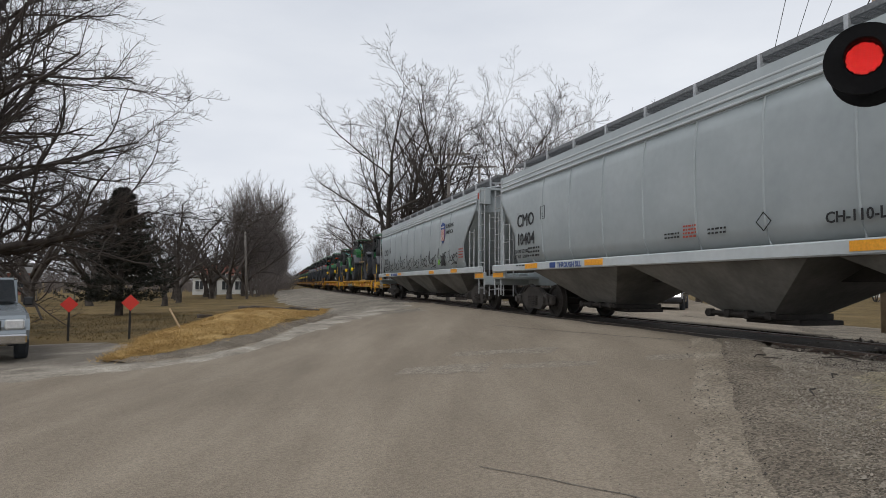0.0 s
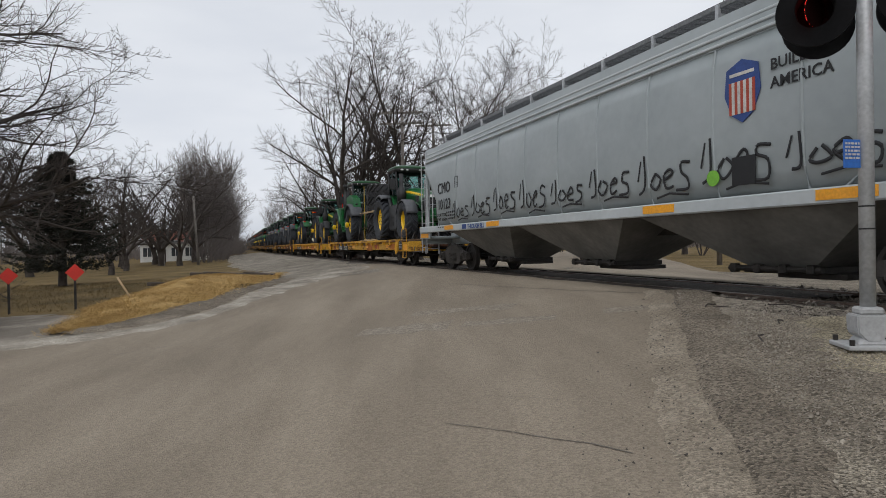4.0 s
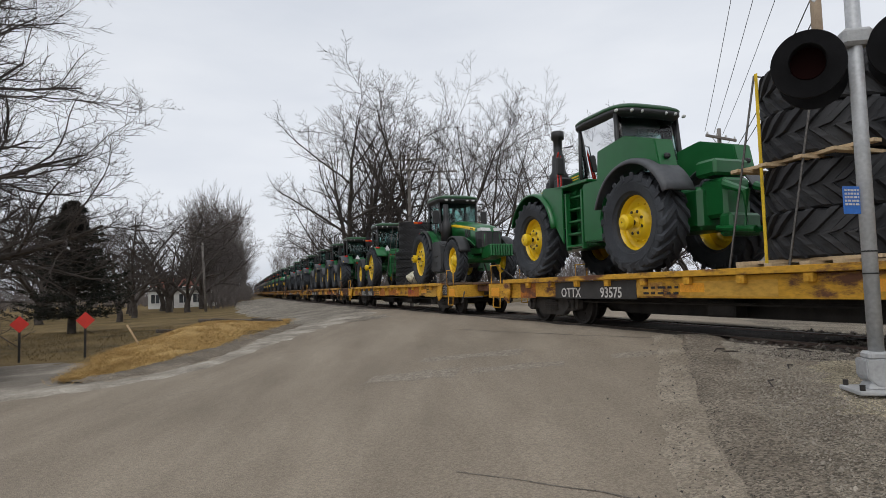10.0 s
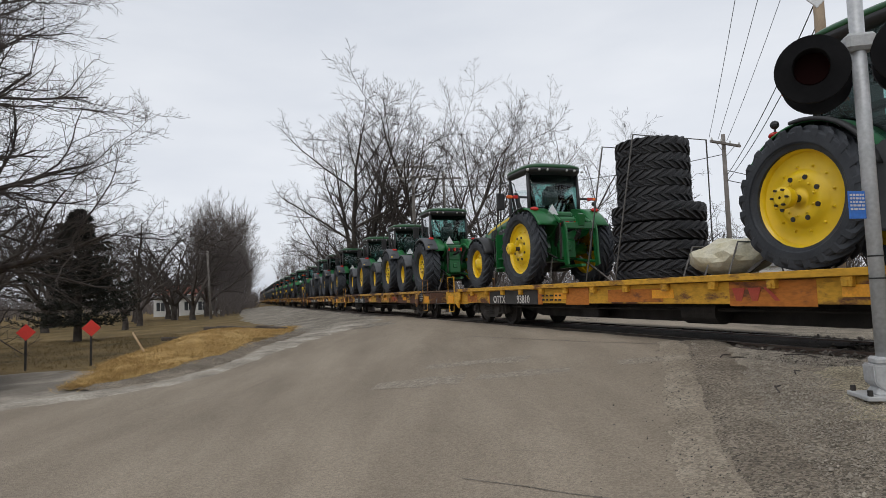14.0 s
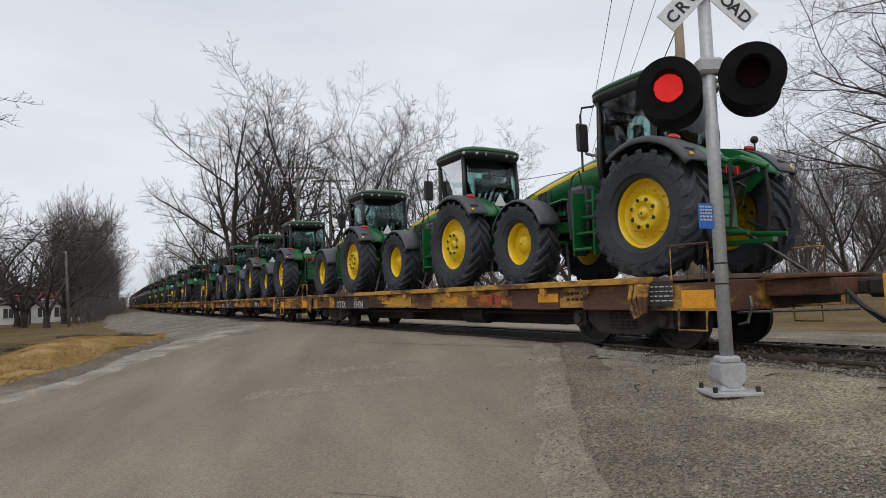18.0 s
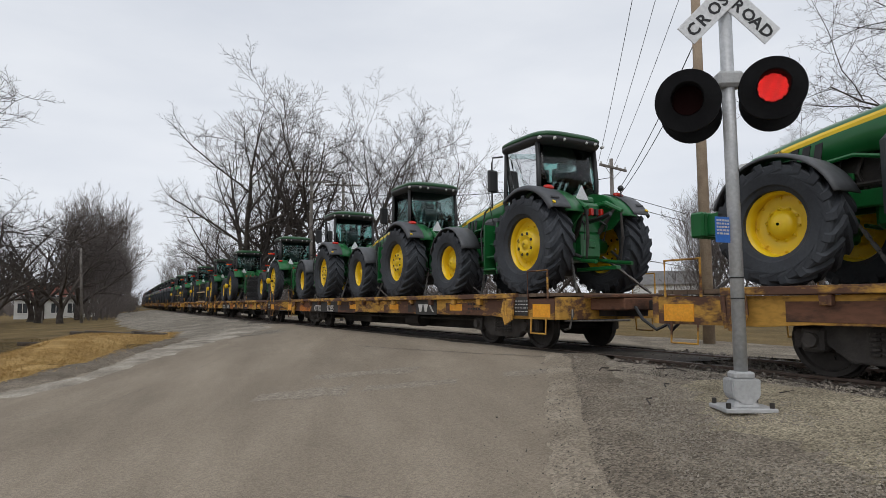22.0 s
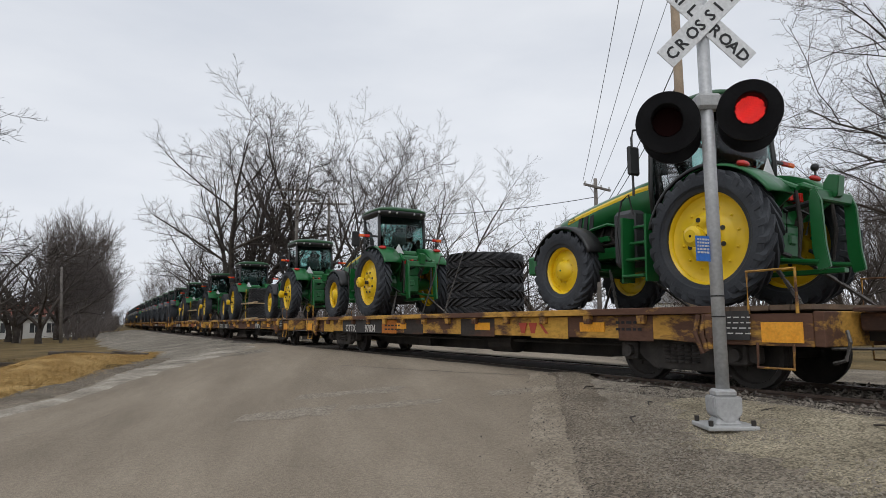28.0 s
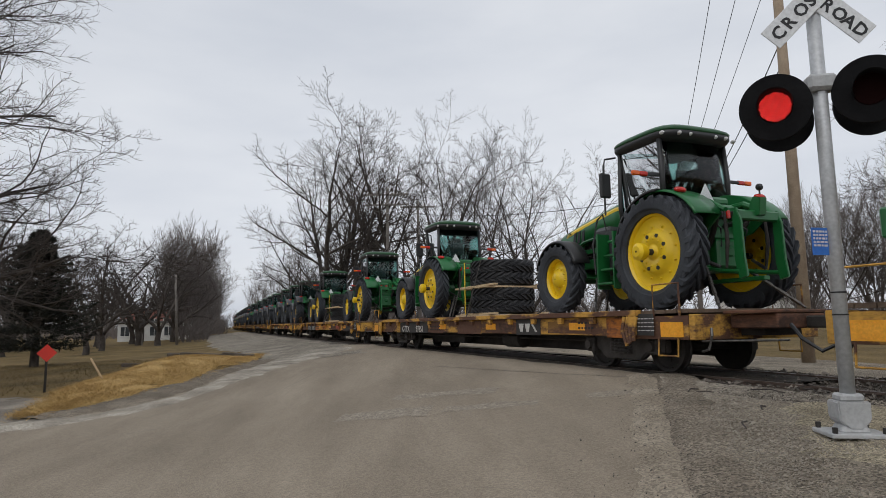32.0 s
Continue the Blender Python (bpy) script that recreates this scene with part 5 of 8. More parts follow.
def tractor(kind, number):
    """A row-crop tractor: x forward, origin under the rear axle. kind: wide, medium or thin tyres."""
    names = {"wide": "green farm tractor with wide tyres on a flatcar", "medium": "green farm tractor with grey fenders on a flatcar", "thin": "green row-crop tractor with narrow tyres on a flatcar"}
    tr = thing("tractor", names[kind], "tractor", "tractors on the train")
    thin = kind == "thin"
    rear = {"wide": REAR_WIDE, "medium": REAR_MED, "thin": REAR_THIN}[kind]
    fr, fr_r = (FRONT_THIN, 0.77) if thin else (FRONT_WIDE, 0.80)
    for sg in (-1, 1):
        wheel(tr, "rear_wheel", rear, 0, sg * 1.02, 0.97 if kind == "wide" else 1.0, sg, shaft=thin)
        wheel(tr, "front_wheel", fr, 3.25, sg * 0.92, fr_r, sg)
    # gearbox, frame rails and axles
    bm = bmesh.new()
    box(bm, 0.15, 0, 1.0, 1.1, 0.7, 0.7, 0.08)
    box(bm, 1.5, 0, 0.95, 2.0, 0.55, 0.5, 0.06)
    for sg in (-1, 1):
        tube(bm, [(0, sg * 0.3, 1.0), (0, sg * 0.45, 1.0), (0, sg * 0.85, 1.0)], [0.3, 0.22, 0.16], 14)
        box(bm, 3.1, sg * 0.3, 1.08, 2.1, 0.1, 0.22, 0.02)
    part("chassis", bm, GREEN, tr)
    bm = bmesh.new()
    tube(bm, [(3.25, -0.75, fr_r), (3.25, -0.3, fr_r + 0.06), (3.25, 0.3, fr_r + 0.06), (3.25, 0.75, fr_r)], [0.13, 0.16, 0.16, 0.13], 12)
    for sg in (-1, 1):
        box(bm, 3.25, sg * 0.66, fr_r, 0.24, 0.14, 0.4, 0.05)
        tube(bm, [(2.8, sg * 0.15, fr_r), (2.85, sg * 0.66, fr_r)], 0.03, 6)
    part("front_axle", bm, GREEN, tr)
    # hood: a sloping shell whose side panels rise over the engine
    bm = bmesh.new()
    rings = []
    for x, hw, z0, z1, sh in ((1.42, 0.43, 1.62, 2.31, 0.16), (1.9, 0.43, 1.62, 2.27, 0.15), (2.5, 0.42, 1.66, 2.18, 0.15), (3.0, 0.41, 1.60, 2.10, 0.15), (3.4, 0.40, 1.30, 2.03, 0.15), (3.75, 0.38, 1.16, 1.96, 0.15), (4.05, 0.36, 1.12, 1.90, 0.14), (4.24, 0.32, 1.13, 1.83, 0.13), (4.33, 0.27, 1.18, 1.70, 0.12)):
        rings.append([(x, y, z) for y, z in ((-hw, z0), (-hw - 0.015, z0 + (z1 - z0) * 0.5), (-hw, z1 - sh), (-hw + 0.06, z1 - sh * 0.4), (-hw + sh, z1), (0, z1 + 0.03), (hw - sh, z1), (hw - 0.06, z1 - sh * 0.4), (hw, z1 - sh), (hw + 0.015, z0 + (z1 - z0) * 0.5), (hw, z0))])
    loft(bm, rings)
    hood = part("hood", bm, GREEN, tr, "glossy green sloping hood", smooth=True)
    for sg in (-1, 1):
        bm = bmesh.new()
        sheet(bm, [[(x, sg * (hw + 0.006), z - 0.045), (x, sg * (hw + 0.006), z + 0.005), (x, sg * (hw - 0.03), z + 0.05)] for x, hw, z in ((1.45, 0.43, 2.15), (1.9, 0.43, 2.12), (2.5, 0.42, 2.03), (3.0, 0.41, 1.95), (3.4, 0.40, 1.88), (3.75, 0.38, 1.81))], 0.006)
        part("stripe", bm, YELLOW, hood, "yellow hood stripe")
        # black grille wrapping round the nose
        bm = bmesh.new()
        sheet(bm, [[(4.37, sg * 0.01, 1.2), (4.37, sg * 0.01, 1.45), (4.37, sg * 0.01, 1.68)], [(4.36, sg * 0.22, 1.2), (4.36, sg * 0.22, 1.45), (4.355, sg * 0.22, 1.68)], [(4.27, sg * 0.345, 1.17), (4.27, sg * 0.365, 1.45), (4.26, sg * 0.345, 1.70)], [(4.06, sg * 0.39, 1.15), (4.06, sg * 0.402, 1.45), (4.06, sg * 0.392, 1.71)], [(3.92, sg * 0.402, 1.18), (3.88, sg * 0.415, 1.45), (3.84, sg * 0.405, 1.70)]], 0.012)
        part("grille", bm, BLACK, hood, "black wraparound grille")
        bm = bmesh.new()
        sheet(bm, [[(4.36, sg * 0.06, 1.70), (4.31, sg * 0.06, 1.81)], [(4.335, sg * 0.23, 1.71), (4.29, sg * 0.23, 1.82)], [(4.24, sg * 0.355, 1.725), (4.20, sg * 0.345, 1.83)], [(4.0, sg * 0.395, 1.74), (3.98, sg * 0.385, 1.82)]], 0.012)
        part("headlight", bm, LAMP_CLEAR, hood, "clear slanting headlight")
        for xv, hv in ((3.06, 0.36), (3.22, 0.34), (3.38, 0.32)):
            bm = bmesh.new()
            extrude_poly(bm, [(xv - 0.05, 1.76 - hv * 0.5), (xv + 0.05, 1.76 - hv * 0.5), (xv + 0.0, 1.72 + hv * 0.35), (xv - 0.1, 1.74 + hv * 0.35)], sg * 0.39, sg * 0.43)
            part("hood_vent", bm, BLACK, hood, "black slanted hood vent")
    words(number, 0.085, INK, hood, pose(3.42, -0.415, 1.845, 0, 11, 0))
    words(number, 0.085, INK, hood, pose(3.72, 0.412, 1.79, 0, -11, 180))
    # engine under the hood
    bm = bmesh.new()
    box(bm, 2.45, 0, 1.4, 1.7, 0.5, 0.55, 0.05)
    for sg in (-1, 1):
        for k in range(6):
            tube(bm, [(1.75 + 0.26 * k, sg * 0.27, 1.15), (1.85 + 0.26 * k, sg * 0.33, 1.4), (1.8 + 0.26 * k, sg * 0.28, 1.62)], 0.028, 6)
        tube(bm, [(1.7, sg * 0.3, 1.28), (3.3, sg * 0.34, 1.24)], 0.03, 6)
    part("engine", bm, STEEL_DARK, tr)
    for sg in (-1, 1):
        bm = bmesh.new()
        tube(bm, [(3.75, sg * 0.38, 1.25), (3.4, sg * 0.42, 1.45), (3.0, sg * 0.43, 1.58), (2.6, sg * 0.43, 1.62), (2.2, sg * 0.42, 1.52), (1.95, sg * 0.4, 1.3)], 0.03, 6)
        box(bm, 2.9, sg * 0.36, 1.36, 0.5, 0.06, 0.1, 0.01)
        part("side_rail", bm, GREEN, tr)
    # front weight bracket
    bm = bmesh.new()
    extrude_poly(bm, [(4.0, 0.75), (4.95, 0.85), (5.0, 1.12), (4.6, 1.22), (4.0, 1.15)], -0.28, 0.28, 0.03)
    part("weight_bracket", bm, GREEN, tr, "green front weight bracket")
    bm = bmesh.new()
    box(bm, 0, 0, 0, 0.24, 0.07, 0.4, 0.03)
    weight = part("front_weight", bm, GREEN, tr, m=pose(4.95, -0.36, 1.02))
    for k in range(1, 9):
        share("front_weight", weight.data, tr, pose(4.95, -0.36 + 0.09 * k, 1.02))
    cab(tr, 1.62, 3.16, 0.06, 1.22, 0.76)
    cab_roof(tr, 1.5, -0.2, 0.88, 3.29)
    for sg in (-1, 1):
        # mudguard: green inside, grey flap over wide tyres
        bm = bmesh.new()
        sheet(bm, guard(1.10, 22, 150, sg * 0.5, sg * (1.06 if thin else 0.92), 0.04, cz=1.0), 0.02)
        part("fender", bm, GREEN, tr, "green rear fender", smooth=True)
        bm = bmesh.new()
        sheet(bm, guard(1.115, 14, 96 if thin else 62, sg * (0.98 if thin else 0.84), sg * (1.12 if thin else 1.02), 0.05, cz=1.0), 0.02)
        part("fender_edge", bm, BLACK, tr, "black fender edge", smooth=True)
        if not thin:
            bm = bmesh.new()
            sheet(bm, guard(1.13, 55, 148, sg * 0.82, sg * 1.30, 0.10, cz=1.0), 0.025)
            flap = part("fender_flap", bm, FENDER_GREY, tr, "grey rear fender flap", smooth=True)
            q = radians(136)
            bm = bmesh.new()
            box(bm, 0, 0, 0, 0.06, 0.2, 0.02, 0.01)
            part("flap_slot", bm, BLACK, flap, m=pose(1.15 * math.cos(q), sg * 1.1, 1.0 + 1.15 * math.sin(q), 0, -46, 0))
            bm = bmesh.new()
            box(bm, 0, 0, 0, 0.05, 0.06, 0.02)
            part("flap_reflector", bm, YELLOW, flap, m=pose(1.15 * math.cos(radians(143)), sg * 1.2, 1.0 + 1.15 * math.sin(radians(143)), 0, -53, 0))
        bm = bmesh.new()
        pts = [(1.09 * math.cos(radians(a)), 1.0 + 1.09 * math.sin(radians(a))) for a in range(22, 151, 8)]
        extrude_poly(bm, pts + [(-0.62, 1.3), (0.8, 1.15)], sg * 0.5, sg * 0.54)
        part("fender_skirt", bm, GREEN, tr)
        bm = bmesh.new()
        r = bmesh.ops.create_uvsphere(bm, u_segments=14, v_segments=8, radius=0.1)
        bmesh.ops.scale(bm, vec=(0.75, 1.25, 0.5), verts=r["verts"])
        part("tail_light", bm, LAMP_RED, tr, "red oval tail light", m=pose(-0.42 if not thin else -0.5, sg * 0.92, 2.07 if not thin else 2.02, 0, -24, 0), smooth=True)
        if thin:
            bm = bmesh.new()
            box(bm, 0.1, sg * 0.93, 2.42, 0.05, 0.34, 0.06, 0.01)
            arm = part("signal_arm", bm, BLACK, tr)
            for y, mat, lab in ((1.16, LAMP_RED, "red marker lamp"), (1.34, LAMP_ORANGE, "orange marker lamp")):
                bm = bmesh.new()
                box(bm, 0.1, sg * y, 2.42, 0.055, 0.18, 0.085, 0.02)
                part("marker_lamp", bm, mat, arm, lab)
        # tall mirror on its arm, with the rail below
        bm = bmesh.new()
        tube(bm, [(1.3, sg * 0.8, 3.05), (1.42, sg * 0.98, 3.03), (1.44, sg * 1.0, 2.9), (1.44, sg * 1.0, 1.9)], 0.02, 6)
        arm = part("mirror_arm", bm, BLACK, tr)
        bm = bmesh.new()
        box(bm, 1.44, sg * 0.98, 2.5, 0.08, 0.26, 0.5, 0.03)
        part("mirror", bm, BLACK, arm, "tall black mirror housing")
        bm = bmesh.new()
        sheet(bm, guard(fr_r + 0.08, 18, 160, sg * 0.68, sg * (1.08 if thin else 1.18), 0.05, cx=3.25, cz=fr_r), 0.022)
        part("front_fender", bm, FENDER_GREY if not thin else BLACK, tr, "dark front fender", smooth=True)
    # steps and battery box on one side, fuel tank on the other
    bm = bmesh.new()
    for k in range(4):
        box(bm, 1.45 - 0.03 * k, 0.98 - 0.07 * k, 0.55 + 0.28 * k, 0.46, 0.24, 0.045, 0.01)
    for x in (1.2, 1.7):
        extrude_poly(bm, [(x - 0.015, 0.45), (x + 0.015, 0.45), (x + 0.0, 1.55), (x - 0.05, 1.55)], 0.78, 1.06)
    part("step", bm, GREEN, tr, "green access steps")
    bm = bmesh.new()
    tube(bm, [(1.75, 1.06, 0.75), (1.78, 1.08, 1.35), (1.72, 1.0, 1.85), (1.6, 0.95, 1.95), (1.56, 0.9, 1.6)], 0.02, 6)
    part("grab_rail", bm, BLACK, tr)
    bm = bmesh.new()
    box(bm, 1.95, 0.55, 1.25, 0.5, 0.42, 1.0, 0.08)
    box(bm, 1.0, 0.6, 0.85, 0.8, 0.4, 0.5, 0.08)
    part("battery_box", bm, PLASTIC, tr)
    bm = bmesh.new()
    extrude_poly(bm, [(0.72, 0.62), (1.0, 0.42), (1.95, 0.42), (2.05, 0.6), (2.05, 1.42), (1.85, 1.56), (1.0, 1.56), (0.72, 1.3)], -0.5, -1.02, 0.05)
    tank = part("fuel_tank", bm, PLASTIC, tr, "charcoal plastic fuel tank")
    bm = bmesh.new()
    box(bm, 1.4, -1.025, 1.0, 0.5, 0.02, 0.04)
    box(bm, 1.4, -1.025, 0.72, 0.36, 0.02, 0.18)
    part("tank_step", bm, BLACK, tank)
    bm = bmesh.new()
    lathe(bm, [(0.02, 1.5), (0.2, 1.5), (0.2, 2.1), (0.17, 2.25), (0.11, 2.35), (0.1, 2.5), (0.1, 2.95), (0.085, 2.95), (0.08, 2.8), (0.02, 2.8)], 18, "z")
    part("exhaust_pipe", bm, BLACK, tr, "black exhaust stack", m=pose(1.62, -0.64, 0), smooth=True)
    # hitch: rocker arms, links, cylinders and the frame that picks up the implement
    for sg in (-1, 1):
        # lift links and sway blocks: dark colours stand in for shade between the wheels
        for nm, pts, r, mat in (("lower_link", [(-0.2, sg * 0.28, 0.72), (-0.8, sg * 0.42, 0.62), (-1.2, sg * 0.46, 0.58)], 0.038, GREEN), ("lift_arm", [(-0.25, sg * 0.36, 1.78), (-0.6, sg * 0.40, 1.82), (-0.98, sg * 0.45, 1.62)], [0.075, 0.06, 0.045], GREEN), ("lift_link", [(-0.95, sg * 0.45, 1.62), (-0.98, sg * 0.45, 1.1), (-0.92, sg * 0.44, 0.66)], [0.02, 0.035, 0.02], STEEL_DARK), ("lift_cylinder", [(-0.3, sg * 0.22, 0.95), (-0.62, sg * 0.33, 1.4), (-0.82, sg * 0.4, 1.68)], [0.05, 0.05, 0.025], STEEL_DARK), ("sway_block", [(-0.5, sg * 0.62, 0.86), (-0.85, sg * 0.5, 0.68)], 0.03, BLACK), ("side_hose", [(-0.45, sg * 0.2, 1.55), (-0.72, sg * 0.3, 1.35), (-0.66, sg * 0.25, 1.05)], 0.018, BLACK)):
            bm = bmesh.new()
            tube(bm, pts, r, 8)
            part(nm, bm, mat, tr)
        for x0, x1, y1, r in ((-0.45, -1.2, 0.95, 0.022), (3.3, 4.2, 1.0, 0.018), (2.6, 1.9, 1.0, 0.02)):
            bm = bmesh.new()
            steps = 9
            for k in range(steps):
                u, v = k / steps, (k + 1.35) / steps
                p = [(x0 + (x1 - x0) * q, sg * (0.42 + (y1 - 0.42) * q), 0.75 * (1 - q)) for q in (u, min(v, 1))]
                tube(bm, p, r * (1.5 if k % 2 else 1.0), 5)
            part("tie_down_chain", bm, CHAIN, tr)
    if thin:
        bm = bmesh.new()
        for sg in (-1, 1):
            extrude_poly(bm, [(-1.34, 0.5), (-1.18, 0.46), (-1.12, 0.75), (-1.12, 1.45), (-1.2, 1.62), (-1.28, 1.4), (-1.3, 0.8)], sg * 0.42, sg * 0.48, 0.01)
        box(bm, -1.18, 0, 1.5, 0.12, 0.92, 0.16, 0.02)
        extrude_poly(bm, [(-1.1, 1.45), (-1.3, 1.5), (-1.34, 1.78), (-1.2, 1.82), (-1.12, 1.7)], -0.08, 0.08, 0.01)
        part("quick_hitch", bm, GREEN, tr, "green hitch frame")
    bm = bmesh.new()
    tube(bm, [(-0.4, 0, 1.42), (-0.75, 0, 1.45), (-1.12, 0, 1.52)], 0.045, 8)
    part("top_link", bm, BLACK, tr)
    bm = bmesh.new()
    box(bm, -0.36, 0, 1.5, 0.3, 0.7, 0.66, 0.06)
    box(bm, -0.25, 0, 1.9, 0.3, 0.6, 0.16, 0.05)
    box(bm, -0.48, 0, 0.95, 0.22, 0.5, 0.5, 0.04)
    box(bm, -0.55, 0, 0.98, 0.14, 0.2, 0.2, 0.04)
    box(bm, -0.75, 0, 0.48, 1.1, 0.12, 0.07, 0.01)
    part("hitch_housing", bm, GREEN, tr, "green hitch housing with drawbar")
    for k in range(5):
        bm = bmesh.new()
        box(bm, -0.57, -0.26 + 0.13 * k, 1.62, 0.14, 0.07, 0.14, 0.01)
        part("hydraulic_coupler", bm, BLACK if k % 2 else LAMP_RED, tr)
    bm = bmesh.new()
    extrude_poly(bm, [(-0.17, 0), (0.17, 0), (0, 0.29)], -0.005, 0.005)
    part("warning_triangle", bm, SIGN_WHITE, tr, "covered warning triangle", m=pose(-0.56, 0.42 if thin else 0.2, 1.86, 0, 0, 90))
    bm = bmesh.new()
    tube(bm, [(-0.52, -0.9, 2.02), (-0.52, -0.9, 2.14)], 0.016, 6)
    r = bmesh.ops.create_uvsphere(bm, u_segments=10, v_segments=6, radius=0.065)
    bmesh.ops.transform(bm, matrix=pose(-0.52, -0.9, 2.19), verts=r["verts"])
    part("beacon", bm, BLACK, tr, "small black work lamp")
    return tr


def big_tractor():
    """The articulated four-wheel-drive tractor with four equal wheels and a tall stack."""
    tr = thing("articulated_tractor", "big green articulated tractor with four equal yellow wheels", "tractor", "tractors on the train")
    for x in (0, 4.0):
        for sg in (-1, 1):
            wheel(tr, "wheel", REAR_WIDE, x, sg * 1.0, 0.97, sg, shaft=True)
    bm = bmesh.new()
    box(bm, 0.1, 0, 1.15, 2.0, 0.9, 0.8, 0.08)
    box(bm, 4.0, 0, 1.05, 3.4, 0.9, 0.7, 0.08)
    for x in (0, 4.0):
        tube(bm, [(x, -0.85, 1.0), (x, 0.85, 1.0)], 0.2, 14)
    part("chassis", bm, GREEN, tr)
    bm = bmesh.new()
    rings = []
    for x, hw, z0, z1, sh in ((2.8, 0.52, 1.5, 2.60, 0.2), (3.6, 0.52, 1.4, 2.56, 0.2), (4.6, 0.5, 1.2, 2.46, 0.2), (5.5, 0.48, 1.1, 2.34, 0.2), (6.0, 0.44, 1.1, 2.24, 0.18), (6.25, 0.36, 1.15, 2.0, 0.16)):
        rings.append([(x, y, z) for y, z in ((-hw, z0), (-hw, z1 - sh), (-hw + 0.07, z1 - sh * 0.4), (-hw + sh, z1), (0, z1 + 0.03), (hw - sh, z1), (hw - 0.07, z1 - sh * 0.4), (hw, z1 - sh), (hw, z0))])
    loft(bm, rings)
    hood = part("hood", bm, GREEN, tr, "green sloping hood", smooth=True)
    for sg in (-1, 1):
        bm = bmesh.new()
        sheet(bm, [[(x, sg * (hw + 0.006), z - 0.05), (x, sg * (hw - 0.02), z + 0.05)] for x, hw, z in ((2.9, 0.52, 2.4), (3.6, 0.52, 2.37), (4.6, 0.5, 2.27), (5.4, 0.48, 2.15))], 0.006)
        part("stripe", bm, YELLOW, hood, "yellow hood stripe")
        bm = bmesh.new()
        sheet(bm, [[(6.27, sg * 0.02, 1.2), (6.27, sg * 0.02, 1.95)], [(6.24, sg * 0.34, 1.2), (6.24, sg * 0.36, 1.98)], [(5.95, sg * 0.46, 1.15), (5.95, sg * 0.455, 2.02)], [(5.6, sg * 0.485, 1.3), (5.5, sg * 0.485, 2.0)]], 0.012)
        part("grille", bm, BLACK, hood, "black wraparound grille")
        # front mudguard with its side plate
        bm = bmesh.new()
        sheet(bm, guard(1.13, 20, 172, sg * 0.5, sg * 1.3, 0.06, cx=4.0, cz=1.0), 0.03)
        part("front_fender", bm, GREEN, tr, "green front fender", smooth=True)
        bm = bmesh.new()
        arc = [(4.0 + 1.14 * math.cos(radians(a)), 1.0 + 1.14 * math.sin(radians(a))) for a in range(172, 60, -8)]
        extrude_poly(bm, [(2.55, 0.75), (2.55, 2.08), (3.4, 2.16)] + [p for p in arc[::-1] if p[0] < 3.6], sg * 1.16, sg * 1.2, 0.008)
        part("fender_plate", bm, GREEN, tr)
        # body side between the axles, with the ladder let in
        bm = bmesh.new()
        extrude_poly(bm, [(1.05, 0.72), (1.78, 0.72), (1.78, 2.0), (0.95, 2.0), (0.95, 1.6), (1.12, 1.2)], sg * 0.5, sg * 1.16, 0.03)
        part("side_box", bm, GREEN, tr, "green side box")
        bm = bmesh.new()
        for x in (1.82, 2.46):
            box(bm, x, sg * 1.12, 1.25, 0.05, 0.12, 1.3, 0.01)
        ladder_ob = part("ladder", bm, GREEN, tr, "green access ladder")
        for k in range(5):
            bm = bmesh.new()
            box(bm, 2.14, sg * (1.08 - 0.03 * k), 0.68 + 0.28 * k, 0.6, 0.2, 0.05, 0.01)
            part("tread", bm, GREEN, ladder_ob)
        bm = bmesh.new()
        box(bm, 2.15, sg * 0.82, 1.35, 0.72, 0.04, 1.3)
        box(bm, 2.2, sg * 0.95, 2.06, 1.3, 0.5, 0.06, 0.01)
        part("walkway", bm, GREEN, tr)
        # rear mudguard: green cheek up to the cab, grey lip and flap
        bm = bmesh.new()
        arc = [(1.16 * math.cos(radians(a)), 1.0 + 1.16 * math.sin(radians(a))) for a in range(24, 130, 8)]
        extrude_poly(bm, arc + [(-0.6, 2.45), (0.3, 2.72), (1.2, 2.6), (1.25, 2.0)], sg * 0.72, sg * 1.14, 0.02)
        part("fender_cheek", bm, GREEN, tr, "green rear fender cheek")
        bm = bmesh.new()
        sheet(bm, guard(1.18, 18, 158, sg * 0.7, sg * 1.36, 0.1, cz=1.0), 0.03)
        part("fender", bm, FENDER_GREY, tr, "grey rear fender", smooth=True)
        bm = bmesh.new()
        r = bmesh.ops.create_uvsphere(bm, u_segments=14, v_segments=8, radius=0.11)
        bmesh.ops.scale(bm, vec=(0.75, 1.25, 0.5), verts=r["verts"])
        part("tail_light", bm, LAMP_RED, tr, "red oval tail light", m=pose(-0.45, sg * 1.0, 2.12, 0, -22, 0), smooth=True)
        for x in (-0.25, -0.7):
            bm = bmesh.new()
            box(bm, x, sg * 0.95, 2.26 if x > -0.5 else 2.12, 0.1, 0.12, 0.1, 0.03)
            part("work_lamp", bm, BLACK, tr)
        bm = bmesh.new()
        tube(bm, [(2.6, sg * 0.82, 3.05), (2.75, sg * 1.1, 3.02), (2.75, sg * 1.12, 2.4)], 0.016, 6)
        arm = part("mirror_arm", bm, BLACK, tr)
        bm = bmesh.new()
        box(bm, 2.75, sg * 1.1, 2.6, 0.06, 0.22, 0.42, 0.03)
        part("mirror", bm, BLACK, arm)
    cab(tr, 1.98, 3.4, 0.95, 2.35, 0.78)
    cab_roof(tr, 2.68, 0.72, 0.9, 3.54)
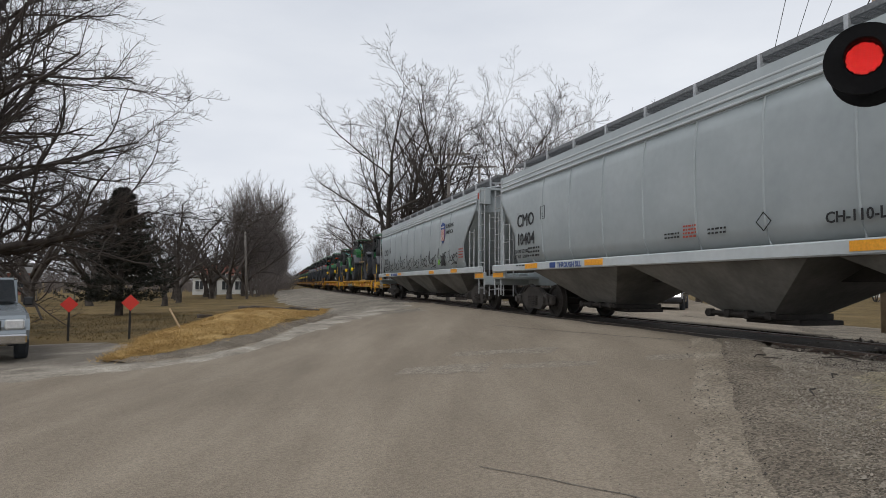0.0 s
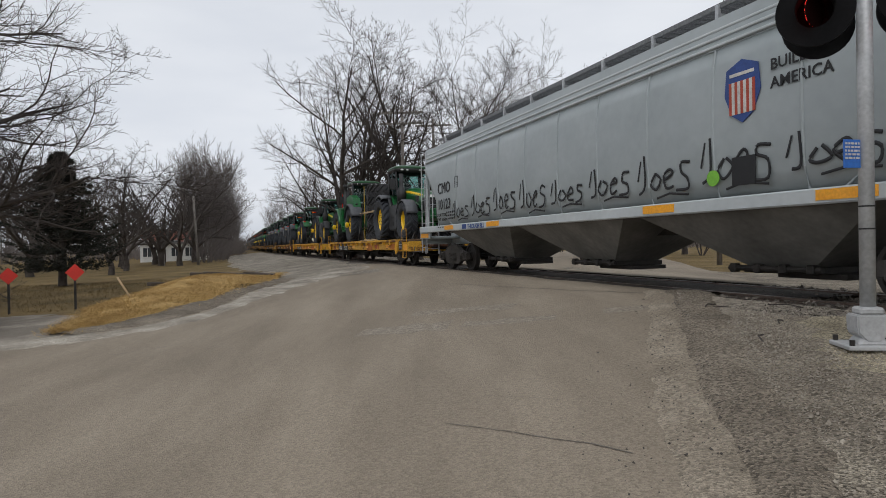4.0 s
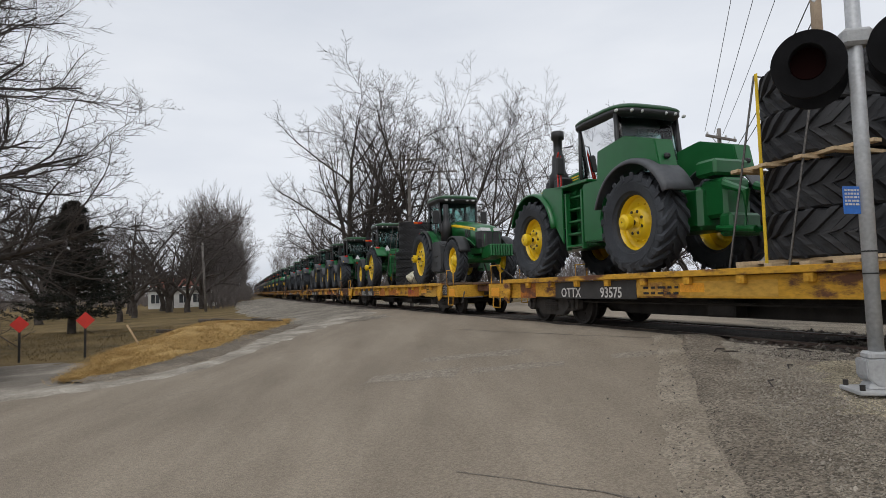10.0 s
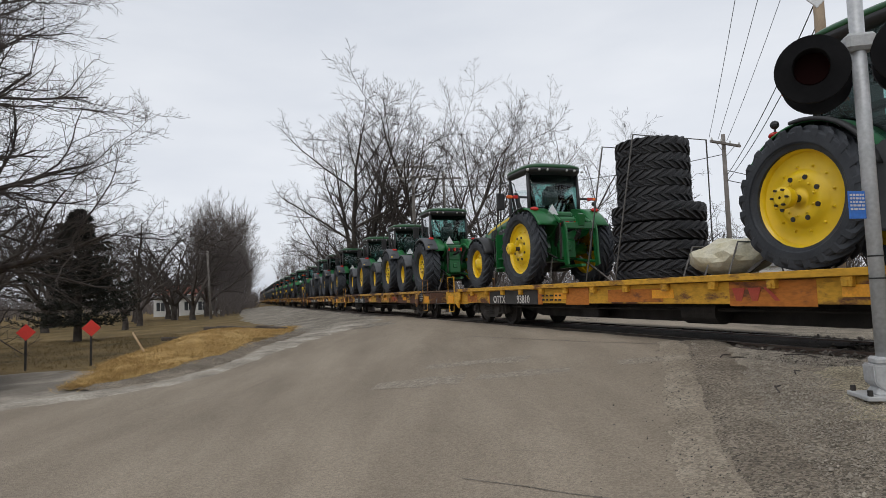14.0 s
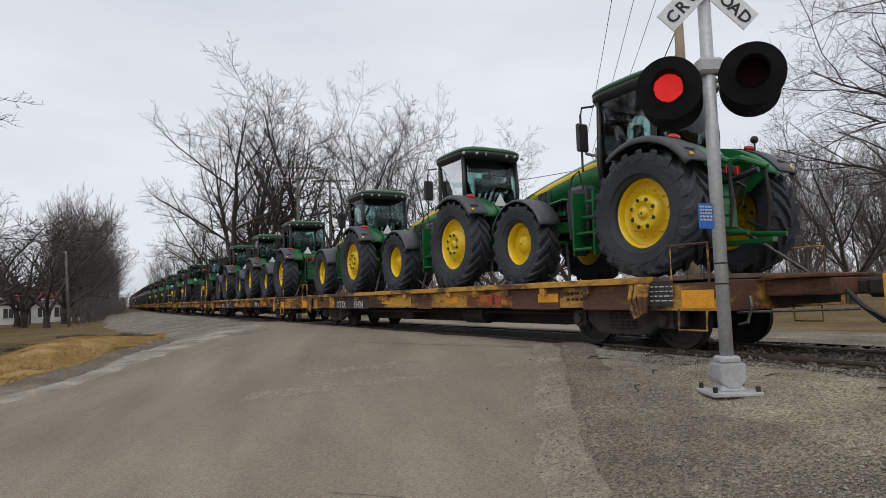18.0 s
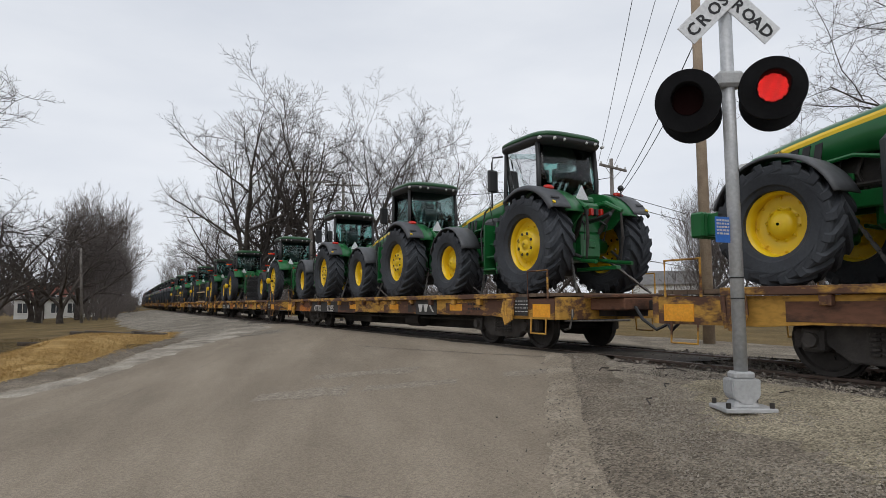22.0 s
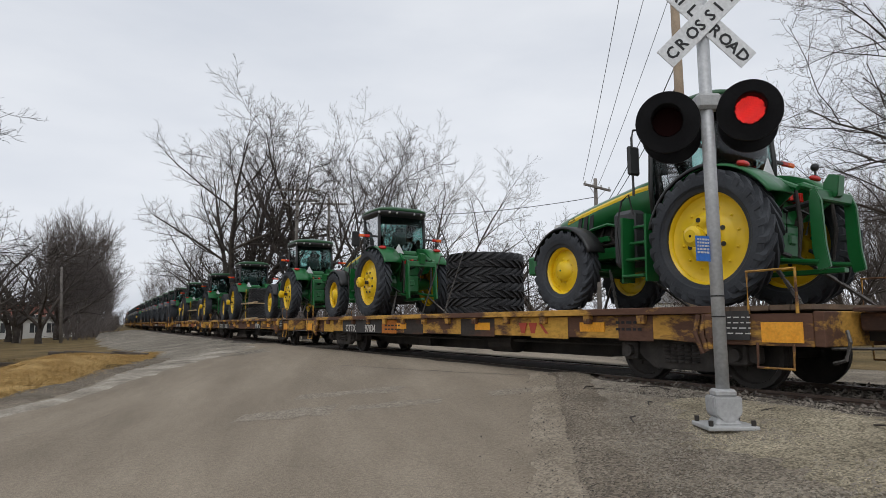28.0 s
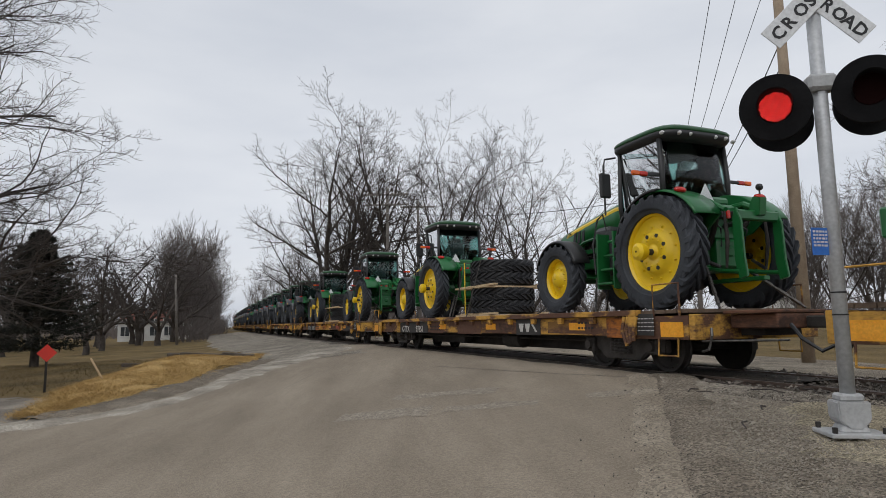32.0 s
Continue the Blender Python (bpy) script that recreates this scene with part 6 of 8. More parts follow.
    # intake stack beside the hood, on a black housing
    for sg, nm in ((1, "air_intake"), (-1, "exhaust_pipe")):
        bm = bmesh.new()
        lathe(bm, [(0.02, 2.1), (0.24, 2.1), (0.24, 2.5), (0.17, 2.62), (0.15, 3.0), (0.11, 3.05), (0.11, 3.4), (0.16, 3.42), (0.16, 3.6), (0.13, 3.62), (0.02, 3.62)], 16, "z")
        part(nm, bm, BLACK, tr, "black stack on a ribbed housing", m=pose(3.45, sg * 0.72, 0), smooth=True)
        bm = bmesh.new()
        box(bm, 3.4, sg * 0.75, 2.25, 0.75, 0.36, 0.32, 0.05)
        part("stack_housing", bm, BLACK, tr)
        bm = bmesh.new()
        tube(bm, [(2.95, sg * 1.05, 2.1), (2.95, sg * 1.05, 2.85), (2.88, sg * 1.05, 2.95), (2.82, sg * 1.05, 2.85), (2.82, sg * 1.05, 2.1)], 0.022, 6)
        part("handrail", bm, LAMP_RED if sg > 0 else BLACK, tr, "red and black handrail")
    bm = bmesh.new()
    box(bm, -1.05, 0, 1.3, 0.6, 0.6, 0.7, 0.06)
    box(bm, -1.0, 0, 1.85, 0.5, 0.8, 0.3, 0.05)
    box(bm, -1.35, 0, 0.8, 0.3, 0.7, 0.4, 0.05)
    part("hitch_housing", bm, GREEN, tr)
    for sg in (-1, 1):
        bm = bmesh.new()
        tube(bm, [(-1.4, sg * 0.35, 1.5), (-1.9, sg * 0.4, 1.3), (-1.85, sg * 0.4, 0.7)], [0.08, 0.07, 0.04], 8)
        part("lift_arm", bm, GREEN, tr)
        bm = bmesh.new()
        tube(bm, [(-1.2, sg * 0.35, 0.75), (-2.1, sg * 0.45, 0.65)], 0.055, 8)
        part("lower_link", bm, GREEN, tr)
    return tr


# ---------------------------------------------------------------- loads
STACK_BIG = tyre(1.0, 0.70, 0.55, 20, NEW_RUBBER, "tyre")
STACK_THIN = tyre(0.95, 0.37, 0.6, 24, NEW_RUBBER, "tyre")
STACK_SMALL = tyre(0.76, 0.36, 0.44, 22, NEW_RUBBER, "tyre")


def pallet(parent, z, L=2.3):
    """A rough pallet of single boards."""
    bm = bmesh.new()
    box(bm, 0, 0, 0, 0.14, L, 0.05, 0.004)
    first = part("pallet_board", bm, PALLET, parent, "pale pine board", m=pose(-0.8, 0, z))
    for k in range(1, 4):
        share("pallet_board", first.data, parent, pose(-0.8 + 0.53 * k, 0, z, 0, 0, 1.5 * math.sin(k * 4)))
    for k in range(2):
        share("pallet_board", first.data, parent, pose(0, -0.8 + 1.6 * k, z + 0.052, 0, 0, 90))


def tyre_stack(kind):
    st = thing("tyre_stack", "stack of new black tractor tyres strapped on a flatcar", "tyres", "loads on the train")
    z = 0.0
    if kind == "double":
        for lay in range(2):
            pallet(st, z + 0.03)
            z += 0.1
            for k in range(2):
                share("tyre", STACK_BIG, st, pose(0.01 * k, 0.02 * k, z + 0.345, 90, 0, 40 * k + 70 * lay))
                z += 0.68
        for sy in (-0.99,):
            bm = bmesh.new()
            box(bm, -0.45, sy, z / 2, 0.05, 0.012, z)
            part("strap", bm, STRAP, st, "yellow tie-down strap")
    elif kind == "pairs":
        for lay in range(2):
            pallet(st, z + 0.03)
            z += 0.1
            for k in range(2):
                share("tyre", STACK_THIN, st, pose(0.02 * k, 0, z + 0.18, 90, 0, 31 * k + 50 * lay))
                z += 0.355
        for sy in (-0.99, 0.99):
            bm = bmesh.new()
            box(bm, -0.5, sy, z / 2, 0.06, 0.012, z)
            part("strap", bm, STRAP, st, "yellow tie-down strap")
    elif kind == "tall":
        for k in range(4):
            share("tyre", STACK_THIN, st, pose(0, 0, z + 0.2, 90, 0, 37 * k))
            z += 0.385
        for k in range(4):
            share("tyre", STACK_SMALL, st, pose(-0.1, 0, z + 0.18, 90, 0, 29 * k))
            z += 0.34
    else:
        for k in range(4):
            share("tyre", STACK_THIN, st, pose(0.02 * (k % 2), 0, z + 0.185, 90, 0, 33 * k))
            z += 0.355
    for sx in (-0.55, 0.5):
        bm = bmesh.new()
        tube(bm, [(sx - 0.35, -1.25, 0), (sx, -0.92, z), (sx, 0.92, z), (sx - 0.35, 1.25, 0)], 0.018, 5)
        part("chain", bm, CHAIN, st)
    return st


def wrapped_bundle():
    b = thing("wrapped_bundle", "cream plastic-wrapped bundle of parts on a flatcar", "bundle", "loads on the train")
    bm = bmesh.new()
    r = bmesh.ops.create_icosphere(bm, subdivisions=3, radius=0.5)
    for v in bm.verts:
        v.co = Vector((v.co.x * 1.5, v.co.y * 1.1, v.co.z * 0.62 + 0.3)) * (1 + 0.14 * noise.noise(v.co * 4))
        v.co.z = max(v.co.z, 0.0)
    part("wrapping", bm, WRAP, b)
    bm = bmesh.new()
    for k in range(3):
        tube(bm, [(-0.5 + 0.5 * k, -0.58, 0), (-0.5 + 0.5 * k, -0.35, 0.52), (-0.5 + 0.5 * k, 0.35, 0.52), (-0.5 + 0.5 * k, 0.58, 0)], 0.015, 5)
    part("lashing", bm, CHAIN, b)
    return b


SPEED = 4.2
MOVERS = []          # thing, place along the train, offset pose on the track
SPINNERS = []


def add(ob, b, off):
    MOVERS.append((ob, b, off))


def build_train():
    # front hopper, second hopper
    for number, centre, extras in (("10404", 2.68, ("codes",)), ("10123", 22.4, ("shield",))):
        car, wheels = hopper_car(number, extras)
        add(car, centre, pose(0, 0, 0))
        SPINNERS.extend(wheels)
    numbers = ["93575", "93424", "93810", "93424", "97255", "97834", "97357", "93216", "97118", "93640", "97402", "93377", "97531", "93189"]
    numbers[1], numbers[2], numbers[3] = "93810", "93424", "97255"
    numbers[4], numbers[5] = "97834", "97351"
    for k in range(14):
        centre = (42.55 if k == 0 else 42.93 if k == 1 else 42.55) + 20.4 * k
        car, wheels = flat_car(numbers[k], YELLOW_CAR if k < 2 else RUSTY_CAR, k in (3, 5, 9), k + 3)
        add(car, centre, pose(0, 0, 0))
        if k < 6:
            SPINNERS.extend(wheels)
    # loads: tractors by their rear axle, way 1: facing the way of travel
    protos = {"wide": tractor("wide", "8345R"), "medium": tractor("medium", "8320R"), "thin": tractor("thin", "8270R")}
    # the smaller row-crop tractor: lower cab, green fenders
    small = tractor("thin", "7250R")
    tagged(small, "smaller green row-crop tractor with narrow tyres on a flatcar", "tractor", "tractors on the train")
    for ch in small.children:
        ch.matrix_basis = Matrix.Scale(0.95, 4) @ ch.matrix_basis
    used = set()

    def put(kind, b, way):
        b = b - 0.14 if way < 0 else b
        ob = protos[kind] if kind not in used else copy_thing(protos[kind], pose(0, 0, 0))
        used.add(kind)
        add(ob, b, pose(0, 0, DECK_Z + 0.005, 0, 0, 0 if way > 0 else 180))
    put("wide", 38.8, 1)
    add(big_tractor(), 45.7, pose(0, 0, DECK_Z + 0.005, 0, 0, 180))
    stack_d, stack_t, stack_f, stack_p = tyre_stack("double"), tyre_stack("tall"), tyre_stack("four"), tyre_stack("pairs")
    add(stack_d, 42.5, pose(0, 0, DECK_Z + 0.01))
    put("thin", 59.1, 1)
    add(wrapped_bundle(), 60.9, pose(0, -0.6, DECK_Z + 0.01))
    add(stack_t, 63.4, pose(0, 0, DECK_Z + 0.01))
    put("thin", 67.75, -1)
    for b, kind in ((76.3, "wide"), (81.9, "medium"), (88.1, "medium"), (96.4, "wide"), (102.4, "wide"), (108.9, "wide")):
        put(kind, b, -1)
    add(small, 117.1, pose(0, 0, DECK_Z + 0.005, 0, 0, 180))
    add(stack_f, 124.1, pose(0, 0, DECK_Z + 0.01))
    put("thin", 128.7, -1)
    put("thin", 137.1, -1)
    add(stack_p, 144.8, pose(0, 0, DECK_Z + 0.01))
    put("thin", 148.0, -1)
    put("thin", 157.5, -1)
    add(copy_thing(stack_p, pose(0, 0, 0)), 165.0, pose(0, 0, DECK_Z + 0.01))
    put("thin", 168.6, -1)
    for k in range(7, 14):
        c = 42.3 + 20.4 * k
        if k in (9, 12):
            put("medium", c - 7.5, -1)
            add(copy_thing(stack_f, pose(0, 0, 0)), c - 2.0, pose(0, 0, DECK_Z + 0.01))
            put("thin", c + 4.0, -1)
        else:
            for o in (-7.5, -1.6, 4.6):
                put("medium" if (k + int(o)) % 2 else "wide", c + o, -1)


# ---------------------------------------------------------------- crossing signal
LAMPS = []


def build_signal():
    mx, my, z0 = 4.12, 5.18, 0.58
    sig = thing("crossing_signal", "grey railroad crossing signal with crossbuck and two red flashing lamps", "crossing signal", m=pose(mx, my, z0, 0, 0, -14))
    bm = bmesh.new()
    tube(bm, [(0, 0, 0.25), (0, 0, 4.7)], 0.062, 20)
    part("mast", bm, MAST, sig, "aluminium-painted steel mast", smooth=True)
    for z in (1.05, 1.25):
        bm = bmesh.new()
        tube(bm, [(0, 0, z), (0, 0, z + 0.014)], 0.067, 20)
        part("band", bm, BLACK, sig)
    bm = bmesh.new()
    box(bm, 0, 0, 0.02, 0.48, 0.4, 0.04, 0.008)
    part("base_plate", bm, CASTING, sig, "grey foundation plate")
    bm = bmesh.new()
    box(bm, 0, 0, 0.07, 0.26, 0.24, 0.08, 0.02, taper=(0.7, 0.7))
    extrude_poly(bm, [(-0.13, 0.14), (-0.05, 0.06), (0.05, 0.06), (0.13, 0.14), (0.135, 0.30), (-0.135, 0.30)], -0.11, 0.11, 0.012)
    box(bm, 0, 0, 0.33, 0.2, 0.18, 0.07, 0.02)
    part("base_casting", bm, CASTING, sig, "grey cast junction base")
    for a in (-0.2, 0.2):
        for b in (-0.16, 0.16):
            bm = bmesh.new()
            tube(bm, [(a, b, 0.03), (a, b, 0.09)], 0.022, 6)
            part("anchor_bolt", bm, STEEL_DARK, sig)
    # crossbuck
    for q, txt in ((45, ("RAIL", "ROAD")), (-45, ("CROS", "SING"))):
        bm = bmesh.new()
        box(bm, 0, 0, 0, 1.22, 0.012, 0.23, 0.004)
        y = -0.08 if q < 0 else -0.064
        blade = part("crossbuck_blade", bm, SIGN_WHITE, sig, "white crossbuck blade with black letters", m=pose(0, y, 4.08, 0, q, 0))
        step, second = (0.122, 0.1) if q > 0 else (0.148, 0.03)
        for word, x in ((txt[0], -0.565), (txt[1], second)):
            for k, ch in enumerate(word):
                words(ch, 0.17, INK, blade, pose(x + step * k, -0.008, -0.062), name="letter", bold=0.004)
    # lamp arm and junction box
    bm = bmesh.new()
    box(bm, 0, -0.02, 3.22, 0.26, 0.16, 0.16, 0.03)
    tube(bm, [(-0.40, 0.02, 3.19), (0.40, 0.02, 3.31)], 0.03, 10)
    part("crossarm", bm, CASTING, sig)
    for sx in (-1, 1):
        bm = bmesh.new()
        lathe(bm, [(0.30, -0.19), (0.305, -0.15), (0.295, -0.145), (0.145, -0.14), (0.145, 0.0), (0.10, 0.06), (0.02, 0.06)], 44)
        lathe(bm, [(0.30, -0.19), (0.143, -0.19), (0.143, -0.05)], 44)
        lamp = part("lamp_background", bm, LAMP_BLACK, sig, "round black lamp background", m=pose(0.41 * sx, -0.02, 3.05 + 0.06 * sx, 0, 0, -22) @ pose(0, 0, 0, 9, 0, 0))
        bm = bmesh.new()
        # hood over the lens
        rows = []
        for i in range(17):
            a = radians(-25 + 230 * i / 16)
            ln = 0.17 if 0 <= -25 + 230 * i / 16 <= 180 else 0.1
            rows.append([(0.145 * math.cos(a), -0.19, 0.145 * math.sin(a)), (0.152 * math.cos(a), -0.19 - ln, 0.152 * math.sin(a) + 0.012)])
        sheet(bm, rows, 0.006)
        part("hood", bm, LAMP_BLACK, lamp, smooth=True)
        # the lens turns over: lit face or dark face
        bm = bmesh.new()
        lathe(bm, [(0.02, -0.006), (0.138, -0.006), (0.138, 0.0)], 32)
        r = bmesh.ops.create_circle(bm, cap_ends=True, segments=32, radius=0.138)
        bmesh.ops.transform(bm, matrix=pose(0, -0.004, 0, 90, 0, 0), verts=r["verts"])
        lens = part("lens", bm, LED_OFF, lamp, "red lens", m=pose(0, -0.195, 0))
        bm = bmesh.new()
        rng = random.Random(3)
        for i in range(-9, 10):
            for j in range(-9, 10):
                px, pz = i * 0.0185 + (j % 2) * 0.00925, j * 0.016
                if math.hypot(px, pz) < 0.131:
                    box(bm, px, 0.005, pz, 0.0098, 0.006, 0.0098)
        leds = part("lit_face", bm, LED_ON, lens, "grid of red light-emitting diodes")
        LAMPS.append((lens, sx))
        bm = bmesh.new()
        tube(bm, [(0, 0.06, 0), (0, 0.06, 0.2), (-0.2 * sx, 0.03, 0.22)], 0.025, 8)
        part("bracket", bm, CASTING, lamp)
    # back-facing pair behind
    for sx in (-1, 1):
        bm = bmesh.new()
        lathe(bm, [(0.30, 0.22), (0.305, 0.18), (0.14, 0.17), (0.14, 0.06), (0.02, 0.06)], 32)
        part("rear_lamp", bm, LAMP_BLACK, sig, m=pose(0.41 * sx + 0.12, 0.1, 3.03 + 0.06 * sx, 0, 0, -8))
    bm = bmesh.new()
    box(bm, -0.09, 0, 0, 0.18, 0.008, 0.25, 0.002)
    plate = part("notice", bm, SIGN_BLUE, sig, "small blue emergency notice with white print", m=pose(-0.06, -0.03, 1.72, 0, 0, 22))
    bars(INK_WHITE, plate, pose(-0.165, -0.007, 0.09), 5, 0.15, 0.018, 0.014)
    return sig


# ---------------------------------------------------------------- trees
def tube_fast(V, F, pts, rs, seg):
    """Adds a tapered tube to plain vertex and face lists."""
    base = len(V)
    for i, p in enumerate(pts):
        d = pts[min(i + 1, len(pts) - 1)] - pts[max(i - 1, 0)]
        d /= (np.linalg.norm(d) + 1e-9)
        a = np.cross(d, (0.31, 0.17, 0.93))
        a /= (np.linalg.norm(a) + 1e-9)
        b = np.cross(d, a)
        for k in range(seg):
            q = 2 * math.pi * k / seg
            V.append(tuple(p + (a * math.cos(q) + b * math.sin(q)) * rs[i]))
    for i in range(len(pts) - 1):
        for k in range(seg):
            u, w = base + i * seg + k, base + i * seg + (k + 1) % seg
            F.append((u, w, w + seg, u + seg))


def mesh_of(name, V, F, material):
    me = bpy.data.meshes.new(name)
    me.from_pydata(V, [], F)
    me.materials.append(material)
    me.update()
    return me


def bones(P, R, seg, V, F):
    """Adds tapered tubes for many branches at once; P: branches x points x 3, R: radii."""
    n, m = P.shape[:2]
    d = np.empty_like(P)
    d[:, 1:-1] = P[:, 2:] - P[:, :-2]
    d[:, 0], d[:, -1] = P[:, 1] - P[:, 0], P[:, -1] - P[:, -2]
    d /= np.linalg.norm(d, axis=2, keepdims=True) + 1e-9
    a = np.cross(d, np.array((0.31, 0.17, 0.93)))
    a /= np.linalg.norm(a, axis=2, keepdims=True) + 1e-9
    b = np.cross(d, a)
    q = np.arange(seg) * 2 * math.pi / seg
    ring = P[:, :, None] + (a[:, :, None] * np.cos(q)[None, None, :, None] + b[:, :, None] * np.sin(q)[None, None, :, None]) * R[:, :, None, None]
    base = sum(len(v) for v in V)
    V.append(ring.reshape(-1, 3))
    i = np.arange(n)[:, None, None] * m * seg + np.arange(m - 1)[None, :, None] * seg
    k = np.arange(seg)[None, None, :]
    u, w = i + k, i + (k + 1) % seg
    F.append((np.stack([u, w, w + seg, u + seg], axis=3) + base).reshape(-1, 4))


def mesh_from(name, V, F, material):
    """A mesh of quads from stacked arrays."""
    v, f = np.concatenate(V), np.concatenate(F)
    me = bpy.data.meshes.new(name)
    me.vertices.add(len(v))
    me.vertices.foreach_set("co", v.astype(np.float32).ravel())
    me.loops.add(f.size)
    me.loops.foreach_set("vertex_index", f.astype(np.int32).ravel())
    me.polygons.add(len(f))
    me.polygons.foreach_set("loop_start", np.arange(0, f.size, 4, dtype=np.int32))
    me.polygons.foreach_set("loop_total", np.full(len(f), 4, dtype=np.int32))
    me.materials.append(material)
    me.update(calc_edges=True)
    return me


def shoots(rng, P, R, L, kids, u0, angle, ratio, n, up, wob, thin, fall=0.42):
    """Side branches of every branch in P, longest near its foot, bending upward by up."""
    N, m = P.shape[0], P.shape[1] - 1
    u = np.linspace(u0, 0.98, kids)[None, :] + rng.uniform(-0.06, 0.06, (N, kids))
    u = np.clip(u, 0.05, 0.99)
    j = np.minimum((u * m).astype(int), m - 1)
    f = (u * m - j)[..., None]
    rows = np.arange(N)[:, None]
    base = P[rows, j] * (1 - f) + P[rows, j + 1] * f
    dp = P[rows, j + 1] - P[rows, j]
    dp /= np.linalg.norm(dp, axis=2, keepdims=True) + 1e-9
    a = np.cross(dp, np.array((0.21, 0.43, 0.88)))
    a /= np.linalg.norm(a, axis=2, keepdims=True) + 1e-9
    b = np.cross(dp, a)
    az = rng.uniform(0, 6.28, (N, 1)) + 2.4 * np.arange(kids)[None, :] + rng.uniform(-0.5, 0.5, (N, kids))
    an = angle + rng.normal(0, 0.16, (N, kids))
    d = dp * np.cos(an)[..., None] + (a * np.cos(az)[..., None] + b * np.sin(az)[..., None]) * np.sin(an)[..., None]
    d[..., 2] = np.where(d[..., 2] < 0, d[..., 2] * 0.3, d[..., 2])
    d /= np.linalg.norm(d, axis=2, keepdims=True)
    ln = L[:, None] * ratio * (1 - fall * (u - u0)) * rng.uniform(0.7, 1.2, (N, kids))
    r0 = (R[rows, j] * (1 - f[..., 0]) + R[rows, j + 1] * f[..., 0]) * rng.uniform(0.5, 0.68, (N, kids))
    r0 = np.maximum(r0, thin)
    d, base, ln, r0 = d.reshape(-1, 3), base.reshape(-1, 3), ln.reshape(-1), r0.reshape(-1)
    pts, rs = [base], [r0]
    p = base
    for i in range(n):
        d = d + rng.normal(0, wob, d.shape)
        d[:, 2] += up
        d /= np.linalg.norm(d, axis=1, keepdims=True)
        p = p + d * (ln / n)[:, None]
        pts.append(p)
        rs.append(np.maximum(r0 * (1 - 0.62 * (i + 1) / n), thin * 0.55))
    return np.stack(pts, 1), np.stack(rs, 1), ln


def bare_tree(seed, stems, trunk_r, kids=(9, 7, 6, 4), thin=0.009, up=0.09, angle=0.75, ratio=(0.46, 0.5, 0.5, 0.55), wob=0.10, bark=None, twig=None, light=False):
    """Two meshes: the stems with their limbs, and the branches with twigs.
    stems: (compass, tilt from upright, length, height of the fork) in degrees and metres."""
    rng = np.random.default_rng(seed)
    VT, FT, VW, FW = [], [], [], []
    fork = max(s[3] for s in stems)
    n = 8
    P, R, L = [], [], []
    if fork > 0.3:
        k = np.linspace(0, 1, 5)[:, None]
        t = np.hstack([0.12 * np.sin(k * 3), 0.1 * np.sin(k * 4), -0.3 + k * (fork + 0.3)])
        bones(t[None], (trunk_r * (1.25 - 0.35 * k[:, 0] + 0.3 * np.exp(-k[:, 0] * 6)))[None], 10, VT, FT)
    for az, tilt, ln, z in stems:
        d = np.array([math.sin(radians(tilt)) * math.cos(radians(az)), math.sin(radians(tilt)) * math.sin(radians(az)), math.cos(radians(tilt))])
        p = np.array([0.0, 0.0, z - 0.3])
        pts = [p]
        for i in range(n):
            d = d + rng.normal(0, wob * 0.8, 3)
            d[2] += up * 0.7
            d /= np.linalg.norm(d)
            p = p + d * ln / n
            pts.append(p)
        r = trunk_r * (0.72 if len(stems) > 1 else 1.0) * math.sqrt(ln / max(s[2] for s in stems))
        P.append(pts)
        R.append(r * (1 - 0.86 * np.linspace(0, 1, n + 1)))
        L.append(ln)
    P, R, L = np.array(P), np.array(R), np.array(L)
    bones(P, R, 7, VT, FT)
    P, R, L = shoots(rng, P, R, L, kids[0], 0.2, angle, ratio[0], 6, up, wob, thin * 2)
    bones(P, R, 4 if light else 5, VT, FT)
    P, R, L = shoots(rng, P, R, L, kids[1], 0.2, angle, ratio[1], 4, up, wob * 1.2, thin * 1.4)
    bones(P, R, 3 if light else 4, VW, FW)
    P, R, L = shoots(rng, P, R, L, kids[2], 0.15, angle, ratio[2], 2 if light else 3, up * 1.2, wob * 1.4, thin)
    bones(P, R, 3, VW, FW)
    if kids[3]:
        P, R, L = shoots(rng, P, R, L, kids[3], 0.2, angle * 0.85, ratio[3], 1 if light else 2, up, wob, thin * 0.8)
        bones(P, R, 3, VW, FW)
    return mesh_from("trunk", VT, FT, bark or BARK), mesh_from("crown", VW, FW, twig or TWIG)


def ring_of(n, tilt, length, z=0.0, first=0.0, vary=0.2):
    """Stems all round, each a little different."""
    return [(first + 360 * k / n + 17 * math.sin(k * 5.1), tilt * (1 + vary * math.sin(k * 3.7 + first)), length * (1 + 0.5 * vary * math.sin(k * 2.3 + 1)), z) for k in range(n)]


def plant(meshes, x, y, s, turn, label, z=None, group="bare trees"):
    t = thing("tree", label, "tree", group, pose(x, y, ground_z(x, y) if z is None else z, 0, 0, turn) @ Matrix.Scale(s, 4))
    share("trunk", meshes[0], t, pose(0, 0, 0))
    tagged(share("crown", meshes[1], t, pose(0, 0, 0)), kind="stuff")
    return t


